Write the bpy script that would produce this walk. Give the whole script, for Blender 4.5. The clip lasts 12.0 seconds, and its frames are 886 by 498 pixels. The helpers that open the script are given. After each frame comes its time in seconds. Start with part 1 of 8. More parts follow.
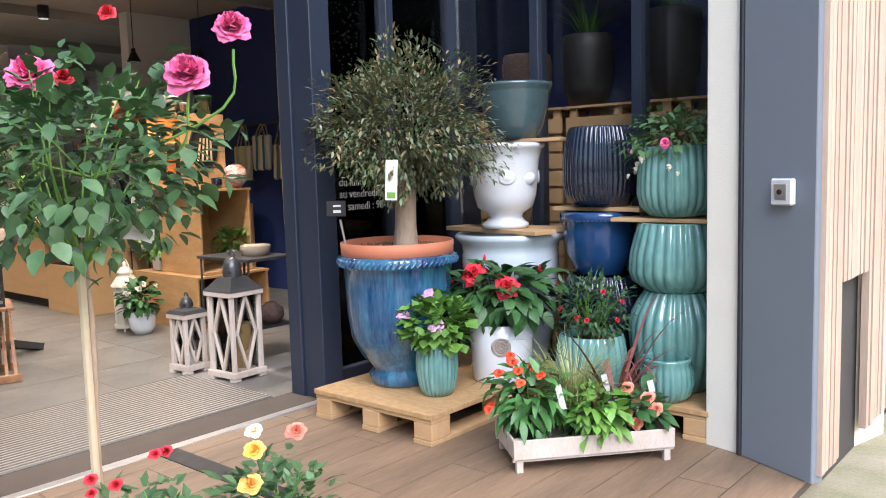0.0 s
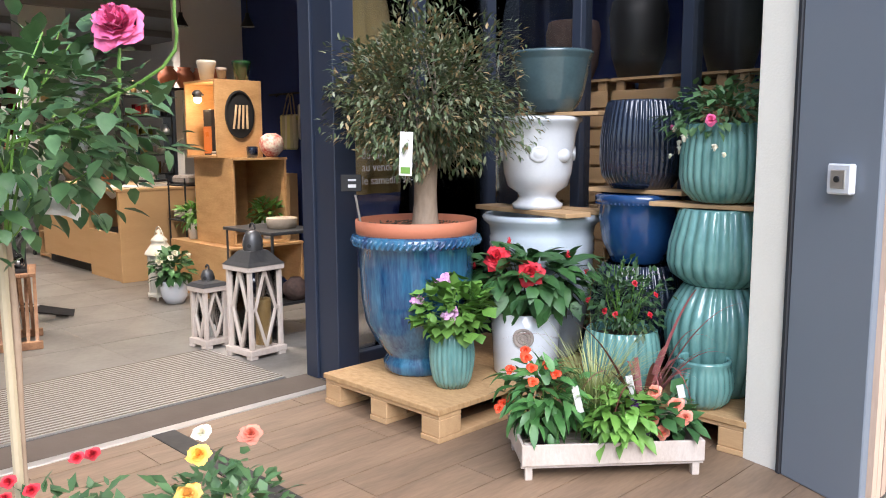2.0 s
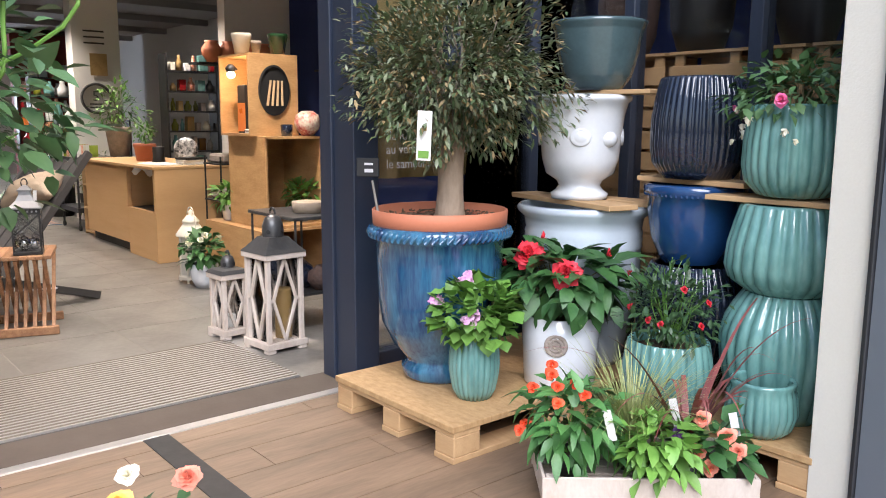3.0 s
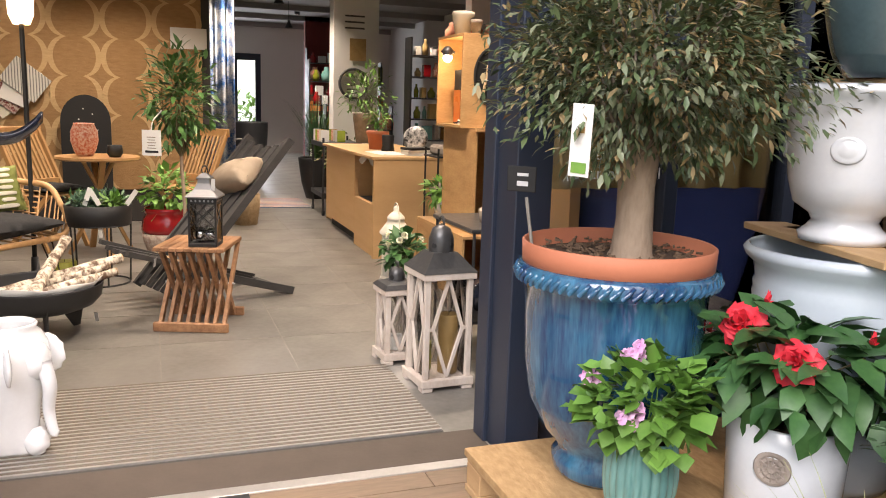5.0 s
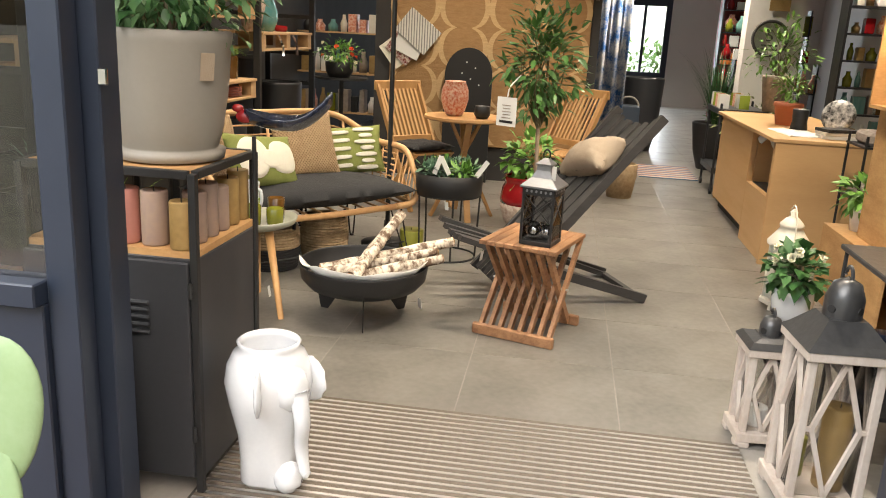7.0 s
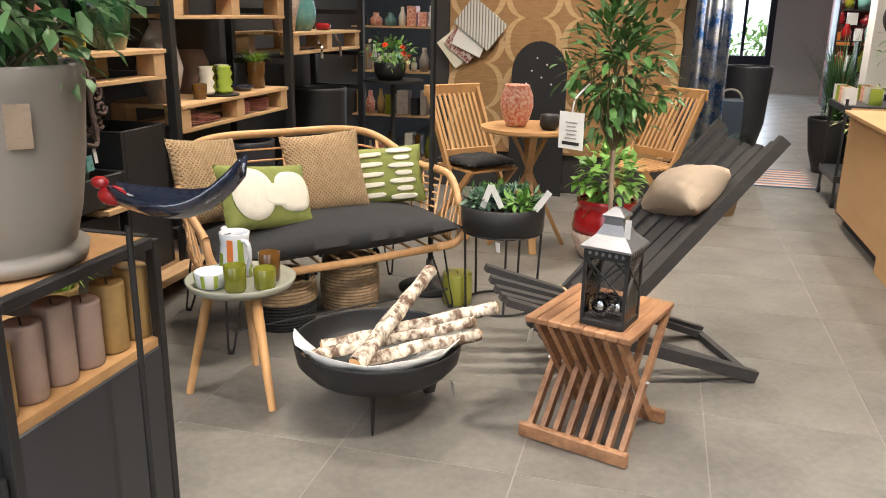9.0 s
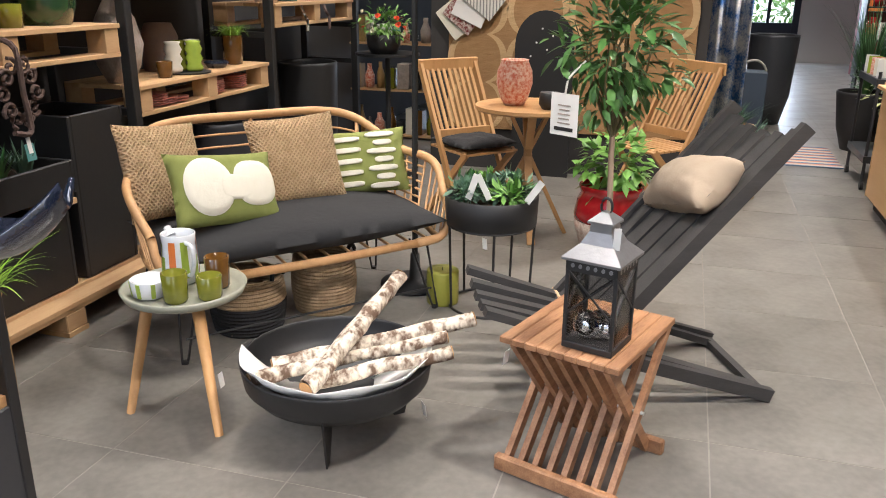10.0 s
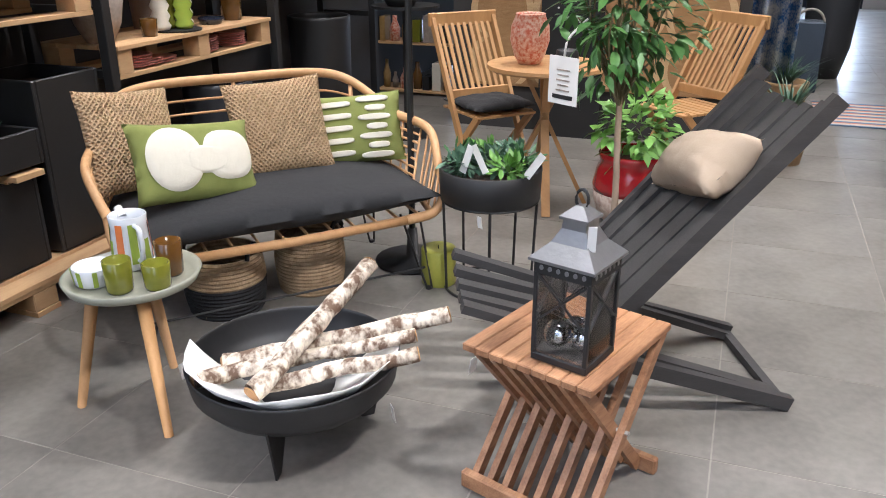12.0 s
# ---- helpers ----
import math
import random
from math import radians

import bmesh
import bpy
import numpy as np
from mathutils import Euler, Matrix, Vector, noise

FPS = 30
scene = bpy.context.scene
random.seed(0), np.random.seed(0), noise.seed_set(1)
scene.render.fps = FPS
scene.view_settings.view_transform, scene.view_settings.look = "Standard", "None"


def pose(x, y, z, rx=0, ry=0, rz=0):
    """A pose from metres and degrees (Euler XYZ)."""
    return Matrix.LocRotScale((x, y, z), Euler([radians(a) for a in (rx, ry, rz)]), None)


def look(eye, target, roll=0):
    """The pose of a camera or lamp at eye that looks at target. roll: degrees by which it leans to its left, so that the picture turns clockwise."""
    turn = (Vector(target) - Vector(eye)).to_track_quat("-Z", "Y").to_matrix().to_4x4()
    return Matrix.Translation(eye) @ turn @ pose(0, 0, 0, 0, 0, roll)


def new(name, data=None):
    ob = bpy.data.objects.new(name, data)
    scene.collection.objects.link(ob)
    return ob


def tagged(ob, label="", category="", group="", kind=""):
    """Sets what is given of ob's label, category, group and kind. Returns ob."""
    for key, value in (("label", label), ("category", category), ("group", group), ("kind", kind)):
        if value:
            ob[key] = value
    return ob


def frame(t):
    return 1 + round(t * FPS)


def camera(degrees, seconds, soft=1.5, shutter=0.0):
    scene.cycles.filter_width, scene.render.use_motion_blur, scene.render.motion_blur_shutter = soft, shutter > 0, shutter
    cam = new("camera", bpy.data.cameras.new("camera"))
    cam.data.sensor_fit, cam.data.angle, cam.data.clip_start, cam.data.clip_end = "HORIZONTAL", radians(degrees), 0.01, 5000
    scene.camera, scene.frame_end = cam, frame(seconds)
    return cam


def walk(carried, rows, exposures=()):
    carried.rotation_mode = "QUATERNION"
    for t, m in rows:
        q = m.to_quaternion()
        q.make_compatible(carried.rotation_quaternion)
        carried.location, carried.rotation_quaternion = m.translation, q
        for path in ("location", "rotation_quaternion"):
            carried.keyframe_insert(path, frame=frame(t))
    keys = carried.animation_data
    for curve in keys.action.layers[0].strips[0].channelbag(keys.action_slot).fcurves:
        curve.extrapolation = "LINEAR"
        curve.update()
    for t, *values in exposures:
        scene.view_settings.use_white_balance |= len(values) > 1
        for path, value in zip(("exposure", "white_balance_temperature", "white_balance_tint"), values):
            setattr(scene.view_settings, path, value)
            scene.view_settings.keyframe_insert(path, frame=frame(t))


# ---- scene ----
cam = camera(57.5, 12.0, soft=1.0)
PATH = [
    (0, (0.021, 0.933, 1.217), (-1.272, 2.446, 1.016), -1.64),
    (0.5, (0.013, 0.933, 1.215), (-1.291, 2.435, 1.007), -1.39),
    (1, (0.005, 0.996, 1.219), (-1.327, 2.471, 0.996), -1.05),
    (1.5, (0.001, 1.140, 1.225), (-1.369, 2.577, 0.985), -0.61),
    (2, (-0.014, 1.297, 1.217), (-1.424, 2.691, 0.953), -0.28),
    (2.5, (-0.086, 1.474, 1.224), (-1.549, 2.806, 0.929), -0.08),
    (2.7, (-0.133, 1.557, 1.224), (-1.616, 2.864, 0.919), 0.06),
    (4.3, (-0.439, 2.316, 1.229), (-2.147, 3.302, 0.897), 1.47),
    (4.5, (-0.516, 2.398, 1.244), (-2.271, 3.296, 0.908), 1.52),
    (5, (-0.726, 2.552, 1.244), (-2.577, 3.223, 0.892), 1.84),
    (5.5, (-0.941, 2.720, 1.261), (-2.866, 3.105, 0.875), 2.14),
    (6, (-1.143, 2.795, 1.272), (-3.093, 2.909, 0.842), 2.53),
    (6.5, (-1.419, 2.816, 1.316), (-3.359, 2.708, 0.839), 2.9),
    (7, (-1.593, 2.867, 1.369), (-3.505, 2.601, 0.847), 3.05),
    (7.2, (-1.673, 2.904, 1.378), (-3.574, 2.586, 0.844), 2.93),
    (8.8, (-2.500, 2.890, 1.429), (-4.362, 2.414, 0.873), 1.23),
    (9, (-2.616, 2.905, 1.431), (-4.473, 2.421, 0.869), 1.06),
    (9.5, (-2.857, 2.947, 1.452), (-4.701, 2.442, 0.864), 0.82),
    (10, (-3.047, 2.972, 1.436), (-4.869, 2.443, 0.802), 0.62),
    (10.5, (-3.227, 2.986, 1.440), (-5.025, 2.433, 0.761), 0.34),
    (11, (-3.328, 3.018, 1.441), (-5.100, 2.435, 0.720), 0.06),
    (11.5, (-3.397, 3.084, 1.449), (-5.150, 2.473, 0.707), -0.12),
    (12, (-3.435, 3.115, 1.445), (-5.175, 2.473, 0.695), -0.15),
]
walk(cam, [(t, look(eye, target, roll)) for t, eye, target, roll in PATH],
     [(0, 1.22, 5900, 16), (2.7, 1.22, 5950, 16), (5.5, 1.1, 6700, 18), (7.2, 1.1, 6450, 10), (8.8, 1.14, 6050, 12), (12, 1.10, 5250, 14)])

# ---- world and light ----
world = bpy.data.worlds.new("sky_world")
scene.world = world
world.use_nodes = True
wn = world.node_tree.nodes
sky = wn.new("ShaderNodeTexSky")
sky.sky_type, sky.sun_disc = "NISHITA", False
sky.sun_elevation, sky.sun_rotation = radians(50), radians(60)
sky.air_density, sky.dust_density = 1.5, 4.0
world.node_tree.links.new(sky.outputs[0], wn["Background"].inputs[0])
wn["Background"].inputs[1].default_value = 0.15
sun_data = bpy.data.lights.new("sun", "SUN")
sun_data.energy, sun_data.angle, sun_data.color = 2.0, radians(40), (1.0, 0.96, 0.9)
sun = new("sun", sun_data)
sun.matrix_world = look((6, -2.5, 7), (0, 2.8, 0))

SPOTS = [(-4.6, 2.3, 40), (-4.9, 3.75, 140), (-6.0, 1.6, 68), (-7.2, 3.7, 62), (-5.9, 0.95, 45), (-8.1, 2.3, 80), (-7.4, 1.0, 50),
         (-5.2, 4.6, 40), (-8.4, 4.7, 95), (-10.3, 3.9, 150), (-13.5, 4.6, 120), (-16.5, 5.2, 120), (-9.0, 0.9, 50)]
for sx, sy, power in SPOTS:
    ld = bpy.data.lights.new("spot_lamp", "SPOT")
    ld.energy, ld.spot_size, ld.spot_blend, ld.shadow_soft_size = power * 1.05, radians(115), 0.7, 0.05
    ld.color = (1.0, 0.87, 0.70)
    lo = new("spot_lamp", ld)
    lo.matrix_world = look((sx, sy, 2.78), (sx - 0.1, sy - 0.1, 0))

door_day = bpy.data.lights.new("far_door_daylight", "AREA")
door_day.shape, door_day.size, door_day.size_y, door_day.energy, door_day.color = "RECTANGLE", 0.85, 1.3, 45, (0.85, 0.93, 1.0)
new("far_door_daylight", door_day).matrix_world = look((-19.95, 4.4, 1.4), (-10.0, 4.0, 0.6))

# ---- materials ----
def rgb(c):
    return (*c, 1.0)


def material(name, color, rough=0.6, metal=0.0, second=None, scale=8.0, amount=0.5, bump=0.15, fine=60.0, stretch=(1, 1, 1), coat=0.0, island=0.0, spec=0.5):
    """Two scales of noise between two colours, fine relief, and a shift from piece to piece."""
    m = bpy.data.materials.new(name)
    m.use_nodes = True
    n, l = m.node_tree.nodes, m.node_tree.links
    b = n["Principled BSDF"]
    second = second or tuple(c * 0.7 for c in color)
    tc, mp = n.new("ShaderNodeTexCoord"), n.new("ShaderNodeMapping")
    mp.inputs["Scale"].default_value = stretch
    l.new(tc.outputs["Object"], mp.inputs[0])
    big, small = n.new("ShaderNodeTexNoise"), n.new("ShaderNodeTexNoise")
    big.inputs["Scale"].default_value, small.inputs["Scale"].default_value = scale, fine
    big.inputs["Detail"].default_value, small.inputs["Detail"].default_value = 5, 4
    l.new(mp.outputs[0], big.inputs[0]), l.new(mp.outputs[0], small.inputs[0])
    mixf = n.new("ShaderNodeMath")
    mixf.operation = "MULTIPLY_ADD"
    l.new(small.outputs[0], mixf.inputs[0])
    mixf.inputs[1].default_value = 0.5
    l.new(big.outputs[0], mixf.inputs[2])
    ramp = n.new("ShaderNodeMapRange")
    ramp.inputs[1].default_value, ramp.inputs[2].default_value = 0.75 - 0.35, 0.75 + 0.35
    ramp.inputs[3].default_value, ramp.inputs[4].default_value = 0.5 - amount / 2, 0.5 + amount / 2
    l.new(mixf.outputs[0], ramp.inputs[0])
    mix = n.new("ShaderNodeMix")
    mix.data_type = "RGBA"
    l.new(ramp.outputs[0], mix.inputs[0])
    mix.inputs[6].default_value, mix.inputs[7].default_value = rgb(color), rgb(second)
    out = mix.outputs[2]
    if island:
        hsv, info, geo, add, mr = n.new("ShaderNodeHueSaturation"), n.new("ShaderNodeObjectInfo"), n.new("ShaderNodeNewGeometry"), n.new("ShaderNodeMath"), n.new("ShaderNodeMapRange")
        l.new(info.outputs["Random"], add.inputs[0]), l.new(geo.outputs["Random Per Island"], add.inputs[1])
        mr.inputs[2].default_value = 2.0
        mr.inputs[3].default_value, mr.inputs[4].default_value = 1 - island, 1 + island
        l.new(add.outputs[0], mr.inputs[0]), l.new(mr.outputs[0], hsv.inputs["Value"]), l.new(out, hsv.inputs["Color"])
        out = hsv.outputs[0]
    l.new(out, b.inputs["Base Color"])
    b.inputs["Roughness"].default_value, b.inputs["Metallic"].default_value = rough, metal
    b.inputs["Coat Weight"].default_value, b.inputs["Coat Roughness"].default_value = coat, 0.06
    b.inputs["Specular IOR Level"].default_value = spec
    rr = n.new("ShaderNodeMapRange")
    rr.inputs[3].default_value, rr.inputs[4].default_value = max(0.02, rough - 0.08), min(1, rough + 0.08)
    l.new(big.outputs[0], rr.inputs[0]), l.new(rr.outputs[0], b.inputs["Roughness"])
    if bump:
        bp = n.new("ShaderNodeBump")
        bp.inputs["Strength"].default_value, bp.inputs["Distance"].default_value = bump, 0.01
        l.new(mixf.outputs[0], bp.inputs["Height"]), l.new(bp.outputs[0], b.inputs["Normal"])
    return m


def glass(name, color=(1, 1, 1), rough=0.0, see=0.9):
    """Thin pane: mostly clear, with a mirror's sheen."""
    m = bpy.data.materials.new(name)
    m.use_nodes = True
    n, l = m.node_tree.nodes, m.node_tree.links
    n.remove(n["Principled BSDF"])
    tr, gl, mx, fr = n.new("ShaderNodeBsdfTransparent"), n.new("ShaderNodeBsdfGlossy"), n.new("ShaderNodeMixShader"), n.new("ShaderNodeFresnel")
    tr.inputs[0].default_value = rgb(tuple(c * see for c in color))
    gl.inputs["Roughness"].default_value = rough
    fr.inputs[0].default_value = 1.5
    l.new(fr.outputs[0], mx.inputs[0]), l.new(tr.outputs[0], mx.inputs[1]), l.new(gl.outputs[0], mx.inputs[2])
    l.new(mx.outputs[0], n["Material Output"].inputs[0])
    return m


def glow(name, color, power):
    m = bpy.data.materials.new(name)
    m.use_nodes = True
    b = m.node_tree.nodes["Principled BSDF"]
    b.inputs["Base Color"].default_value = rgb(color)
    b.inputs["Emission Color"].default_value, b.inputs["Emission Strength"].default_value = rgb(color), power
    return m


M_NAVY = material("navy_frame", (0.018, 0.026, 0.045), 0.38, 0.0, (0.026, 0.034, 0.055), 5, 0.6, 0.03)
M_GLASS = glass("clear_glass")
M_TEXT = material("white_lettering", (0.75, 0.75, 0.75), 0.6, bump=0)
M_TILE = material("grey_floor_tile", (0.215, 0.20, 0.176), 0.36, 0, (0.125, 0.115, 0.10), 2.5, 1.4, 0.04, 35, island=0.10)
M_GROUT = material("pale_grout", (0.34, 0.315, 0.28), 0.9, 0, None, 20, 0.5)
M_DECK = material("brown_wood_look_tile", (0.24, 0.162, 0.10), 0.55, 0, (0.135, 0.09, 0.056), 3, 1.4, 0.06, 30, (3, 0.5, 1), island=0.14)
M_DARKJOINT = material("dark_joint", (0.10, 0.075, 0.055), 0.9)
M_MATBAR = material("mat_carpet_strip", (0.175, 0.14, 0.105), 0.95, 0, (0.11, 0.09, 0.07), 60, 0.8, 0.5, 300)
M_MATBASE = material("mat_base", (0.05, 0.045, 0.04), 0.9)
M_ALU = material("brushed_aluminium", (0.62, 0.60, 0.57), 0.4, 0.8, None, 30, 0.3, 0.05)
M_RENDER = material("cream_render", (0.80, 0.77, 0.68), 0.9, 0, (0.70, 0.67, 0.58), 3, 0.7, 0.25, 120)
M_GREY = material("grey_blue_panel", (0.20, 0.225, 0.26), 0.55, 0, (0.175, 0.20, 0.235), 2, 0.5, 0.05, 200)
M_CLAD = material("weathered_larch", (0.50, 0.37, 0.29), 0.75, 0, (0.32, 0.23, 0.17), 4, 0.9, 0.2, 40, (3, 3, 0.4), island=0.18)
M_GRAVEL = material("gravel_ground", (0.34, 0.30, 0.24), 0.95, 0, (0.16, 0.17, 0.08), 4, 1.0, 0.8, 90)
M_WHITE = material("white_wall_paint", (0.72, 0.70, 0.66), 0.85, 0, (0.64, 0.62, 0.58), 2, 0.5, 0.05)
M_CEIL = material("grey_ceiling", (0.34, 0.32, 0.30), 0.9, 0, None, 3, 0.3)
M_BLUEWALL = material("deep_blue_wall_paint", (0.012, 0.032, 0.16), 0.8, 0, (0.010, 0.026, 0.13), 2, 0.5)
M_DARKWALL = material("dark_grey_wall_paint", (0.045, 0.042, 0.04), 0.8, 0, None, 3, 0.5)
M_REDWALL = material("dark_red_wall_paint", (0.20, 0.03, 0.025), 0.8)
M_PINE = material("pale_pallet_wood", (0.56, 0.37, 0.19), 0.7, 0, (0.40, 0.24, 0.11), 5, 0.9, 0.12, 50, (0.6, 4, 4), island=0.15)
M_OSB = material("chipboard_strands", (0.52, 0.34, 0.16), 0.75, 0, (0.33, 0.19, 0.08), 22, 1.0, 0.25, 70, (1, 2.2, 1))
M_PLY = material("warm_plywood", (0.55, 0.33, 0.14), 0.6, 0, (0.36, 0.19, 0.07), 5, 1.0, 0.1, 40, (1, 1, 3))
M_COUNTER = material("light_ply_counter", (0.60, 0.38, 0.18), 0.55, 0, (0.50, 0.30, 0.13), 3, 0.7, 0.05, 30, (0.5, 1, 4))
M_TEAK = material("oiled_acacia", (0.44, 0.235, 0.115), 0.5, 0, (0.20, 0.09, 0.04), 5, 1.4, 0.1, 45, (5, 0.8, 5), island=0.25)
M_TEAKLIGHT = material("honey_teak", (0.52, 0.30, 0.12), 0.5, 0, (0.36, 0.19, 0.07), 5, 0.9, 0.08, 50, (4, 1, 1), island=0.15)
M_BLACK = material("black_powder_coat", (0.012, 0.012, 0.013), 0.5, 0, (0.02, 0.02, 0.02), 20, 0.5, 0.05)
M_BLACKSOFT = material("black_fabric", (0.014, 0.014, 0.015), 0.95, 0, (0.022, 0.022, 0.023), 40, 0.6, 0.3, 400)
M_BLACKWOOD = material("black_stained_wood", (0.028, 0.027, 0.027), 0.55, 0, (0.055, 0.052, 0.05), 5, 0.9, 0.2, 60, (1, 1, 8))
M_STEEL = material("dark_grey_steel_sheet", (0.035, 0.037, 0.042), 0.4, 0.2, (0.05, 0.052, 0.058), 3, 0.7, 0.03)
M_SILVER = material("brushed_silver_roof", (0.32, 0.32, 0.33), 0.35, 0.7, None, 20, 0.4)
M_LANTERNROOF = material("aged_zinc_roof", (0.05, 0.05, 0.052), 0.35, 0.5, (0.10, 0.10, 0.10), 12, 0.8)
M_WASHED = material("whitewashed_wood", (0.60, 0.54, 0.48), 0.8, 0, (0.40, 0.32, 0.26), 12, 0.9, 0.3, 80, (1, 1, 0.5))
M_RATTAN = material("honey_rattan", (0.62, 0.37, 0.17), 0.5, 0, (0.46, 0.25, 0.10), 30, 0.8, 0.2, 200)
M_JUTE = material("woven_jute", (0.64, 0.46, 0.27), 0.95, 0, (0.48, 0.32, 0.17), 25, 0.8, 0.6, 150)
M_SEAGRASS = material("seagrass_rope", (0.50, 0.37, 0.22), 0.9, 0, (0.24, 0.16, 0.08), 40, 0.9, 0.5, 200)
M_GREENFAB = material("olive_green_wool", (0.25, 0.28, 0.075), 0.95, 0, (0.19, 0.21, 0.05), 20, 0.8, 0.5, 300)
M_CREAMFAB = material("cream_wool", (0.80, 0.76, 0.64), 0.95, 0, (0.70, 0.66, 0.54), 20, 0.6, 0.5, 300)
M_LINEN = material("beige_linen", (0.40, 0.32, 0.235), 0.95, 0, (0.31, 0.24, 0.17), 20, 0.6, 0.4, 300)
M_BIRCH = material("birch_bark", (0.70, 0.62, 0.50), 0.8, 0, (0.13, 0.08, 0.05), 26, 3.0, 0.6, 75, (1, 1, 0.6))
M_PAPER = material("white_paper", (0.78, 0.77, 0.74), 0.8, 0, (0.70, 0.69, 0.66), 6, 0.5, 0.1)
M_CERAMIC = material("white_glaze", (0.74, 0.76, 0.78), 0.15, 0, (0.62, 0.64, 0.67), 4, 0.7, 0.03, coat=0.6)
M_BLUEWHITE = material("pale_blue_white_glaze", (0.56, 0.63, 0.68), 0.18, 0, (0.48, 0.54, 0.60), 4, 0.7, 0.03, coat=0.5)
M_BLUEGLAZE = material("mottled_blue_glaze", (0.010, 0.038, 0.115), 0.12, 0, (0.045, 0.17, 0.28), 4.5, 1.7, 0.05, 25, (3.5, 3.5, 0.5), coat=0.8)
M_DEEPBLUE = material("cobalt_glaze", (0.016, 0.065, 0.19), 0.12, 0, (0.012, 0.04, 0.12), 5, 0.9, 0.03, coat=0.7)
M_INDIGO = material("black_indigo_glaze", (0.010, 0.014, 0.026), 0.13, 0, (0.018, 0.024, 0.045), 5, 0.9, 0.02, coat=0.7)
M_TEAL = material("sea_green_glaze", (0.19, 0.38, 0.34), 0.16, 0, (0.08, 0.20, 0.19), 9, 1.1, 0.03, 30, (2, 2, 0.5), coat=0.6)
M_SLATEGLAZE = material("slate_green_glaze", (0.075, 0.12, 0.13), 0.15, 0, (0.05, 0.08, 0.09), 9, 0.9, 0.03, coat=0.6)
M_TERRA = material("terracotta_plastic", (0.56, 0.20, 0.11), 0.65, 0, (0.48, 0.16, 0.08), 6, 0.6, 0.1)
M_SOIL = material("dark_bark_mulch", (0.05, 0.032, 0.02), 0.95, 0, (0.10, 0.06, 0.035), 60, 1.0, 1.0, 120)
M_BARK = material("grey_brown_bark", (0.42, 0.32, 0.23), 0.9, 0, (0.22, 0.15, 0.10), 14, 1.0, 0.8, 60, (1, 1, 0.4))
M_TWIG = material("green_brown_stem", (0.16, 0.13, 0.06), 0.8, 0, None, 20, 0.6)
M_GREYPOT = material("grey_taupe_plastic", (0.32, 0.295, 0.255), 0.55, 0, None, 4, 0.3, 0.05)
M_CREAMPAINT = material("cream_painted_metal", (0.74, 0.70, 0.60), 0.5, 0, (0.60, 0.55, 0.45), 12, 0.6)
M_RUST = material("rusty_cast_iron", (0.11, 0.065, 0.05), 0.85, 0, (0.06, 0.04, 0.035), 30, 0.9, 0.6)
M_STOOLTOP = material("grey_green_stoneware", (0.32, 0.32, 0.25), 0.5, 0, None, 10, 0.4)
M_LIME = material("lime_green_glaze", (0.34, 0.44, 0.06), 0.25, 0, (0.28, 0.38, 0.04), 6, 0.6, 0.02, coat=0.4)
M_OLIVEGLASS = material("olive_coloured_glass", (0.12, 0.13, 0.012), 0.12, 0, (0.20, 0.20, 0.02), 12, 0.8, 0.02, coat=0.6)
M_AMBER = material("amber_coloured_glass", (0.13, 0.06, 0.012), 0.12, 0, None, 12, 0.8, 0.02, coat=0.6)
M_ORANGE = material("orange_glaze", (0.72, 0.20, 0.04), 0.3)
M_CHROME = material("mirror_chrome", (0.75, 0.75, 0.76), 0.06, 1.0, (0.7, 0.7, 0.7), 3, 0.2, 0)
M_PINK = material("dusty_pink_wax", (0.62, 0.27, 0.22), 0.5, 0, None, 10, 0.4)
M_MAUVE = material("mauve_wax", (0.26, 0.19, 0.17), 0.6, 0, (0.34, 0.24, 0.17), 14, 0.9)
M_OCHRE = material("ochre_wax", (0.38, 0.25, 0.09), 0.6, 0, (0.24, 0.15, 0.05), 14, 0.9)
M_GREENWAX = material("olive_green_wax", (0.24, 0.25, 0.025), 0.45, 0, (0.32, 0.31, 0.05), 10, 0.8, coat=0.2)
M_REDGLAZE = material("oxblood_red_glaze", (0.34, 0.012, 0.016), 0.15, 0, (0.24, 0.008, 0.01), 5, 0.8, coat=0.7)
M_CRACKLE = material("rough_chalky_white", (0.66, 0.58, 0.50), 0.9, 0, (0.36, 0.24, 0.19), 35, 1.3, 0.6)
M_CORAL = material("speckled_coral_mosaic", (0.60, 0.13, 0.06), 0.35, 0, (0.80, 0.55, 0.42), 55, 2.2, 0.3, 90)
M_RUG = material("woven_jute_rug", (0.42, 0.25, 0.11), 0.95, 0, (0.30, 0.17, 0.07), 12, 0.8, 0.8, 160, (1, 1, 3))
M_RUGPALE = material("bleached_jute", (0.62, 0.43, 0.23), 0.95, 0, (0.52, 0.35, 0.17), 12, 0.8, 0.8, 160, (1, 1, 3))
M_STONE = material("weathered_stone", (0.40, 0.34, 0.29), 0.9, 0, (0.24, 0.20, 0.17), 18, 1.0, 0.6, 70)
M_PINKBOWL = material("salmon_pink_glaze", (0.62, 0.24, 0.18), 0.35, 0, None, 8, 0.5)
M_BOTTLE = material("bottle_green_glaze", (0.02, 0.07, 0.025), 0.15, 0, None, 8, 0.6, coat=0.6)
M_TURQ = material("turquoise_mosaic", (0.07, 0.24, 0.24), 0.25, 0, (0.16, 0.32, 0.30), 25, 1.2, coat=0.4)
M_CACTUS = material("pale_cactus_skin", (0.30, 0.42, 0.24), 0.6, 0, (0.24, 0.36, 0.18), 10, 0.8, 0.2)


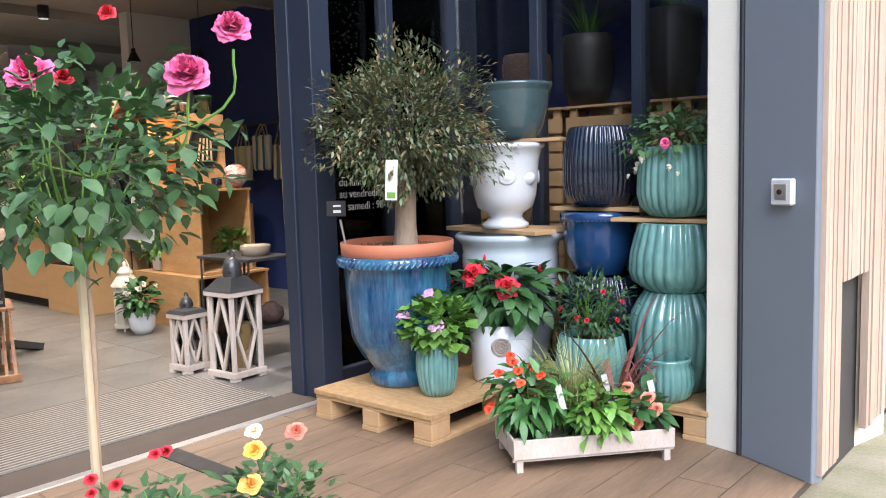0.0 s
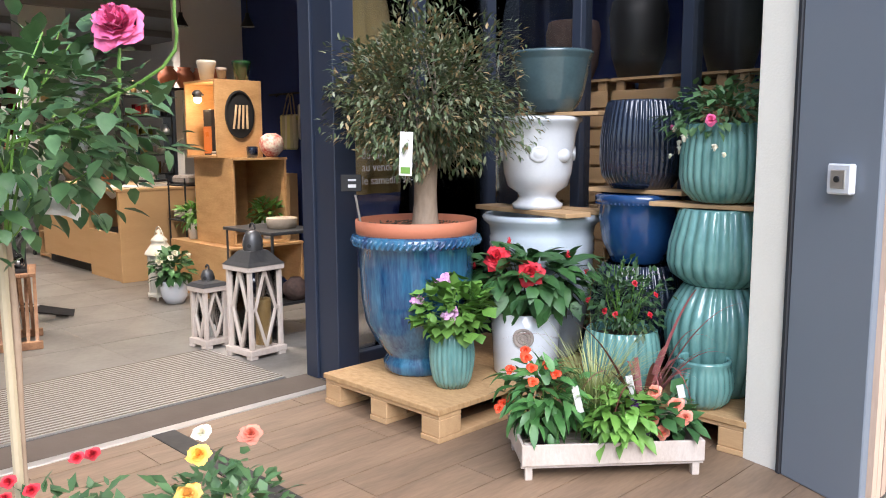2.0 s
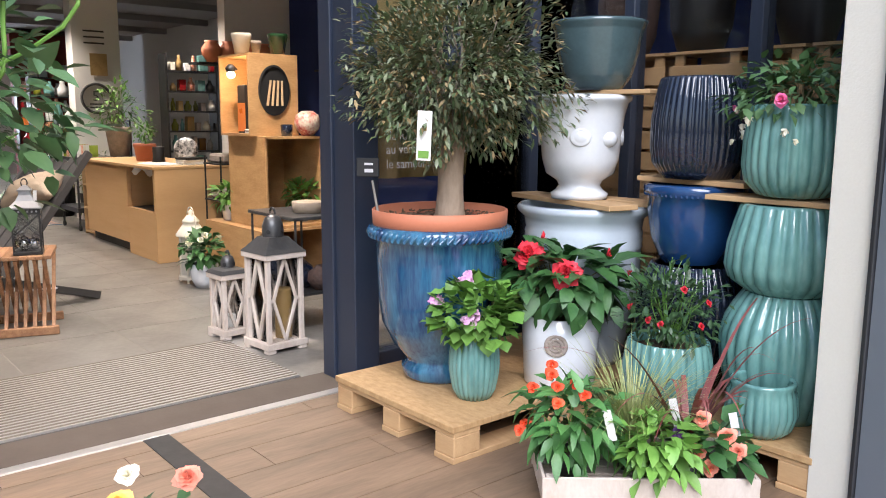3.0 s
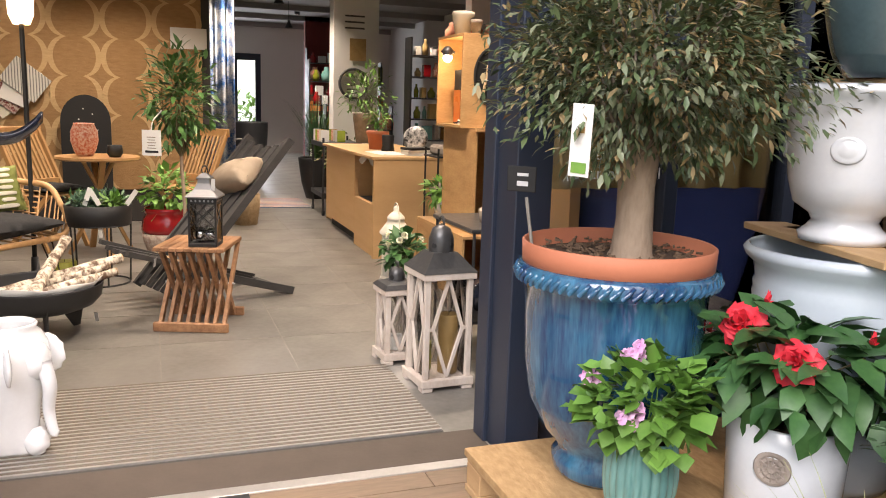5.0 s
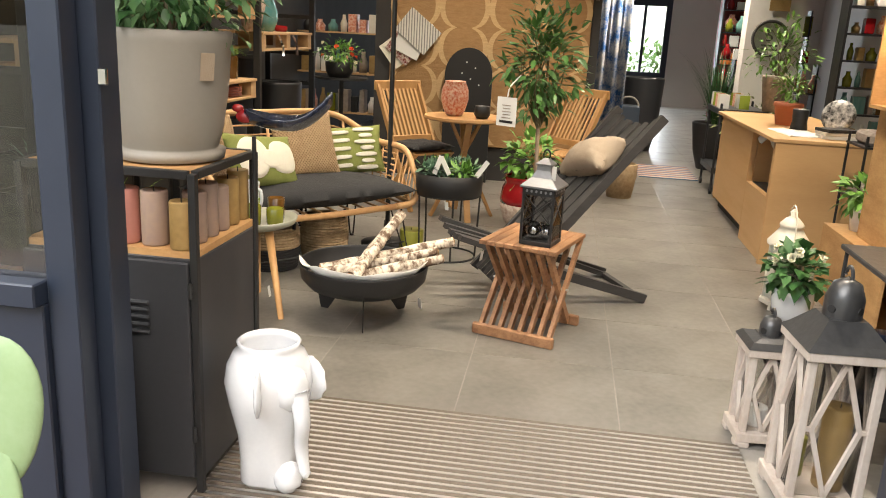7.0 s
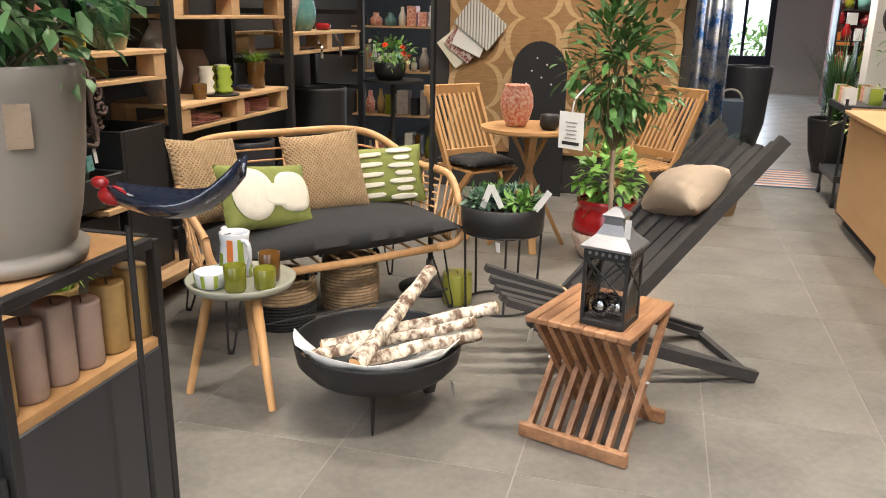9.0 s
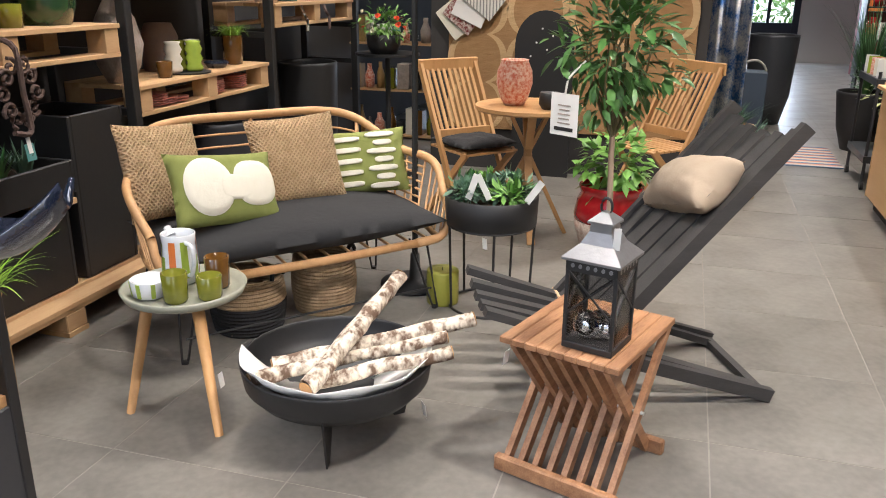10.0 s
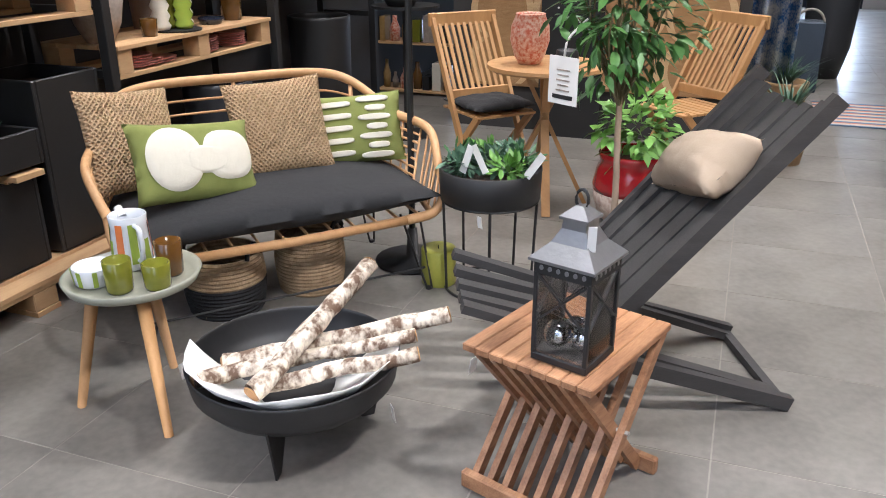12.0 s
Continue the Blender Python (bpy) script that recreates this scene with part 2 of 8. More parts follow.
def leaf_mat(name, a, b, rough=0.45):
    m = material(name, a, rough, 0, b, 14, 1.2, 0.1, 60, island=0.4)
    m.node_tree.nodes["Principled BSDF"].inputs["Subsurface Weight"].default_value = 0.0
    return m


L_OLIVE = leaf_mat("grey_green_leaves", (0.10, 0.125, 0.065), (0.17, 0.18, 0.105))
L_DRY = leaf_mat("dry_brown_leaves", (0.30, 0.21, 0.09), (0.18, 0.14, 0.07), 0.7)
L_ROSE = leaf_mat("rose_leaves", (0.032, 0.088, 0.03), (0.07, 0.135, 0.05))
L_FRESH = leaf_mat("fresh_green_leaves", (0.10, 0.24, 0.035), (0.17, 0.33, 0.06))
L_DEEP = leaf_mat("deep_green_leaves", (0.025, 0.085, 0.025), (0.06, 0.15, 0.04))
L_LEMON = leaf_mat("glossy_citrus_leaves", (0.04, 0.12, 0.025), (0.09, 0.19, 0.045), 0.45)
L_GRASS = leaf_mat("olive_grass", (0.22, 0.26, 0.08), (0.32, 0.34, 0.14))
L_LIMEGRASS = leaf_mat("lime_grass", (0.30, 0.48, 0.05), (0.22, 0.40, 0.04))
L_RED = leaf_mat("wine_red_blades", (0.30, 0.09, 0.075), (0.16, 0.045, 0.045))
L_SUCC = leaf_mat("blue_green_succulent", (0.11, 0.20, 0.13), (0.07, 0.14, 0.08))
P_PINK = leaf_mat("pink_petals", (0.72, 0.07, 0.25), (0.80, 0.20, 0.38), 0.6)
P_RED = leaf_mat("red_petals", (0.58, 0.015, 0.03), (0.70, 0.04, 0.06), 0.6)
P_ORANGE = leaf_mat("scarlet_petals", (0.80, 0.065, 0.015), (0.85, 0.11, 0.03), 0.6)
P_YELLOW = leaf_mat("yellow_petals", (0.85, 0.42, 0.04), (0.88, 0.55, 0.15), 0.6)
P_CORAL = leaf_mat("coral_petals", (0.82, 0.20, 0.13), (0.86, 0.36, 0.24), 0.6)
P_LILAC = leaf_mat("lilac_petals", (0.66, 0.25, 0.55), (0.80, 0.55, 0.72), 0.6)
P_WHITE = leaf_mat("cream_petals", (0.82, 0.78, 0.58), (0.80, 0.76, 0.62), 0.6)
P_PURPLE = leaf_mat("dark_violet_petals", (0.05, 0.01, 0.09), (0.08, 0.02, 0.13), 0.6)


# ---- builders ----
def thing(name, label, category, x, y, z, rz=0.0, group="", kind=""):
    ob = new(name)
    ob.matrix_world = pose(x, y, z, 0, 0, rz)
    ob.empty_display_size = 0.05
    return tagged(ob, label, category, group, kind)


def part(name, bm, mat, parent=None, label="", smooth=False):
    me = bpy.data.meshes.new(name)
    bm.to_mesh(me)
    bm.free()
    mats = mat if isinstance(mat, (list, tuple)) else [mat]
    for m in mats:
        me.materials.append(m)
    if smooth:
        me.polygons.foreach_set("use_smooth", [True] * len(me.polygons))
    ob = new(name, me)
    if parent is not None:
        ob.parent = parent
    return tagged(ob, label)


def solid(name, bm, mat, label, category="", kind="", smooth=False, group=""):
    return tagged(part(name, bm, mat, None, label, smooth), "", category, group, kind)


def box(cx, cy, cz, sx, sy, sz, bevel=0.0, turn=None, bm=None):
    """Box by centre and size, with bevelled edges; turn: a matrix about the centre."""
    own = bmesh.new()
    bmesh.ops.create_cube(own, size=1)
    bmesh.ops.scale(own, vec=(sx, sy, sz), verts=own.verts)
    if bevel:
        bmesh.ops.bevel(own, geom=own.edges[:], offset=bevel, segments=1, affect="EDGES")
    if turn is not None:
        bmesh.ops.transform(own, matrix=turn, verts=own.verts)
    bmesh.ops.translate(own, vec=(cx, cy, cz), verts=own.verts)
    if bm is None:
        return own
    return join(bm, own)


def join(bm, own):
    me = bpy.data.meshes.new("temporary")
    own.to_mesh(me)
    own.free()
    bm.from_mesh(me)
    bpy.data.meshes.remove(me)
    return bm


def span(x0, x1, y0, y1, z0, z1, bevel=0.0, bm=None):
    return box((x0 + x1) / 2, (y0 + y1) / 2, (z0 + z1) / 2, abs(x1 - x0), abs(y1 - y0), abs(z1 - z0), bevel, None, bm)


def lathe(profile, seg=40, ribs=0, depth=0.0, sharp=1.0, bm=None):
    """Turned body from (radius, height) pairs; ribs: flutes round it; a third number scales them."""
    bm = bm or bmesh.new()
    rings = []
    if ribs:
        seg = ribs * 6
    for p in profile:
        r, z, k = p[0], p[1], (p[2] if len(p) > 2 else 1.0)
        if r <= 1e-5:
            rings.append([bm.verts.new((0, 0, z))])
            continue
        ring = []
        for i in range(seg):
            a = 2 * math.pi * i / seg
            rr = r
            if ribs:
                rr = r - depth * k * (1 - abs(math.sin(ribs * a / 2)) ** sharp)
            ring.append(bm.verts.new((rr * math.cos(a), rr * math.sin(a), z)))
        rings.append(ring)
    for a, b in zip(rings, rings[1:]):
        if len(a) == 1 and len(b) == 1:
            continue
        for i in range(seg):
            j = (i + 1) % seg
            if len(a) == 1:
                bm.faces.new((a[0], b[j], b[i]))
            elif len(b) == 1:
                bm.faces.new((a[i], a[j], b[0]))
            else:
                bm.faces.new((a[i], a[j], b[j], b[i]))
    return bm


def vessel(profile, wall=0.012, seg=40, ribs=0, depth=0.0, sharp=1.0, floor_at=0.03):
    """A pot with an inside: the outer profile, a lip, and the inner wall."""
    top = profile[-1]
    inner = [(max(0.002, p[0] - wall - depth * 0.8), max(p[1], floor_at), 0) for p in reversed(profile) if p[1] > floor_at]
    return lathe([(0, profile[0][1])] + list(profile) + [(top[0] - wall / 2, top[1] + wall / 3, 0)] + inner + [(0, floor_at)], seg, ribs, depth, sharp)


def tube(points, radius, seg=8, bm=None, taper=1.0, caps=True):
    """A round bar along points."""
    bm = bm or bmesh.new()
    pts = [Vector(p) for p in points]
    rings = []
    up = Vector((0, 0, 1))
    for i, p in enumerate(pts):
        d = (pts[min(i + 1, len(pts) - 1)] - pts[max(i - 1, 0)]).normalized()
        a = d.cross(up if abs(d.z) < 0.95 else Vector((1, 0, 0))).normalized()
        b = d.cross(a)
        r = radius * (1 + (taper - 1) * i / max(1, len(pts) - 1))
        rings.append([bm.verts.new(p + a * r * math.cos(2 * math.pi * k / seg) + b * r * math.sin(2 * math.pi * k / seg)) for k in range(seg)])
    for a, b in zip(rings, rings[1:]):
        for k in range(seg):
            j = (k + 1) % seg
            bm.faces.new((a[k], a[j], b[j], b[k]))
    if caps:
        bm.faces.new(rings[0]), bm.faces.new(rings[-1])
    return bm


def bar(p, q, w, h, bm=None, side=None):
    """A square bar from p to q, w across and h the other way."""
    bm = bm or bmesh.new()
    p, q = Vector(p), Vector(q)
    d = (q - p).normalized()
    a = Vector(side).normalized() if side else d.cross(Vector((0, 0, 1)) if abs(d.z) < 0.95 else Vector((1, 0, 0))).normalized()
    b = d.cross(a).normalized()
    vs = [bm.verts.new(o + a * sx * w / 2 + b * sy * h / 2) for o in (p, q) for sx, sy in ((-1, -1), (1, -1), (1, 1), (-1, 1))]
    for f in ((0, 1, 2, 3), (4, 5, 6, 7), (0, 1, 5, 4), (1, 2, 6, 5), (2, 3, 7, 6), (3, 0, 4, 7)):
        bm.faces.new([vs[i] for i in f])
    bmesh.ops.recalc_face_normals(bm, faces=bm.faces)
    return bm


def ring(r, thick, z=0.0, seg=40, bm=None, cx=0.0, cy=0.0):
    pts = [(cx + r * math.cos(2 * math.pi * i / seg), cy + r * math.sin(2 * math.pi * i / seg), z) for i in range(seg + 1)]
    return tube(pts, thick, 6, bm, caps=False)


def smooth_line(points, n=6):
    """Points on a smooth line through the given ones."""
    p = [Vector(q) for q in points]
    p = [p[0] * 2 - p[1]] + p + [p[-1] * 2 - p[-2]]
    out = []
    for i in range(1, len(p) - 2):
        for k in range(n):
            t = k / n
            out.append(0.5 * ((2 * p[i]) + (p[i + 1] - p[i - 1]) * t + (2 * p[i - 1] - 5 * p[i] + 4 * p[i + 1] - p[i + 2]) * t * t + (3 * p[i] - p[i - 1] - 3 * p[i + 1] + p[i + 2]) * t ** 3))
    return out + [p[-2]]


def leaf(bm, at, way, size, width=0.45, rng=random, curl=0.25, rows=3, slot=0):
    """One leaf: folded along its rib and drooping at the tip."""
    way = Vector(way).normalized()
    side = way.cross(Vector((rng.uniform(-.4, .4), rng.uniform(-.4, .4), 1))).normalized()
    up = side.cross(way)
    at = Vector(at)
    prev = None
    for i in range(rows + 1):
        t = i / rows
        w = width * size * 0.5 * math.sin(math.pi * (0.08 + 0.92 * t) ** 0.8) if i < rows else 0.0
        c = at + way * size * t - up * curl * size * t * t
        if i == rows:
            cur = [bm.verts.new(c)]
        else:
            cur = [bm.verts.new(c + side * w + up * w * 0.25), bm.verts.new(c), bm.verts.new(c - side * w + up * w * 0.25)]
        if prev:
            if len(cur) == 1:
                fs = [bm.faces.new((prev[0], prev[1], cur[0])), bm.faces.new((prev[1], prev[2], cur[0]))]
            else:
                fs = [bm.faces.new((prev[0], prev[1], cur[1], cur[0])), bm.faces.new((prev[1], prev[2], cur[2], cur[1]))]
            for f in fs:
                f.material_index = slot
                f.smooth = True
        prev = cur


def bush(seed, centre, radii, count, size, width=0.45, shell=0.35, rows=2, curl=0.25, uneven=0.25, slots=1, flat=0.0, bm=None, droop=0.0):
    """A crown of many leaves, denser towards its uneven outside."""
    rng = random.Random(seed)
    bm = bm or bmesh.new()
    c = Vector(centre)
    for _ in range(count):
        d = Vector((rng.gauss(0, 1), rng.gauss(0, 1), rng.gauss(0, 1) * (1 - flat))).normalized()
        k = (shell + (1 - shell) * rng.random() ** 0.6) * (1 + uneven * noise.noise(d * 2.3 + Vector((seed, 0, 0))) * 1.6)
        at = c + Vector((d.x * radii[0], d.y * radii[1], d.z * radii[2])) * k
        way = (d + Vector((rng.uniform(-.9, .9), rng.uniform(-.9, .9), rng.uniform(-.7, .7) - droop))).normalized()
        leaf(bm, at, way, size * rng.uniform(0.6, 1.25), width * rng.uniform(0.8, 1.2), rng, curl, rows, rng.randrange(slots))
    return bm


def stems(seed, base, centre, radii, count, thick, bm=None):
    rng = random.Random(seed)
    bm = bm or bmesh.new()
    b, c = Vector(base), Vector(centre)
    for _ in range(count):
        d = Vector((rng.gauss(0, 1), rng.gauss(0, 1), rng.gauss(0.1, 1))).normalized()
        e = c + Vector((d.x * radii[0], d.y * radii[1], d.z * radii[2])) * rng.uniform(0.6, 1.0)
        m = b.lerp(e, 0.5) + Vector((rng.uniform(-1, 1), rng.uniform(-1, 1), rng.uniform(0, 1))) * 0.12 * (e - b).length
        tube(smooth_line([b, m, e], 4), thick, 5, bm, 0.4)
    return bm


def blades(seed, base, count, length, width, spread=0.8, rise=1.0, rows=5, bm=None, sag=1.0, slots=1):
    """Grass: arching blades out of one tuft."""
    rng = random.Random(seed)
    bm = bm or bmesh.new()
    for _ in range(count):
        a = rng.uniform(0, 2 * math.pi)
        out = Vector((math.cos(a), math.sin(a), 0))
        side = Vector((-math.sin(a), math.cos(a), 0))
        ln, sp, sg = length * rng.uniform(0.6, 1.1), spread * rng.uniform(0.2, 1.1), sag * rng.uniform(0.5, 1.2)
        at = Vector(base) + out * rng.uniform(0, 0.03)
        prev, slot = None, rng.randrange(slots)
        for i in range(rows + 1):
            t = i / rows
            c = at + out * ln * sp * t + Vector((0, 0, ln * rise * (t - 0.55 * sg * t * t)))
            w = width * (1 - t) * 0.5 + 0.0004
            cur = [bm.verts.new(c - side * w), bm.verts.new(c + side * w)]
            if prev:
                f = bm.faces.new((prev[0], prev[1], cur[1], cur[0]))
                f.material_index, f.smooth = slot, True
            prev = cur
    return bm


def bloom(seed, at, way, r, petals=26, bm=None, cup=0.6, ruffle=0.25):
    """A double flower: petals in tightening whorls, each a cupped, ruffled patch."""
    rng = random.Random(seed)
    bm = bm or bmesh.new()
    q = Vector(way).normalized().to_track_quat("Z", "Y").to_matrix()
    at = Vector(at)
    for i in range(petals):
        k = i / petals
        a = i * 2.4
        rad, lift = r * (0.12 + 0.88 * k), r * cup * (1 - k * k)
        o = Vector((math.cos(a), math.sin(a), 0))
        s = Vector((-math.sin(a), math.cos(a), 0))
        grid = []
        for v in range(4):
            row = []
            for u in range(4):
                tv, tu = v / 3, u / 3 - 0.5
                wdt = r * (0.5 + 0.5 * k) * math.sin(math.pi * (0.2 + 0.72 * tv)) * 1.1
                p = o * (rad * (0.15 + 0.85 * tv)) + s * tu * wdt + Vector((0, 0, 1)) * (lift * tv + r * 0.15 * tv * tv - (r * 0.35 * k) * tv ** 3 - abs(tu) * r * 0.1)
                p += Vector((rng.uniform(-1, 1), rng.uniform(-1, 1), rng.uniform(-1, 1))) * r * ruffle * 0.25 * tv
                row.append(bm.verts.new(at + q @ p))
            grid.append(row)
        for v in range(3):
            for u in range(3):
                f = bm.faces.new((grid[v][u], grid[v][u + 1], grid[v + 1][u + 1], grid[v + 1][u]))
                f.smooth = True
    return bm


def writing(name, words, size, mat, parent, m):
    cu = bpy.data.curves.new(name, "FONT")
    cu.body, cu.size, cu.extrude = words, size, 0.0006
    tmp = bpy.data.objects.new(name, cu)
    scene.collection.objects.link(tmp)
    me = bpy.data.meshes.new_from_object(tmp.evaluated_get(bpy.context.evaluated_depsgraph_get()))
    bpy.data.objects.remove(tmp)
    me.materials.clear()
    me.materials.append(mat)
    ob = new(name, me)
    ob.parent = parent
    ob.matrix_basis = m
    return ob


def price_tag(parent, x, y, z, w=0.03, h=0.06, rz=0.0, name="price_tag", mat=None, lean=8):
    bm = box(0, 0, 0, w, 0.0015, h, 0.0)
    bmesh.ops.transform(bm, matrix=pose(x, y, z, lean, 0, rz), verts=bm.verts)
    return part(name, bm, mat or M_PAPER, parent, "white paper price tag")


# ---- structure ----
FX = -3.30          # the shop front's plane
ground = solid("ground", span(-60, 60, -60, 60, -0.30, -0.07), M_GRAVEL, "stony ground with gravel and thin grass", "ground", "structure")
deck = solid("terrace_floor", span(FX, -0.89, -4.0, 5.2, -0.25, -0.012), M_DARKJOINT, "terrace base under brown wood-look tiles", "floor", "structure")
floor = solid("floor", span(-20.0, FX, -0.6, 8.0, -0.25, -0.0012), M_GROUT, "shop floor of large grey stone-look tiles", "floor", "structure")
ceiling = solid("ceiling", span(-20.0, FX + 0.05, -0.6, 8.0, 2.95, 3.1), M_CEIL, "grey shop ceiling", "ceiling", "structure")
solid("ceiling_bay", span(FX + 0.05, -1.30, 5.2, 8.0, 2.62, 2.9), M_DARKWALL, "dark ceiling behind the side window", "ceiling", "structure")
solid("floor_bay", span(FX, -1.30, 5.2, 8.0, -0.25, -0.004), M_TILE, "grey floor behind the side window", "floor", "structure")
beams = bmesh.new()
for i in range(9):
    span(-20.0 + i * 1.9, -19.9 + i * 1.9, -0.6, 8.0, 2.85, 2.95, 0, beams)
solid("ceiling_beam", beams, M_CEIL, "grey ceiling joists", "ceiling", "structure")
solid("wall_west", span(-20.2, -20.0, -0.6, 3.85, -0.2, 3.1), M_WHITE, "white end wall of the shop", "wall", "structure")
solid("wall_west_b", span(-20.2, -20.0, 4.95, 8.0, -0.2, 3.1), M_WHITE, "white end wall of the shop", "wall", "structure")
solid("wall_west_head", span(-20.2, -20.0, 3.85, 4.95, 2.25, 3.1), M_WHITE, "white wall above the far door", "wall", "structure")
solid("wall_south", span(-20.0, FX, -0.8, -0.02, -0.2, 3.1), M_DARKWALL, "dark grey wall behind the shelves", "wall", "structure")
solid("wall_north", span(-8.14, -1.30, 6.2, 6.35, -0.2, 3.1), M_BLUEWALL, "deep blue painted wall", "wall", "structure")
solid("wall_north_far", span(-20.0, -8.3, 8.0, 8.2, -0.2, 3.1), M_WHITE, "white side wall", "wall", "structure")
solid("wall_partition", span(-8.30, -8.14, 5.45, 8.0, -0.2, 3.1), M_WHITE, "white partition wall", "wall", "structure")
solid("column_white", span(-10.75, -10.5, 4.63, 5.18, -0.2, 3.1), M_WHITE, "square white column", "wall", "structure")
solid("wall_red", span(-18.2, -18.0, 5.62, 6.9, -0.2, 3.1), M_REDWALL, "dark red display wall", "wall", "structure")
solid("wall_rug", span(-9.45, -9.27, 1.05, 3.12, -0.2, 2.6), M_DARKWALL, "dark partition behind the hanging rug", "wall", "structure")
solid("wall_front_head", span(FX - 0.15, FX + 0.10, -4.0, 5.3, 2.62, 4.2), M_NAVY, "navy fascia above the shop front", "wall", "structure")
solid("wall_side_head", span(FX + 0.10, -1.22, 5.0, 5.2, 2.62, 4.2), M_NAVY, "navy fascia above the side window", "wall", "structure")
solid("wall_south_front", span(FX - 0.15, FX + 0.1, -4.0, -2.6, -0.2, 2.62), M_GREY, "grey end of the shop front", "wall", "structure")

# cream pier, grey panel and timber cladding beyond the pots
pier_turn = pose(0, 0, 0, 0, 0, -13)
solid("wall_pier", box(-1.07, 4.62, 1.95, 0.33, 0.90, 4.5, 0.006, pier_turn), M_RENDER, "cream rendered pier beside the pots", "wall", "structure")
panel = thing("wall_panel", "grey-blue metal service panel on the pier", "panel", -1.0, 4.09, 0, -25, kind="structure")
part("panel_sheet", span(-0.175, 0.175, 0, 0.06, 0.0, 4.2, 0.004), M_GREY, panel)
part("panel_edge", span(-0.195, -0.175, -0.008, 0.05, 0.0, 4.2, 0.003), M_STEEL, panel)
key = part("key_switch", span(-0.010, 0.090, -0.030, -0.002, 1.040, 1.140, 0.006), M_CERAMIC, panel, "white square key switch")
part("switch_plate", span(0.010, 0.070, -0.034, -0.029, 1.06, 1.12, 0.002), M_ALU, key)
part("keyhole", tube([(0.040, -0.040, 1.09), (0.040, -0.03, 1.09)], 0.010, 12), M_BLACK, key)
solid("wall_service", span(-0.97, -0.87, 4.25, 12.0, -0.2, 4.2), M_DARKWALL, "dark wall behind the timber cladding", "wall", "structure")
clad = thing("cladding", "pink-brown weathered vertical timber slat cladding", "cladding", -0.83, 4.03, 0.03, 0, kind="structure")

# far glazed door
fdoor = thing("door_far", "dark framed glass door to a bright garden", "door", -20.05, 4.4, 0, 0, kind="structure")
for y0, y1, z0, z1 in ((-0.55, -0.43, 0, 2.25), (0.43, 0.55, 0, 2.25), (-0.43, 0.43, 2.1, 2.25), (-0.43, 0.43, 0, 0.72), (-0.03, 0.03, 0.72, 2.1)):
    part("door_frame", span(-0.04, 0.06, y0, y1, z0, z1, 0.004), M_NAVY, fdoor)
fpane = part("pane", span(0.0, 0.012, -0.43, 0.43, 0.72, 2.1), M_GLASS, fdoor)
fpane.visible_shadow = False
garden = bmesh.new()
bush(77, (0, 0, 0.9), (0.8, 2.2, 0.6), 700, 0.22, 0.5, 0.2, bm=garden)
gb = solid("garden_shrubs", garden, L_FRESH, "bright green garden shrubs beyond the far door", "shrub", "stuff")
gb.location = (-23.0, 5.4, -0.1)

# added sheet that glows by itself, in place of daylight on the distant garden
backdrop = solid("backdrop", span(-27.1, -27.0, -4, 14, -0.07, 7), glow("glowing_backdrop", (0.80, 0.92, 0.82), 0.9), "added glowing backdrop sheet for the bright garden beyond the door", "backdrop", "structure")

# doormat of carpet strips between metal ribs
mat = thing("entrance_mat", "recessed entrance mat of brown strips and aluminium ribs", "doormat", -3.90, 2.73, 0.0, 0, kind="structure")
part("mat_tray", span(-0.42, 0.42, -0.86, 0.85, -0.005, 0.0015), M_MATBASE, mat)

# threshold, drain and shop front frames
solid("trim_threshold", span(FX + 0.065, FX + 0.12, 1.1, 3.70, -0.02, 0.006, 0.002), M_ALU, "worn metal door threshold rail", "threshold", "structure")
solid("trim_threshold_dark", span(FX - 0.18, FX + 0.06, 1.1, 3.70, -0.02, 0.002), M_DARKJOINT, "brown strip inside the threshold", "threshold", "structure")
drain = thing("drain_channel", "dark slotted drain strip in the terrace", "drain", -2.64, 2.76, 0.0, 0, kind="structure")
part("drain_cover", span(-0.55, 0.55, -0.05, 0.05, -0.02, 0.004), M_BLACK, drain)


def post(name, x0, x1, y0, y1, z1=2.62, z0=0.0, parent=None):
    return part(name, span(x0, x1, y0, y1, z0, z1, 0.004), M_NAVY, parent)


win_r = thing("window_1", "navy framed shop window with white opening hours", "window", 0, -0.03, 0, 0, kind="structure")
post("door_post", -3.46, -3.36, 3.72, 3.84, parent=win_r)
post("door_post", -3.36, -3.20, 3.735, 3.87, parent=win_r)
post("mullion", -3.36, -3.28, 4.38, 4.44, parent=win_r)
post("corner_post", -3.40, -3.22, 4.97, 5.15, parent=win_r)
post("bottom_rail", -3.36, -3.26, 3.87, 4.97, 0.12, parent=win_r)
for y0, y1 in ((3.87, 4.38), (4.44, 4.97)):
    p = part("pane", span(-3.325, -3.313, y0, y1, 0.12, 2.62), M_GLASS, win_r)
    p.visible_shadow = False
win_s = thing("window_2", "navy framed side window behind the pots", "window", 0, -0.13, 0, 0, kind="structure")
for x in (-2.62, -1.98):
    post("mullion", x - 0.03, x + 0.03, 5.0, 5.10, parent=win_s)
post("bottom_rail", -3.22, -1.20, 5.0, 5.10, 0.10, parent=win_s)
post("end_post", -1.30, -1.18, 5.0, 5.12, parent=win_s)
for x0, x1 in ((-3.22, -2.65), (-2.59, -2.01), (-1.95, -1.30)):
    p = part("pane", span(x0, x1, 5.04, 5.052, 0.10, 2.62), M_GLASS, win_s)
    p.visible_shadow = False
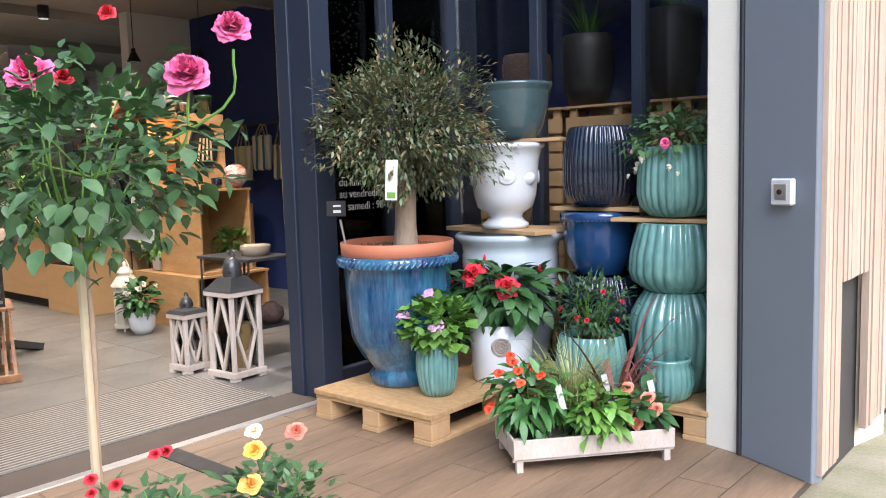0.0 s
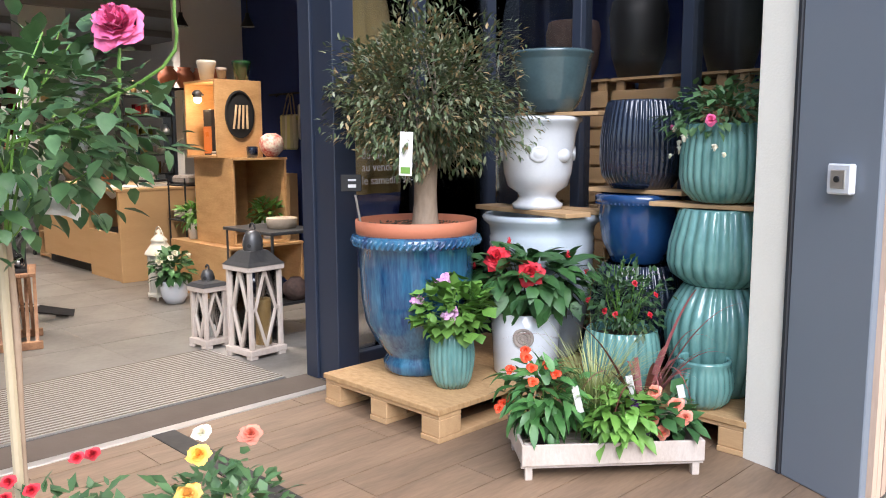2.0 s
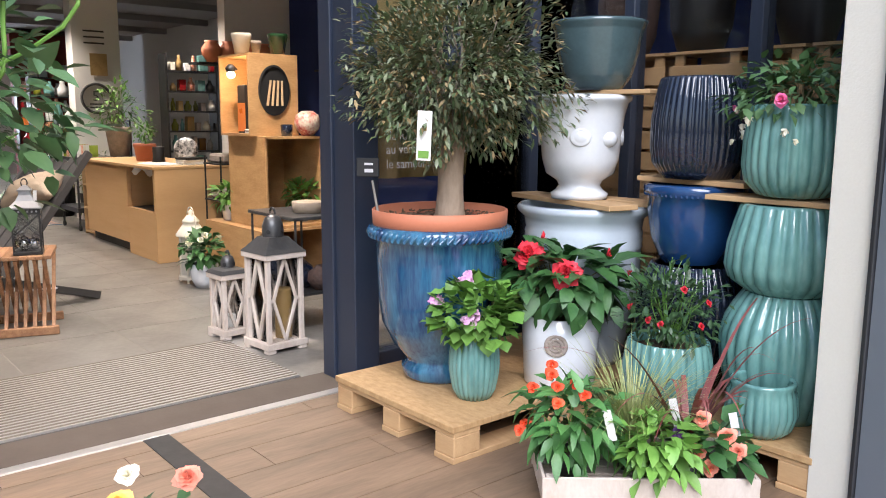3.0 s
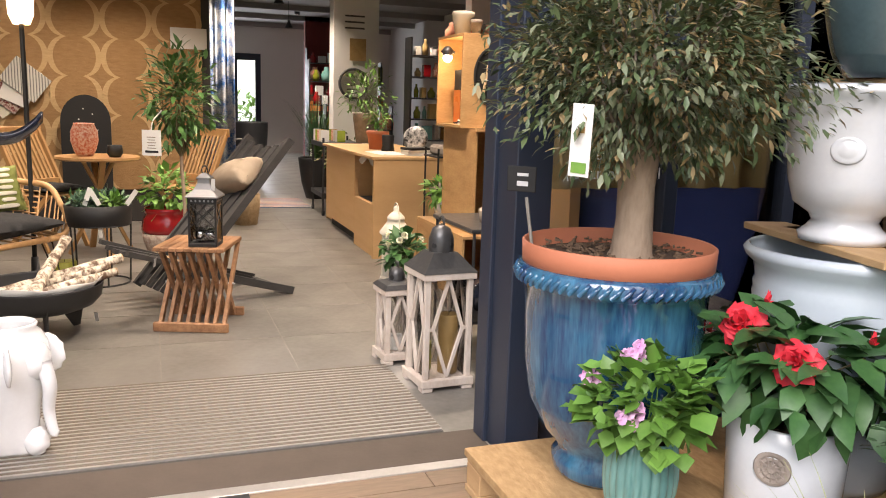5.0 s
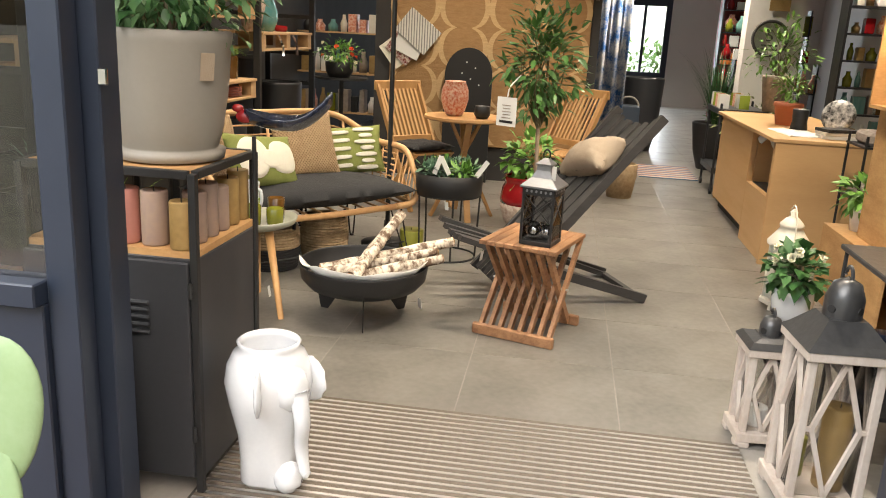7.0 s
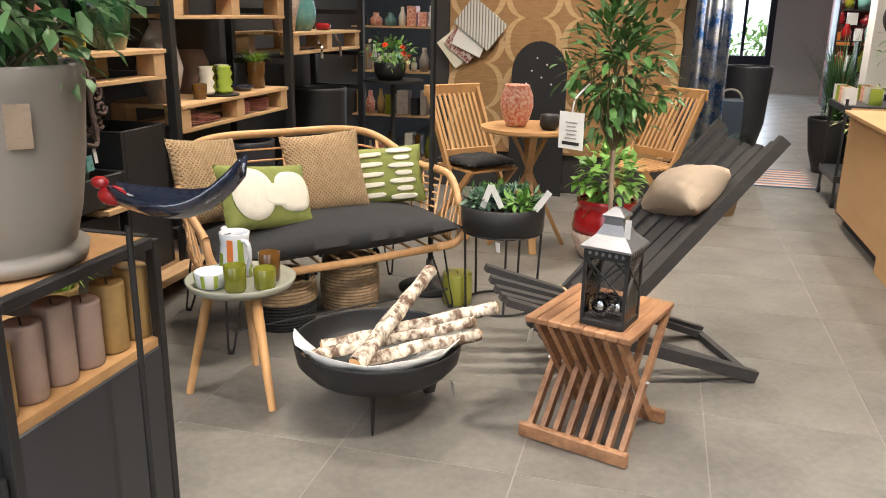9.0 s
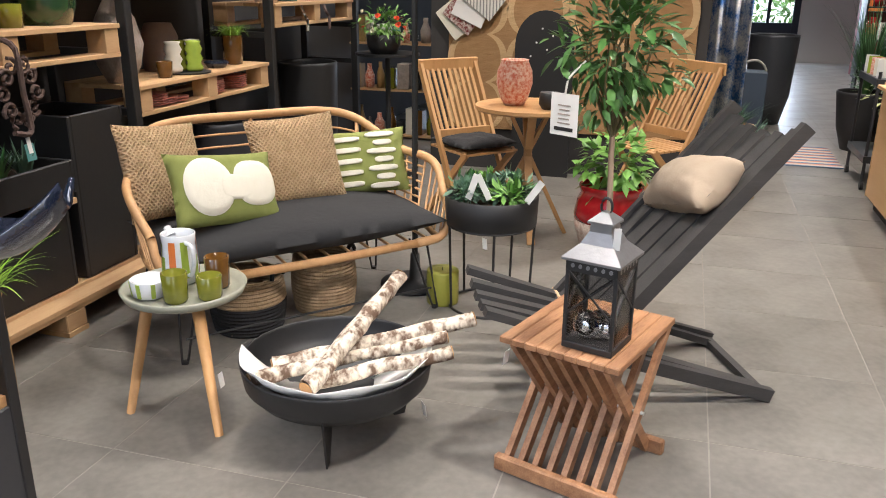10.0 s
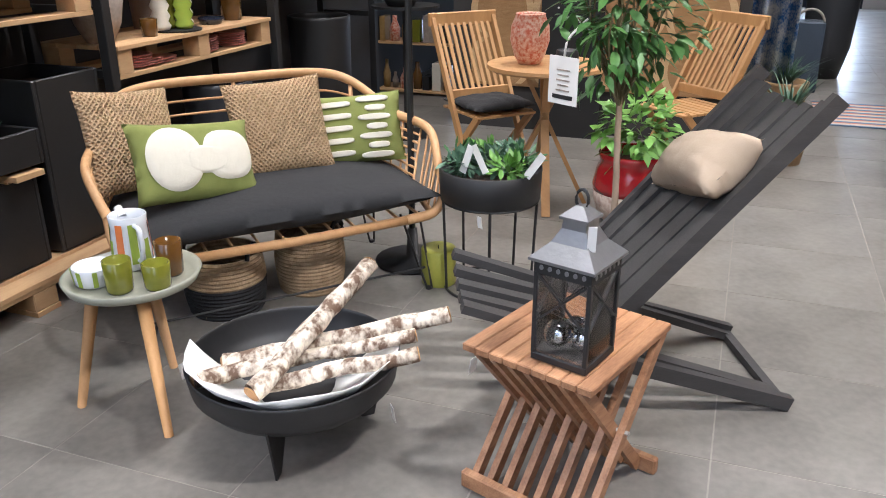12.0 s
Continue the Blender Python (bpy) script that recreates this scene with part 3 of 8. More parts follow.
for i, (words, z) in enumerate((("du lundi", 1.13), ("au vendredi : 10h-19h", 1.065), ("le samedi : 9h-19h", 0.995))):
    writing("lettering", words, 0.062, M_TEXT, win_r, pose(-3.306, 3.99, z, 90, 0, 90))
win_l = thing("window_3", "navy framed sliding door leaf and window", "window", -0.08, 0.11, 0, 0, kind="structure")
post("door_jamb", -3.28, -3.21, 1.56, 1.64, parent=win_l)
post("door_jamb", -3.38, -3.29, 1.58, 1.68, parent=win_l)
post("kick_panel", -3.24, -3.19, -2.6, 1.56, 0.68, parent=win_l)
post("rail", -3.26, -3.16, -2.6, 1.56, 0.74, 0.68, parent=win_l)
post("mullion", -3.26, -3.16, 0.0, 0.08, parent=win_l)
p = part("pane", span(-3.225, -3.213, -2.6, 1.56, 0.74, 2.62), M_GLASS, win_l)
p.visible_shadow = False
part("lock_cylinder", span(-3.292, -3.282, 1.68, 1.704, 1.205, 1.245, 0.003), M_CHROME, win_l, "chrome lock cylinder")


# ---- terrace: pallets, pots and plants ----
def pallet(name, x, y, z, lx, ly, rz, label, top=None, h=0.145):
    t = thing(name, label, "pallet", x, y, z, rz)
    for bx in (-lx / 2 + 0.06, 0, lx / 2 - 0.06):
        for by in (-ly / 2 + 0.075, 0, ly / 2 - 0.075):
            part("block", box(bx, by, 0.022 + 0.0385, 0.12, 0.14, 0.077, 0.004), M_PINE, t)
    for bx in (-lx / 2 + 0.06, 0, lx / 2 - 0.06):
        part("runner", box(bx, 0, 0.011, 0.12, ly, 0.022, 0.002), M_PINE, t)
    for by in (-ly / 2 + 0.075, 0, ly / 2 - 0.075):
        part("stringer", box(0, by, 0.099 + 0.010, lx, 0.14, 0.020, 0.002), M_PINE, t)
    n = max(5, round(ly / 0.15))
    if top is None:
        for i in range(n):
            part("board", box(0, -ly / 2 + 0.05 + i * (ly - 0.1) / (n - 1), 0.119 + 0.011, lx, 0.1, 0.022, 0.002), M_PINE, t)
    else:
        part("deck_sheet", box(0, 0, 0.119 + 0.012, lx + 0.01, ly + 0.01, 0.024, 0.002), top, t)
    return t


before_display = set(scene.objects)
pallet("wooden_pallet", -2.72, 4.16, 0, 0.84, 1.24, 0, "pale wooden pallet with a chipboard deck under pots", M_OSB)
pallet("wooden_pallet", -1.66, 4.66, 0, 0.84, 0.62, 0, "pale wooden pallet in the corner under teal pots", M_OSB)
Z0 = 0.144


def pot(name, label, x, y, z, profile, mat, ribs=0, depth=0.0, sharp=1.0, soil=None, rz=0.0, wall=0.014):
    t = thing(name, label, "plant pot", x, y, z, rz)
    part("body", vessel(profile, wall, 48, ribs, depth, sharp), mat, t, smooth=True)
    if soil:
        part("soil", lathe([(0, soil[1] + 0.012), (soil[0] * 0.5, soil[1] + 0.016), (soil[0], soil[1])], 24), M_SOIL, t, "dark potting soil", True)
    return t


def swell(r0, rm, r1, h, n=9, belly=0.55, foot=0.0):
    out = []
    for i in range(n):
        t = i / (n - 1)
        a = t / belly if t < belly else 1 - (t - belly) / (1 - belly)
        base = r0 if t < belly else r1
        out.append((base + (rm - base) * math.sin(math.pi / 2 * a), h * t))
    return out


# the olive tree in its big glazed jar
big = thing("glazed_jar", "large mottled blue glazed planter with rope rim", "plant pot", -2.86, 3.93, Z0)
part("body", vessel([(0.17, 0), (0.185, 0.02), (0.19, 0.06), (0.168, 0.085), (0.17, 0.10), (0.235, 0.17), (0.285, 0.27), (0.305, 0.40), (0.312, 0.55), (0.318, 0.655), (0.345, 0.668), (0.352, 0.69), (0.345, 0.715), (0.335, 0.72)], 0.02, 64), M_BLUEGLAZE, big, smooth=True)
rope = bmesh.new()
for i in range(64):
    a = 2 * math.pi * i / 64
    tube([(0.345 * math.cos(a), 0.345 * math.sin(a), 0.672), (0.353 * math.cos(a + 0.05), 0.353 * math.sin(a + 0.05), 0.69), (0.344 * math.cos(a + 0.1), 0.344 * math.sin(a + 0.1), 0.708)], 0.009, 5, rope)
part("rope_rim", rope, M_BLUEGLAZE, big, "twisted rope moulding", True)
olive = thing("olive_tree", "clipped olive tree with grey-green ball crown and tag", "tree", -2.86, 3.93, Z0 + 0.60)
part("nursery_pot", vessel([(0.26, 0.0), (0.31, 0.12), (0.322, 0.125), (0.325, 0.19)], 0.012, 48), M_TERRA, olive, "terracotta plastic nursery pot rim", True)
part("soil", lathe([(0, 0.155), (0.2, 0.15), (0.305, 0.14)], 32), M_SOIL, olive, "dark bark mulch", True)
chips = bmesh.new()
rng = random.Random(4)
for _ in range(240):
    a, r = rng.uniform(0, 6.28), 0.3 * rng.random() ** 0.5
    box(r * math.cos(a), r * math.sin(a), 0.158, rng.uniform(0.01, 0.03), 0.007, 0.006, 0, Euler((rng.uniform(-.4, .4), rng.uniform(-.4, .4), rng.uniform(0, 6))).to_matrix().to_4x4(), chips)
tagged(part("bark_chips", chips, material("bark_chips", (0.16, 0.10, 0.06), 0.9, island=0.4), olive), kind="stuff")
trunk = tube([(0.05, 0.02, 0.12), (0.05, 0.02, 0.17), (0.052, 0.02, 0.27), (0.055, 0.02, 0.38), (0.06, 0.02, 0.46), (0.065, 0.02, 0.60)], 0.072, 14, None, 0.75)
rng = random.Random(9)
for v in trunk.verts:
    n3 = noise.noise(v.co * 14) * 0.014 + noise.noise(v.co * 40) * 0.005
    d = Vector((v.co.x - 0.04, v.co.y, 0))
    v.co += d.normalized() * (n3 + (0.03 if v.co.z < 0.14 else 0))
part("trunk", trunk, M_BARK, olive, smooth=True)
OC = (0.06, 0.02, 0.80)
limbs = stems(3, (0.06, 0, 0.45), OC, (0.40, 0.40, 0.31), 46, 0.008)
part("branching", limbs, material("pale_twigs", (0.30, 0.25, 0.19), 0.85, second=(0.16, 0.12, 0.09)), olive, smooth=True)
crown = bush(5, OC, (0.49, 0.49, 0.38), 12000, 0.040, 0.40, 0.40, 2, 0.2, 0.40, 6)
bush(6, (-0.30, 0.05, 0.97), (0.16, 0.14, 0.14), 260, 0.045, 0.4, 0.1, bm=crown, slots=1)
bush(16, (-0.44, -0.14, 0.84), (0.11, 0.08, 0.07), 120, 0.045, 0.4, 0.1, bm=crown, slots=1)
L_DULL = leaf_mat("dull_green_leaves", (0.045, 0.075, 0.03), (0.085, 0.115, 0.045))
part("crown", crown, [L_OLIVE, L_DULL, L_DRY, L_DULL, L_OLIVE, L_DULL], olive)
tagb = box(0, 0, 0, 0.062, 0.003, 0.20, 0.001)
bmesh.ops.transform(tagb, matrix=pose(0.29, -0.33, 0.53, 4, 3, 42), verts=tagb.verts)
ptag = part("plant_tag", tagb, M_PAPER, olive, "white plant label with yellow mark")
sub = box(0, -0.003, 0.03, 0.02, 0.002, 0.018, 0)
bmesh.ops.transform(sub, matrix=pose(0.29, -0.33, 0.53, 4, 3, 42), verts=sub.verts)
part("label_mark", sub, M_OCHRE, ptag)
sub = box(0, -0.003, -0.075, 0.045, 0.002, 0.03, 0)
bmesh.ops.transform(sub, matrix=pose(0.29, -0.33, 0.53, 4, 3, 42), verts=sub.verts)
part("label_picture", sub, L_FRESH, ptag)
slate = thing("price_sign", "small black slate price sign on a stake", "price sign", -3.02, 3.70, Z0 + 0.75, 42)
part("stake", tube([(0, 0, 0), (-0.03, 0, 0.17)], 0.006, 6), M_GREYPOT, slate)
part("slate", box(-0.05, 0, 0.23, 0.105, 0.006, 0.085, 0.003), M_BLACK, slate, "black slate with white writing")
for k in range(2):
    part("chalk_line", box(-0.045, -0.004, 0.245 - k * 0.03, 0.04, 0.001, 0.010 + 0.006 * k, 0), M_TEXT, slate)

# pelargonium
pel = pot("ribbed_pot", "small ribbed teal glazed pot", -2.51, 3.85, Z0, [(0.075, 0)] + swell(0.085, 0.112, 0.098, 0.27, 8, 0.6)[1:], M_TEAL, 24, 0.008, soil=(0.085, 0.24))
pelp = thing("pelargonium", "pelargonium with lilac and purple flowers", "plant", -2.51, 3.85, Z0 + 0.25)
part("foliage", bush(11, (0, 0, 0.13), (0.18, 0.18, 0.14), 420, 0.065, 0.95, 0.4, 2, 0.15, 0.25), L_FRESH, pelp)
part("branching", stems(12, (0, 0, 0), (0, 0, 0.12), (0.13, 0.13, 0.1), 14, 0.004), L_FRESH, pelp)
for i, c in enumerate(((-0.12, -0.13, 0.18), (0.10, -0.12, 0.14), (-0.02, -0.04, 0.28))):
    fb = bmesh.new()
    for k in range(7):
        bloom(i * 10 + k, Vector(c) + Vector((random.uniform(-.03, .03), random.uniform(-.03, .03), random.uniform(-.02, .02))), (0.1 * math.sin(k), -0.8, 0.6), 0.034, 6, fb, 0.2)
    part("flower", fb, [P_LILAC], pelp, "lilac flower head")

# hibiscus in the white cylinder
hibp = pot("white_pot", "white glazed cylinder pot with round crest", -2.42, 4.30, Z0, [(0.160, 0), (0.165, 0.01), (0.172, 0.16), (0.180, 0.32)], M_CERAMIC, soil=(0.16, 0.28))
crest = lathe([(0.0, 0.006), (0.012, 0.008), (0.018, 0.003), (0.026, 0.008), (0.034, 0.003), (0.042, 0.008), (0.05, 0.006), (0.053, 0)], 28)
for i in range(12):
    a = i * math.pi / 6
    bar((0.01 * math.cos(a), 0.01 * math.sin(a), 0.006), (0.04 * math.cos(a), 0.04 * math.sin(a), 0.006), 0.004, 0.006, crest)
bmesh.ops.transform(crest, matrix=pose(0.10, -0.140, 0.21, 90, 0, 35), verts=crest.verts)
part("crest", crest, M_STONE, hibp, "raised round crest")
hib = thing("hibiscus", "hibiscus with two large red double flowers", "plant", -2.42, 4.30, Z0 + 0.30)
part("foliage", bush(21, (0, 0, 0.19), (0.28, 0.26, 0.16), 300, 0.11, 0.62, 0.4, 3, 0.35, 0.3, droop=0.3), L_DEEP, hib)
part("branching", stems(22, (0, 0, -0.02), (0, 0, 0.18), (0.25, 0.25, 0.16), 18, 0.005), M_TWIG, hib)
for i, c in enumerate(((-0.06, -0.16, 0.30), (0.14, -0.14, 0.24))):
    part("flower", bloom(31 + i, c, (0.35, -0.8, 0.45), 0.078, 30, None, 0.5, 0.4), P_RED, hib, "red double flower")
for i, c in enumerate(((0.26, 0.0, 0.32), (-0.25, -0.12, 0.22), (-0.03, -0.1, 0.37))):
    part("bud", bloom(41 + i, c, (0, 0, 1), 0.018, 8, None, 2.0), P_RED, hib)

# the stacks of pots
pot("glazed_urn_pot", "large pale blue-white glazed pot with ringed neck", -2.62, 4.66, Z0, [(0.20, 0), (0.215, 0.03), (0.25, 0.2), (0.285, 0.42), (0.288, 0.56), (0.292, 0.565), (0.288, 0.58), (0.292, 0.60), (0.288, 0.615), (0.292, 0.635), (0.285, 0.65), (0.295, 0.70), (0.325, 0.725), (0.332, 0.745), (0.322, 0.755)], M_BLUEWHITE)


def plank(x, y, z, l, w, rz, label):
    return solid_at(box(0, 0, 0.012, l, w, 0.024, 0.003), "wooden_plank", M_PINE, label, "plank", x, y, z, rz)


def solid_at(bm, name, mat, label, category, x, y, z, rz=0.0, smooth=False, group=""):
    ob = solid(name, bm, mat, label, category, "", smooth, group)
    ob.matrix_world = pose(x, y, z, 0, 0, rz)
    return ob


plank(-2.66, 4.60, 0.906, 0.80, 0.17, -12, "pale pine plank laid across the pale blue pot")
plank(-2.56, 4.76, 0.906, 0.74, 0.15, 6, "pale pine plank laid across the pale blue pot")
urn = thing("white_urn", "white glazed footed urn with medallions", "plant pot", -2.62, 4.62, 0.931)
part("body", vessel([(0.135, 0), (0.14, 0.03), (0.115, 0.05), (0.10, 0.075), (0.112, 0.10), (0.165, 0.14), (0.185, 0.22), (0.195, 0.33), (0.205, 0.45), (0.222, 0.52), (0.238, 0.535), (0.24, 0.555), (0.23, 0.56)], 0.016, 48), M_CERAMIC, urn, smooth=True)
for a in (-50, 40, 130, -140):
    med = lathe([(0, 0.012), (0.025, 0.014), (0.034, 0.006), (0.045, 0.012), (0.05, 0.0)], 24)
    bmesh.ops.transform(med, matrix=pose(0.190 * math.cos(radians(a)), 0.190 * math.sin(radians(a)), 0.34, 90, 0, a + 90), verts=med.verts)
    part("medallion", med, M_CERAMIC, urn, smooth=True)
for a in (-5, 175):
    hd = lathe([(0, 0.03), (0.03, 0.024), (0.045, 0)], 16)
    bmesh.ops.transform(hd, matrix=pose(0.19 * math.cos(radians(a)), 0.19 * math.sin(radians(a)), 0.33, 90, 0, a + 90), verts=hd.verts)
    part("lug", hd, M_CERAMIC, urn, smooth=True)
plank(-2.50, 4.68, 1.496, 0.50, 0.15, 8, "short pine plank laid across the white urn")
prof = [(0.12, 0), (0.13, 0.02)]
for i in range(14):
    prof += [(0.15 + 0.06 * (i / 13) ** 0.7, 0.05 + i * 0.020), (0.153 + 0.06 * (i / 13) ** 0.7, 0.06 + i * 0.020)]
pot("ringed_pot", "slate green glazed pot with ringed sides", -2.58, 4.68, 1.521, prof + [(0.225, 0.345), (0.23, 0.36), (0.222, 0.365)], M_SLATEGLAZE)

pot("ribbed_jar", "tall black-indigo ribbed glazed pot", -2.02, 4.75, Z0, [(0.15, 0, 0)] + [(r, z) for r, z in swell(0.16, 0.25, 0.19, 0.58, 10, 0.6)[1:]], M_INDIGO, 44, 0.009)
bp = pot("blue_pot", "cobalt blue glazed pot with beaded rim", -2.04, 4.76, Z0 + 0.582, [(0.13, 0), (0.14, 0.01), (0.185, 0.12), (0.205, 0.25), (0.207, 0.31), (0.222, 0.325), (0.226, 0.36), (0.215, 0.37)], M_DEEPBLUE)
beads = bmesh.new()
for i in range(60):
    a = 2 * math.pi * i / 60
    box(0.218 * math.cos(a), 0.218 * math.sin(a), 0.325, 0.012, 0.012, 0.016, 0.004, None, beads)
part("beaded_rim", beads, M_DEEPBLUE, bp)
plank(-2.00, 4.72, 1.102, 0.56, 0.16, -4, "pale pine plank laid across the cobalt pot")
pot("ribbed_jar", "black-indigo ribbed barrel pot on a plank", -2.02, 4.74, 1.127, [(0.15, 0, 0), (0.165, 0.02, 0.3), (0.20, 0.07), (0.212, 0.15), (0.21, 0.27), (0.195, 0.38), (0.178, 0.445), (0.172, 0.455, 0)], M_INDIGO, 44, 0.008)
pot("ribbed_jar", "large teal ribbed glazed barrel pot on the pallet", -1.53, 4.70, Z0, [(0.17, 0, 0), (0.185, 0.03, 0.6)] + [(r, z) for r, z in swell(0.18, 0.245, 0.165, 0.56, 10, 0.62)[1:]], M_TEAL, 26, 0.016, 0.8)
pot("ribbed_jar", "teal ribbed glazed barrel pot stacked on another", -1.53, 4.70, Z0 + 0.562, [(0.15, 0, 0), (0.165, 0.01, 0.5), (0.225, 0.06), (0.242, 0.12), (0.235, 0.22), (0.212, 0.32), (0.195, 0.385), (0.185, 0.395, 0)], M_TEAL, 26, 0.015, 0.8)
plank(-1.55, 4.66, 1.107, 0.56, 0.19, 2, "pale pine plank laid across the teal pots")
fp = pot("ribbed_jar", "teal ribbed glazed pot on the top plank", -1.52, 4.68, 1.132, [(0.10, 0, 0), (0.14, 0.015, 0.5), (0.185, 0.07), (0.198, 0.14), (0.196, 0.25), (0.185, 0.35), (0.18, 0.395), (0.175, 0.40, 0)], M_TEAL, 30, 0.012, 0.8, soil=(0.16, 0.36))
fu = thing("fuchsia", "trailing fuchsia with pink and white flowers", "plant", -1.52, 4.68, 1.50)
part("foliage", bush(51, (0, 0, 0.09), (0.27, 0.25, 0.15), 650, 0.055, 0.55, 0.35, 2, 0.3, 0.4, droop=0.2), leaf_mat("fuchsia_leaves", (0.06, 0.14, 0.05), (0.12, 0.22, 0.08)), fu)
part("branching", stems(52, (0, 0, 0), (0, 0, 0.06), (0.28, 0.26, 0.14), 26, 0.003), M_TWIG, fu)
rng = random.Random(8)
for i in range(11):
    a = rng.uniform(2.6, 6.2)
    c = Vector((0.24 * math.cos(a), 0.24 * math.sin(a), rng.uniform(-0.12, 0.04)))
    part("flower", bloom(60 + i, c, (0.2 * math.cos(a), 0.2 * math.sin(a), -1), rng.uniform(0.012, 0.026), 8, None, 1.6), P_PINK if i % 4 == 0 else P_WHITE, fu, "hanging fuchsia flower")
for i in range(1):
    part("flower", bloom(80, (0.04, -0.22, 0.05), (0.1, -1, 0.2), 0.036, 16), P_PINK, fu, "pink double flower")
# rose pot and the small jar in front of them
pot("ribbed_pot", "teal ribbed glazed flower pot", -1.86, 4.36, Z0, [(0.13, 0, 0)] + [(r, z) for r, z in swell(0.15, 0.185, 0.165, 0.30, 8, 0.5)[1:]], M_TEAL, 26, 0.012, 0.8, soil=(0.15, 0.26))
mr = thing("miniature_rose", "miniature rose bush with small pink flowers", "plant", -1.86, 4.36, Z0 + 0.27)
part("foliage", bush(61, (0, 0, 0.17), (0.20, 0.19, 0.17), 750, 0.040, 0.5, 0.3, 2, 0.2, 0.4), L_ROSE, mr)
part("branching", stems(62, (0, 0, 0), (0, 0, 0.20), (0.18, 0.18, 0.19), 40, 0.003), L_FRESH, mr)
for i in range(7):
    a = rng.uniform(3.2, 6.4)
    part("flower", bloom(90 + i, (0.18 * math.cos(a), 0.16 * math.sin(a), rng.uniform(0.1, 0.3)), (math.cos(a), math.sin(a), 0.5), 0.019, 12), P_RED, mr, "small pink-red rose")
pot("ribbed_pot", "small open teal ribbed glazed pot", -1.46, 4.43, Z0, [(0.09, 0, 0), (0.12, 0.03), (0.138, 0.09), (0.13, 0.16), (0.118, 0.19, 0), (0.124, 0.205, 0), (0.122, 0.212, 0)], M_TEAL, 24, 0.010, 0.8)

# crate of bedding plants
crate = thing("wooden_crate", "shallow grey-brown wooden crate of bedding plants", "crate", -1.69, 3.84, 0.0, 49.5)
CL, CW = 0.74, 0.36
for sy in (-1, 1):
    part("long_board", box(0, sy * CW / 2, 0.105, CL, 0.012, 0.085, 0.002), M_WASHED, crate)
    part("foot_rail", box(0, sy * CW / 2 * 0.9, 0.055, CL, 0.02, 0.012, 0), M_WASHED, crate)
for sx in (-1, 1):
    part("end_board", box(sx * (CL / 2 - 0.006), 0, 0.105, 0.012, CW - 0.014, 0.085, 0.002), M_WASHED, crate)
    for sy in (-1, 1):
        part("corner_post", box(sx * (CL / 2 - 0.03), sy * (CW / 2 - 0.022), 0.073, 0.03, 0.03, 0.146, 0.002), M_WASHED, crate)
for i in range(5):
    part("bottom_slat", box(0, -CW / 2 + 0.05 + i * 0.065, 0.062, CL - 0.03, 0.05, 0.006, 0), M_WASHED, crate)


def in_crate(x, y, z=0.07):
    a = radians(49.5)
    return -1.69 + x * math.cos(a) - y * math.sin(a), 3.84 + x * math.sin(a) + y * math.cos(a), z


def potted(name, label, x, y, z, r=0.06, h=0.09, mat=None):
    t = thing(name, label, "plant", x, y, z)
    part("nursery_pot", vessel([(r * 0.75, 0), (r, h)], 0.004, 20, floor_at=0.01), mat or M_BLACK, t, smooth=True)
    part("soil", lathe([(0, h * 0.9), (r * 0.95, h * 0.88)], 16), M_SOIL, t)
    return t


imp = potted("impatiens", "impatiens with scarlet flowers in a nursery pot", *in_crate(-0.25, 0.02))
part("foliage", bush(101, (0, 0, 0.20), (0.17, 0.16, 0.15), 240, 0.095, 0.42, 0.35, 3, 0.35, 0.3, droop=0.3), leaf_mat("impatiens_leaves", (0.045, 0.16, 0.035), (0.09, 0.22, 0.06)), imp)
part("branching", stems(102, (0, 0, 0.06), (0, 0, 0.2), (0.13, 0.13, 0.12), 12, 0.004), L_FRESH, imp)
for i, c in enumerate(((-0.06, -0.05, 0.37), (0.0, -0.08, 0.34), (-0.02, -0.09, 0.38), (0.06, -0.05, 0.36), (0.10, -0.05, 0.33), (-0.07, -0.13, 0.33), (0.04, -0.12, 0.30), (-0.17, -0.06, 0.15), (-0.14, -0.12, 0.15), (-0.1, 0.0, 0.38))):
    part("flower", bloom(110 + i, c, (0.3, -0.8, 0.5), 0.030, 10, None, 0.3), P_ORANGE, imp, "scarlet flower")
gr = potted("ornamental_grass", "fine variegated ornamental grass", *in_crate(-0.02, 0.08))
part("foliage", blades(121, (0, 0, 0.08), 420, 0.46, 0.005, 0.75, 1.15, 6, slots=1, sag=1.1), L_GRASS, gr)
gl = potted("bedding_plant", "bushy light green bedding plant", *in_crate(0.03, -0.08))
part("foliage", bush(131, (0, 0, 0.14), (0.16, 0.13, 0.12), 260, 0.075, 0.5, 0.3, 3, 0.3, 0.25, droop=0.3), L_FRESH, gl)
vi = potted("viola", "viola with dark violet flowers", *in_crate(0.13, -0.09))
part("foliage", bush(141, (0, 0, 0.11), (0.06, 0.06, 0.05), 50, 0.05, 0.5), L_FRESH, vi)
for i, c in enumerate(((0.0, -0.03, 0.20), (0.02, -0.05, 0.14))):
    part("flower", bloom(150 + i, c, (0.4, -0.9, 0.2), 0.030, 8, None, 0.2), P_PURPLE, vi)
be = potted("begonia", "begonia with coral pink double flowers", *in_crate(0.26, -0.04))
part("foliage", bush(161, (0, 0, 0.13), (0.11, 0.11, 0.08), 90, 0.08, 0.7), L_DEEP, be)
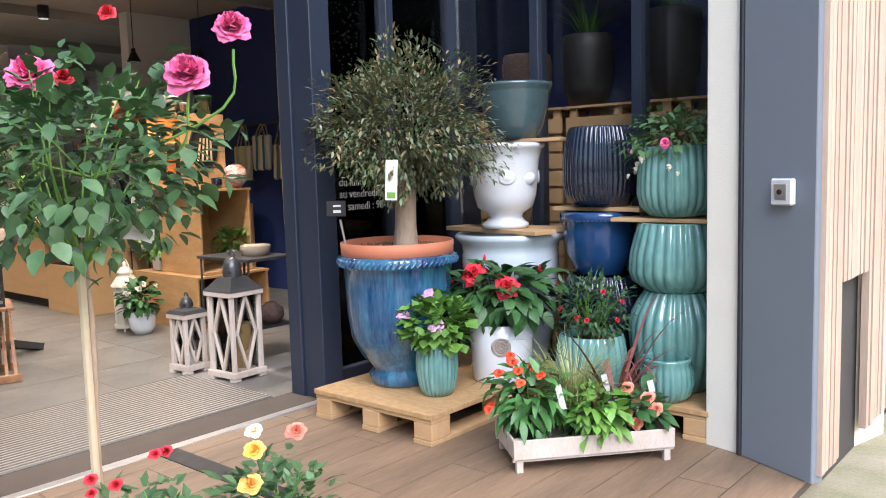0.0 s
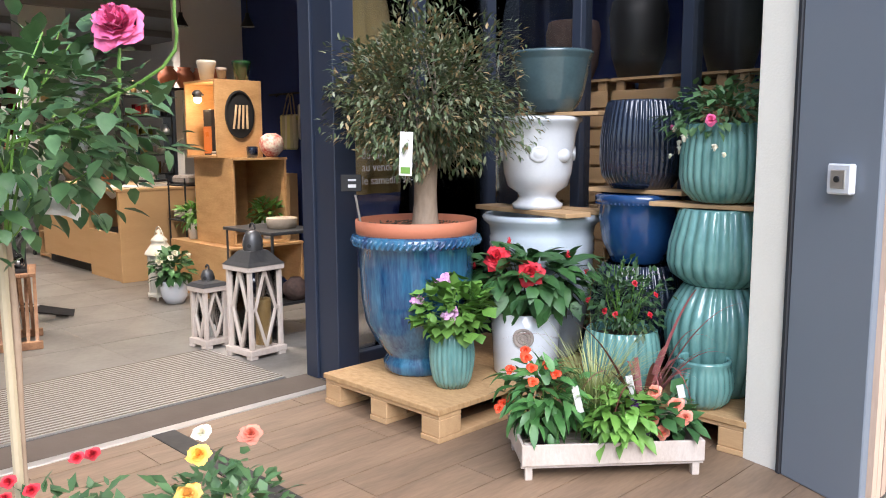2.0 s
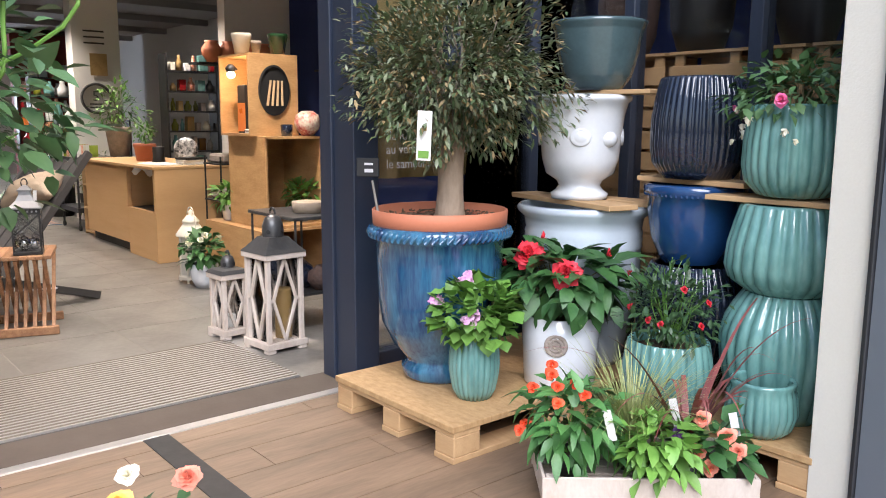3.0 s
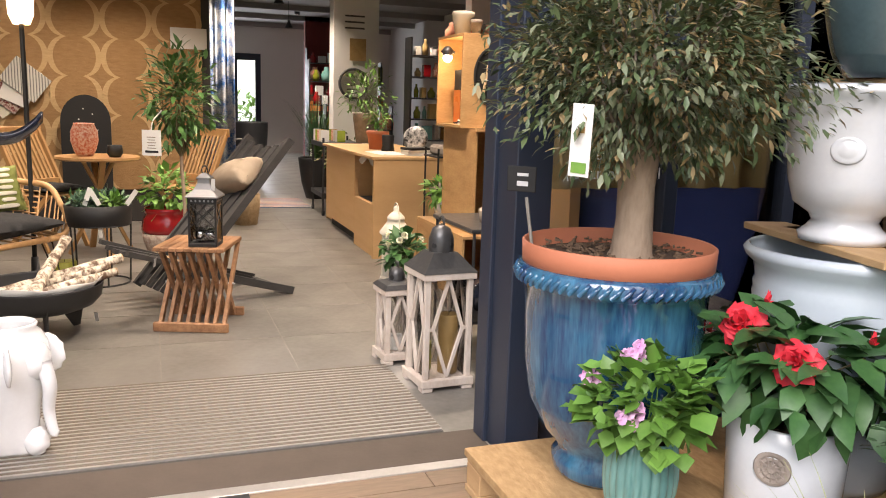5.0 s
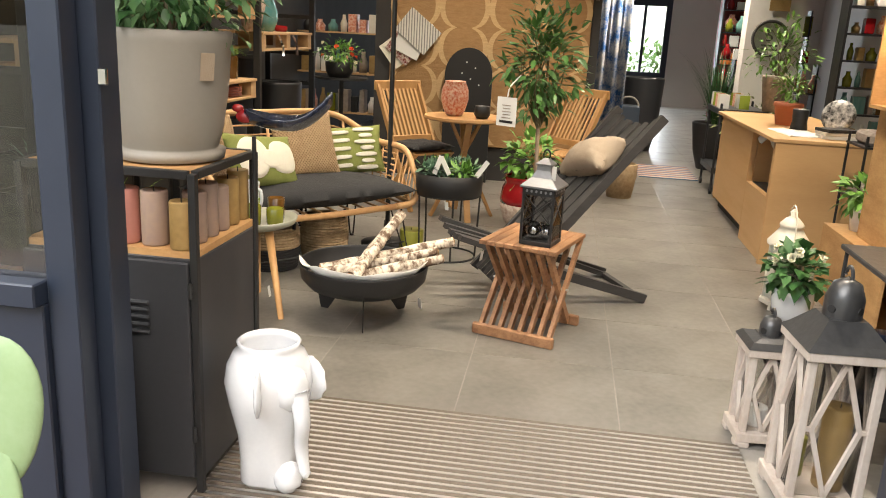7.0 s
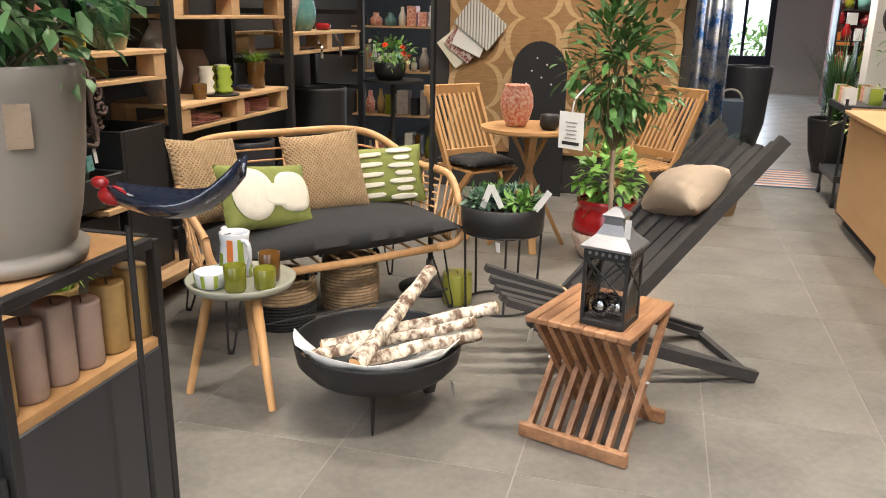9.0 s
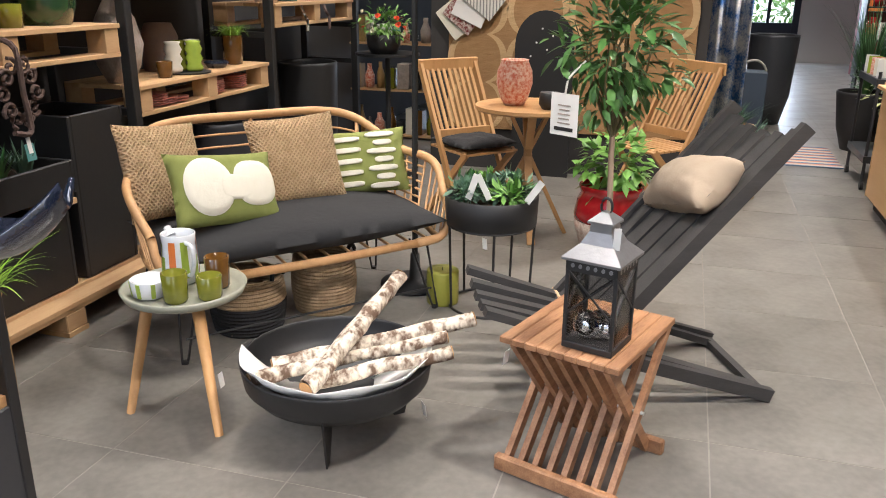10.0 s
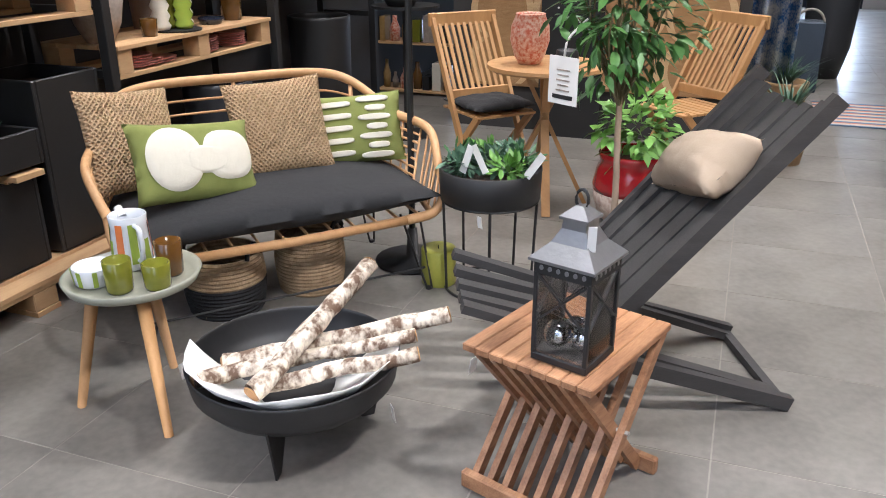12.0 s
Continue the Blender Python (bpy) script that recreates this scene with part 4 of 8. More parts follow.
for i, c in enumerate(((-0.04, -0.02, 0.22), (0.08, -0.05, 0.20), (0.0, -0.10, 0.13), (0.05, -0.10, 0.09), (0.11, -0.03, 0.15))):
    part("flower", bloom(170 + i, c, (0.4, -0.9, 0.3), 0.038, 18, None, 0.4), P_CORAL, be, "coral double flower")
co = potted("cordyline", "cordyline with arching wine-red blades", *in_crate(0.20, 0.08))
part("foliage", blades(181, (0, 0, 0.08), 24, 0.78, 0.024, 0.70, 1.15, 10, sag=1.6), L_RED, co)
for i, (x, y, h) in enumerate(((-0.13, -0.10, 0.26), (0.13, 0.02, 0.26), (0.32, -0.08, 0.24))):
    st = bmesh.new()
    box(0, 0, 0, 0.028, 0.002, 0.12, 0, None, st)
    ob = solid("plant_label", st, M_PAPER, "white plastic plant label in the crate", "plant label", group="labels in the crate")
    px, py, pz = in_crate(x, y)
    ob.matrix_world = pose(px, py, pz + h * 0.85, 8, -14, 40)

# the display's own size: plan and heights of each stack
def stack_fit(ob):
    """Height above the terrace and height factor for a thing of the display."""
    x, y, z = ob.location
    if "pallet" in ob.name:
        return z, 1.0
    if z < 0.10:
        return z, 0.92
    if y > 4.5 and x < -2.45:
        return (0.144 + 0.94 * (z - 0.144), 0.94) if z < 0.92 else (0.883 + 0.80 * (z - 0.930), 0.80)
    if y > 4.5 and x < -1.9:
        return 0.144 + 0.87 * (z - 0.144), 0.87
    if y > 4.5:
        return 0.144 + 0.82 * (z - 0.144), 0.82
    return 0.144 + 0.905 * (z - 0.144), 0.905


for ob in [o for o in scene.objects if o not in before_display and o.parent is None]:
    height, tall = stack_fit(ob)
    x, y, z = ob.location
    wide = 0.85 if "jar" in ob.name and x < -2.5 else 0.87 if "olive" in ob.name else 0.95 if y > 4.5 and x > -1.7 else 0.91
    aside = 0.05 if y < 4.2 and x > -2.1 else 0.0
    spot = Matrix.Translation((-2.19 + 0.87 * (x + 2.2) + aside, 3.39 + 0.92 * (y - 3.44) + aside, height))
    ob.matrix_world = spot @ Matrix.Diagonal((wide, wide, tall, 1)) @ ob.matrix_basis.to_3x3().to_4x4()

# standard rose tree near the walker
rt = thing("standard_rose", "standard rose tree with pink double roses", "rose tree", -1.885, 1.835, 0.0)
rt.scale = (0.95, 0.95, 0.87)
part("container", vessel([(0.13, 0), (0.17, 0.28)], 0.006, 32), M_BLACK, rt, "black plastic nursery pot", True)
part("soil", lathe([(0, 0.25), (0.16, 0.24)], 24), M_SOIL, rt)
part("stem", tube(smooth_line([(0.02, 0.0, 0.22), (0.0, 0, 0.6), (0.01, 0.005, 0.95), (0, 0, 1.22)]), 0.011, 8, None, 0.9), M_BARK, rt, smooth=True)
part("stake", tube([(0.014, -0.014, 0.2), (0.014, -0.014, 1.16)], 0.011, 8), material("bamboo_stake", (0.50, 0.42, 0.28), 0.6), rt, "bamboo support stake")
tagged(part("branching", stems(201, (0, 0, 1.15), (0.02, 0, 1.48), (0.30, 0.30, 0.26), 32, 0.004), L_FRESH, rt), kind="stuff")
part("foliage", bush(202, (0.02, 0.0, 1.45), (0.36, 0.36, 0.27), 1050, 0.054, 0.66, 0.3, 3, 0.2, 0.3, droop=0.15), L_ROSE, rt)
for i, (c, r) in enumerate((((-0.10, -0.05, 1.68), 0.070), ((0.22, 0.19, 1.67), 0.066), ((0.26, 0.30, 1.80), 0.055), ((0.06, -0.04, 1.66), 0.028), ((0.02, 0.1, 1.85), 0.026))):
    part("rose_flower", bloom(210 + i, c, (0.65, -0.55, 0.5), r, 42, None, 0.75, 0.35), P_PINK if r > 0.05 else P_RED, rt, "pink double rose")
for i, c in enumerate(((0.26, 0.30, 1.74), (0.22, 0.19, 1.62), (-0.10, -0.05, 1.63))):
    part("flower_stem", tube(smooth_line([(0.03, 0.02, 1.4), Vector(c) - Vector((0.03, 0.02, 0.16)), Vector(c)], 4), 0.004, 6), L_FRESH, rt)
lab = thing("plant_band", "white plastic band label tied to the rose stem", "plant label", -1.885, 1.835, 1.09, 40)
for dz, ry, ln in ((0.05, 22, 0.19), (0.0, 4, 0.18)):
    b = box(ln / 2, 0, 0, ln, 0.002, 0.026, 0)
    bmesh.ops.transform(b, matrix=pose(0, -0.012, dz, 0, ry, 0), verts=b.verts)
    part("strip", b, M_PAPER, lab)
part("tie", ring(0.018, 0.004, 0.0, 16), M_PAPER, lab)


def rose_bush(seed, x, y, label, petals, flowers):
    t = thing("rose_bush", label, "rose bush", x, y, 0.0, group="potted roses")
    t.scale = (1, 1, 0.84)
    part("container", vessel([(0.09, 0), (0.12, 0.20)], 0.005, 28), M_BLACK, t, "black plastic nursery pot", True)
    part("soil", lathe([(0, 0.18), (0.11, 0.17)], 20), M_SOIL, t)
    part("branching", stems(seed, (0, 0, 0.17), (0, 0, 0.42), (0.14, 0.14, 0.14), 22, 0.003), L_FRESH, t)
    part("foliage", bush(seed + 1, (0, 0, 0.40), (0.17, 0.17, 0.16), 420, 0.045, 0.6, 0.25, 2, 0.2, 0.35), L_ROSE, t)
    for i, (c, r, m) in enumerate(flowers):
        part("rose_flower", bloom(seed + 5 + i, c, (0.6, -0.45, 0.7), r, 26, None, 0.6), m, t, "open rose flower")


rose_bush(301, -1.65, 2.19, "potted rose bush with yellow and coral flowers", P_YELLOW, (((0.03, -0.10, 0.53), 0.036, P_YELLOW), ((-0.03, -0.04, 0.60), 0.034, P_YELLOW), ((-0.07, -0.01, 0.64), 0.028, P_WHITE), ((-0.02, 0.09, 0.62), 0.034, P_CORAL)))
rose_bush(321, -1.77, 1.87, "potted rose bush with small red flowers", P_RED, (((0.04, 0.06, 0.66), 0.020, P_RED), ((0.06, 0.02, 0.67), 0.018, P_RED), ((-0.06, -0.08, 0.60), 0.020, P_RED), ((0.02, -0.06, 0.60), 0.020, P_RED), ((-0.02, -0.1, 0.58), 0.016, P_RED)))

# prickly pear outside the door
cac = thing("prickly_pear", "pale green prickly pear cactus in a pot", "cactus", -2.95, 1.735, 0.0, 20)
cac.scale = (0.8, 0.8, 0.86)
part("container", vessel([(0.13, 0), (0.17, 0.25), (0.18, 0.3)], 0.012, 32), M_TERRA, cac, smooth=True)
part("soil", lathe([(0, 0.27), (0.165, 0.26)], 24), M_SOIL, cac)
for c, sx, sz, ry, rz in (((0.02, 0.06, 0.66), 0.115, 0.20, 4, 70), ((0, 0, 0.42), 0.12, 0.2, -6, 60), ((-0.05, -0.14, 0.68), 0.10, 0.17, -14, 80)):
    pad = bmesh.new()
    bmesh.ops.create_uvsphere(pad, u_segments=24, v_segments=14, radius=1)
    bmesh.ops.scale(pad, vec=(sx, 0.026, sz), verts=pad.verts)
    for v in pad.verts:
        v.co.x *= 1 + 0.25 * v.co.z / sz
    bmesh.ops.transform(pad, matrix=pose(*c, 0, ry, rz), verts=pad.verts)
    part("pad", pad, M_CACTUS, cac, smooth=True)


# ---- shop: entrance things ----
def elephant_vase(x, y):
    """White vase shaped as an elephant: waisted body, head with ear and trunk, feet."""
    bm = lathe([(0, 0), (0.085, 0), (0.096, 0.02), (0.098, 0.10), (0.108, 0.20), (0.138, 0.32), (0.150, 0.40), (0.140, 0.46), (0.118, 0.505), (0.100, 0.525), (0.107, 0.54), (0.098, 0.545), (0.090, 0.52), (0.125, 0.42), (0, 0.3)], 48)
    for v in bm.verts:
        a = math.atan2(v.co.y, v.co.x)
        if v.co.z < 0.30:
            v.co *= 1.0
            k = 0.10 * (1 - v.co.z / 0.30) * math.cos(4 * a)
            v.co.x, v.co.y = v.co.x * (1 + k), v.co.y * (1 + k)
    for (c, s, tilt) in (((0.10, 0.02, 0.40), (0.075, 0.07, 0.09), 0), ((0.07, 0.115, 0.40), (0.075, 0.014, 0.085), 20), ((0.10, -0.085, 0.40), (0.07, 0.014, 0.085), -30), ((0.10, 0.02, 0.05), (0.05, 0.05, 0.06), 0), ((-0.02, 0.10, 0.05), (0.05, 0.045, 0.06), 0)):
        own = bmesh.new()
        bmesh.ops.create_uvsphere(own, u_segments=20, v_segments=12, radius=1)
        bmesh.ops.scale(own, vec=s, verts=own.verts)
        for v in own.verts:
            v.co += v.co.normalized() * 0.004 * math.sin(14 * math.atan2(v.co.z, v.co.x))
        bmesh.ops.transform(own, matrix=pose(*c, 0, 0, tilt), verts=own.verts)
        join(bm, own)
    tube(smooth_line([(0.15, 0.03, 0.40), (0.175, 0.035, 0.30), (0.15, 0.045, 0.19), (0.165, 0.05, 0.10), (0.18, 0.055, 0.09)]), 0.032, 12, bm, 0.45)
    for k in range(5):
        tube(smooth_line([(0.06 + 0.012 * k, 0.105 - 0.012 * k, 0.02), (0.05 + 0.02 * k, 0.118 - 0.012 * k, 0.10), (0.04 + 0.03 * k, 0.112 - 0.014 * k, 0.19)]), 0.010, 6, bm, 0.3)
    ob = solid_at(bm, "elephant_vase", M_CERAMIC, "glossy white ceramic elephant-shaped vase on the mat", "vase", x, y, 0.010, 45, True)
    return ob


elephant_vase(-3.72, 2.07).scale = (0.88, 0.88, 0.84)

cab = thing("metal_cabinet", "dark steel locker cabinet with open shelf and wooden top", "cabinet", -3.82, 1.65, 0.0)
cab.scale = (1, 1, 0.91)
CX, CY = 0.225, 0.26
part("body", span(-CX, CX, -CY, CY, 0.06, 0.80, 0.003), M_STEEL, cab)
cdoor = part("door", span(CX, CX + 0.014, -CY + 0.01, CY - 0.02, 0.07, 0.79, 0.003), M_STEEL, cab, "steel door with louvres")
for k in range(5):
    lv = box(0, 0, 0, 0.012, 0.13, 0.016, 0.004)
    bmesh.ops.transform(lv, matrix=pose(CX + 0.018, 0.06, 0.56 + k * 0.024, 0, 28, 0), verts=lv.verts)
    part("louvre", lv, M_STEEL, cdoor)
for z in (0.2, 0.68):
    part("hinge", tube([(CX + 0.012, CY - 0.014, z), (CX + 0.012, CY - 0.014, z + 0.05)], 0.006, 8), M_BLACK, cdoor)
for sx in (-1, 1):
    for sy in (-1, 1):
        part("corner_post", box(sx * (CX - 0.008), sy * (CY - 0.008), 0.53, 0.022, 0.022, 1.06, 0.002), M_BLACK, cab)
part("shelf", span(-CX + 0.01, CX - 0.005, -CY + 0.01, CY - 0.005, 0.80, 0.822), M_PLY, cab)
part("top", span(-CX + 0.016, CX - 0.018, -CY + 0.018, CY - 0.018, 1.045, 1.065), M_PLY, cab, "brown wooden top")
for sx in (-1, 1):
    part("top_rail", box(sx * (CX - 0.008), 0, 1.055, 0.022, 2 * CY - 0.04, 0.025, 0.002), M_BLACK, cab)
for sy in (-1, 1):
    part("top_rail", box(0, sy * (CY - 0.008), 1.055, 2 * CX - 0.04, 0.022, 0.025, 0.002), M_BLACK, cab)


def candle(x, y, z, r, h, mat, label, group=""):
    bm = lathe([(0, 0), (r * 0.96, 0), (r, 0.006), (r, h - 0.006), (r * 0.95, h), (r * 0.5, h - 0.004), (0, h - 0.006)], 24)
    t = thing("pillar_candle", label, "candle", x, y, z, group=group)
    part("wax", bm, mat, t, smooth=True)
    part("wick", tube([(0, 0, h - 0.006), (0.002, 0, h + 0.01)], 0.0018, 5), M_BLACK, t)
    return t


for i in range(6):
    candle(-3.63 - 0.078 * i, 1.855, 0.749, 0.034, 0.135 + 0.012 * (i % 3), (M_OCHRE, M_MAUVE, M_MAUVE, M_MAUVE, M_OCHRE, M_OCHRE)[i], "rustic brown pillar candle on the cabinet shelf", "candles on the cabinet shelf")
for i in range(4):
    candle(-3.65, 1.765 - 0.085 * i, 0.749, 0.037, 0.155, (M_MAUVE, M_PINK, M_PINK, M_MAUVE)[i], "pink and brown pillar candle on the cabinet shelf", "candles on the cabinet shelf")
gp = pot("grey_pot", "large taupe grey planter on a saucer", -3.80, 1.745, 0.970, [(0.125, 0.0), (0.15, 0.005), (0.155, 0.03), (0.13, 0.032), (0.135, 0.04), (0.150, 0.10), (0.165, 0.2), (0.176, 0.33), (0.180, 0.36)], M_GREYPOT, soil=(0.155, 0.32))
price_tag(gp, 0.09, 0.158, 0.27, 0.04, 0.075, 140, mat=M_LINEN)
ferny = thing("leafy_plant", "fine-leaved shrub with reddish tips in the grey pot", "plant", -3.80, 1.745, 1.285)
part("foliage", bush(401, (0, 0, 0.17), (0.26, 0.26, 0.17), 1100, 0.045, 0.55, 0.2, 2, 0.3, 0.4, slots=2), [L_DEEP, leaf_mat("mid_green_leaves", (0.07, 0.16, 0.05), (0.12, 0.22, 0.08))], ferny)
part("branching", stems(402, (0, 0, -0.02), (0, 0, 0.16), (0.22, 0.22, 0.16), 30, 0.004), M_TWIG, ferny)
part("cane", tube([(0.03, 0.02, -0.03), (0.04, 0.03, 0.55)], 0.010, 8), M_LINEN, ferny)
feeder = thing("bird_feeder", "dark glass bird bath on an iron stake with red bird", "bird feeder", -3.88, 1.966, 0.0, 100)
feeder.scale = (0.85, 0.85, 0.96)
part("stake", tube([(0, 0, 0), (0, 0, 1.08)], 0.008, 8), M_BLACK, feeder)
dish = bmesh.new()
for u in range(13):
    for v in range(7):
        a, b = (u / 12 - 0.5), (v / 6 - 0.5)
        dish.verts.new((0.30 * (a + 0.40), 0.16 * b * math.cos(a * 2.6), 1.10 + 0.10 * a * a + 0.06 * (a > 0) * a * 4 * abs(a) + 0.25 * b * b * 0.6))
dish.verts.ensure_lookup_table()
for u in range(12):
    for v in range(6):
        dish.faces.new([dish.verts[k] for k in (u * 7 + v, u * 7 + v + 1, u * 7 + v + 8, u * 7 + v + 7)])
dob = part("dish", dish, M_INDIGO, feeder, "dark glass leaf-shaped dish", True)
dob.modifiers.new("thick", "SOLIDIFY").thickness = 0.008
for c, r in (((-0.03, 0.0, 1.14), 0.026), ((-0.055, 0.0, 1.165), 0.016)):
    b = bmesh.new()
    bmesh.ops.create_uvsphere(b, u_segments=14, v_segments=10, radius=r)
    bmesh.ops.transform(b, matrix=pose(*c) @ Matrix.Diagonal((1.3, 0.8, 0.8, 1)), verts=b.verts)
    part("red_bird" if r > 0.02 else "red_bird_head", b, M_REDGLAZE, feeder, smooth=True)


# ---- lanterns by the door ----
def diamond_lantern(x, y, s, hb, ht, rz, label):
    t = thing("wooden_lantern", label, "lantern", x, y, 0.0, rz, "diamond lanterns")
    h = s / 2
    part("base", span(-h - 0.012, h + 0.012, -h - 0.012, h + 0.012, 0.02, 0.055, 0.003), M_WASHED, t)
    for sx in (-1, 1):
        for sy in (-1, 1):
            part("foot", box(sx * h * 0.85, sy * h * 0.85, 0.010, 0.05, 0.05, 0.020, 0.003), M_WASHED, t)
            part("post", box(sx * (h - 0.012), sy * (h - 0.012), (0.055 + hb) / 2, 0.024, 0.024, hb - 0.055, 0.002), M_WASHED, t)
    part("top_frame", span(-h - 0.012, h + 0.012, -h - 0.012, h + 0.012, hb, hb + 0.03, 0.003), M_WASHED, t)
    zm = (0.06 + hb) / 2
    for a in range(4):
        m = pose(0, 0, 0, 0, 0, 90 * a)
        d = bmesh.new()
        w = h * 0.62
        for p, q in (((0, hb), (-w, zm)), ((-w, zm), (0, 0.06)), ((0, 0.06), (w, zm)), ((w, zm), (0, hb)), ((-h + 0.02, zm), (-w, zm)), ((h - 0.02, zm), (w, zm))):
            bar((p[0], -h + 0.012, p[1]), (q[0], -h + 0.012, q[1]), 0.013, 0.013, d, (0, 1, 0))
        bmesh.ops.transform(d, matrix=m, verts=d.verts)
        part("lattice", d, M_WASHED, t, "whitewashed diamond lattice")
        g = span(-h + 0.02, h - 0.02, -h + 0.018, -h + 0.021, 0.055, hb)
        bmesh.ops.transform(g, matrix=m, verts=g.verts)
        part("pane", g, M_GLASS, t).visible_shadow = False
    roof = bmesh.new()
    prof = [(h + 0.015, hb + 0.03), (h * 0.95, hb + 0.05), (h * 0.55, hb + 0.62 * (ht - hb) * 0.6), (h * 0.5, hb + 0.63 * (ht - hb) * 0.62)]
    rings = [[roof.verts.new((sx * r, sy * r, z)) for sx, sy in ((-1, -1), (1, -1), (1, 1), (-1, 1))] for r, z in prof]
    for a, b in zip(rings, rings[1:]):
        for i in range(4):
            roof.faces.new((a[i], a[(i + 1) % 4], b[(i + 1) % 4], b[i]))
    roof.faces.new(rings[-1])
    part("roof", roof, M_LANTERNROOF, t, "dark aged metal roof")
    z1 = prof[-1][1]
    part("chimney", lathe([(h * 0.5, z1), (h * 0.5, z1 + 0.2 * (ht - hb)), (h * 0.36, z1 + 0.36 * (ht - hb)), (0, z1 + 0.44 * (ht - hb))], 20), M_LANTERNROOF, t, smooth=True)
    for k in range(4):
        a = k * math.pi / 2 + 0.6
        part("vent_hole", tube([(h * 0.48 * math.cos(a), h * 0.48 * math.sin(a), z1 + 0.1 * (ht - hb)), (h * 0.515 * math.cos(a), h * 0.515 * math.sin(a), z1 + 0.1 * (ht - hb))], 0.012, 10), M_BLACK, t)
    rp = [(h * 0.22 * math.cos(a * 0.3), 0, z1 + 0.42 * (ht - hb) + h * 0.3 * math.sin(a * 0.3)) for a in range(0, 11)]
    part("ring_handle", tube(rp, 0.006, 6), M_LANTERNROOF, t)
    return t


diamond_lantern(-4.03, 3.74, 0.225, 0.50, 0.78, 4, "large whitewashed wooden lantern with diamond lattice")
candle(-4.01, 3.78, 0.056, 0.045, 0.27, M_OCHRE, "tall brown candle in the large lantern")
candle(-4.07, 3.69, 0.056, 0.032, 0.13, M_GREENWAX, "short green candle in the large lantern")
diamond_lantern(-4.40, 3.65, 0.155, 0.34, 0.50, 4, "small whitewashed wooden lantern with diamond lattice")
candle(-4.40, 3.65, 0.056, 0.035, 0.07, M_PAPER, "white candle in the small lantern")
wl = thing("metal_lantern", "cream painted metal lantern with domed top", "lantern", -6.02, 4.12, 0.0)
part("base", lathe([(0, 0.03), (0.11, 0.03), (0.11, 0.05), (0.095, 0.06), (0, 0.06)], 8), M_CREAMPAINT, wl)
for k in range(8):
    a = 2 * math.pi * k / 8
    part("corner_bar", tube([(0.092 * math.cos(a), 0.092 * math.sin(a), 0.05), (0.092 * math.cos(a), 0.092 * math.sin(a), 0.36)], 0.007, 6), M_CREAMPAINT, wl)
    if k % 2:
        part("foot", tube([(0.095 * math.cos(a), 0.095 * math.sin(a), 0.0), (0.09 * math.cos(a), 0.09 * math.sin(a), 0.035)], 0.009, 6), M_CREAMPAINT, wl)
part("glass_body", lathe([(0.086, 0.06), (0.086, 0.36)], 8), material("frosted_white_panel", (0.70, 0.67, 0.6), 0.3), wl)
part("roof", lathe([(0.112, 0.355), (0.112, 0.37), (0.075, 0.42), (0.055, 0.45), (0.062, 0.455), (0.062, 0.47), (0.035, 0.50), (0.012, 0.515), (0.02, 0.535), (0, 0.555)], 16), M_CREAMPAINT, wl, smooth=True)
part("handle", tube([(0.09 * math.cos(t), 0, 0.40 + 0.17 * math.sin(t)) for t in [i * math.pi / 12 for i in range(13)]], 0.004, 6), M_CREAMPAINT, wl)
wp = pot("white_flowerpot", "round white flower pot with cream flowers", -5.80, 4.12, 0.0, [(0.07, 0), (0.095, 0.05), (0.105, 0.12), (0.098, 0.17)], M_CERAMIC, soil=(0.085, 0.15))
wpp = thing("cream_begonia", "dark-leaved plant with cream flowers", "plant", -5.80, 4.12, 0.15)
part("foliage", bush(411, (0, 0, 0.11), (0.15, 0.15, 0.12), 170, 0.08, 0.7, 0.3), L_DEEP, wpp)
for i in range(8):
    a = rng.uniform(0, 6.28)
    part("flower", bloom(420 + i, (0.11 * math.cos(a), 0.11 * math.sin(a), rng.uniform(0.16, 0.26)), (math.cos(a), math.sin(a), 0.8), 0.034, 12), P_WHITE, wpp, "cream flower")

# ---- plywood display boxes ----
def open_box(name, label, x0, x1, y0, y1, z0, z1, openings, th=0.018, mat=None):
    t = thing(name, label, "display box", 0, 0, 0)
    mat = mat or M_PLY
    part("bottom", span(x0, x1, y0, y1, z0, z0 + th, 0.001), mat, t)
    part("top", span(x0, x1, y0, y1, z1 - th, z1, 0.001), mat, t)
    sides = {"x0": (x0, x0 + th, y0, y1), "x1": (x1 - th, x1, y0, y1), "y0": (x0 + th, x1 - th, y0, y0 + th), "y1": (x0 + th, x1 - th, y1 - th, y1)}
    for k, (a, b, c, d) in sides.items():
        if k not in openings:
            part("side", span(a, b, c, d, z0 + th, z1 - th, 0.001), mat, t)
    return t


b1 = open_box("plywood_display_box", "plywood display box with oval opening and lamp", -6.05, -5.57, 4.40, 4.80, 1.102, 1.69, ("y0",))
ov = lathe([(0, 0.0), (0.115, 0.0), (0.125, -0.004), (0.125, 0.008), (0.115, 0.010)], 40)
bmesh.ops.transform(ov, matrix=pose(-5.565, 4.60, 1.43, 90, 0, 90) @ Matrix.Diagonal((1, 1.45, 1, 1)), verts=ov.verts)
part("oval_opening", ov, M_BLACK, b1, "dark oval opening")
stripes = bmesh.new()
for k in range(4):
    bar((-5.555, 4.54 + 0.04 * k, 1.32), (-5.555, 4.57 + 0.03 * k, 1.50), 0.016, 0.006, stripes)
part("basket_handles", stripes, M_JUTE, b1)
open_box("plywood_display_box", "plywood display box open to the front", -6.05, -5.445, 4.46, 4.94, 0.43, 1.10, ("x1",))
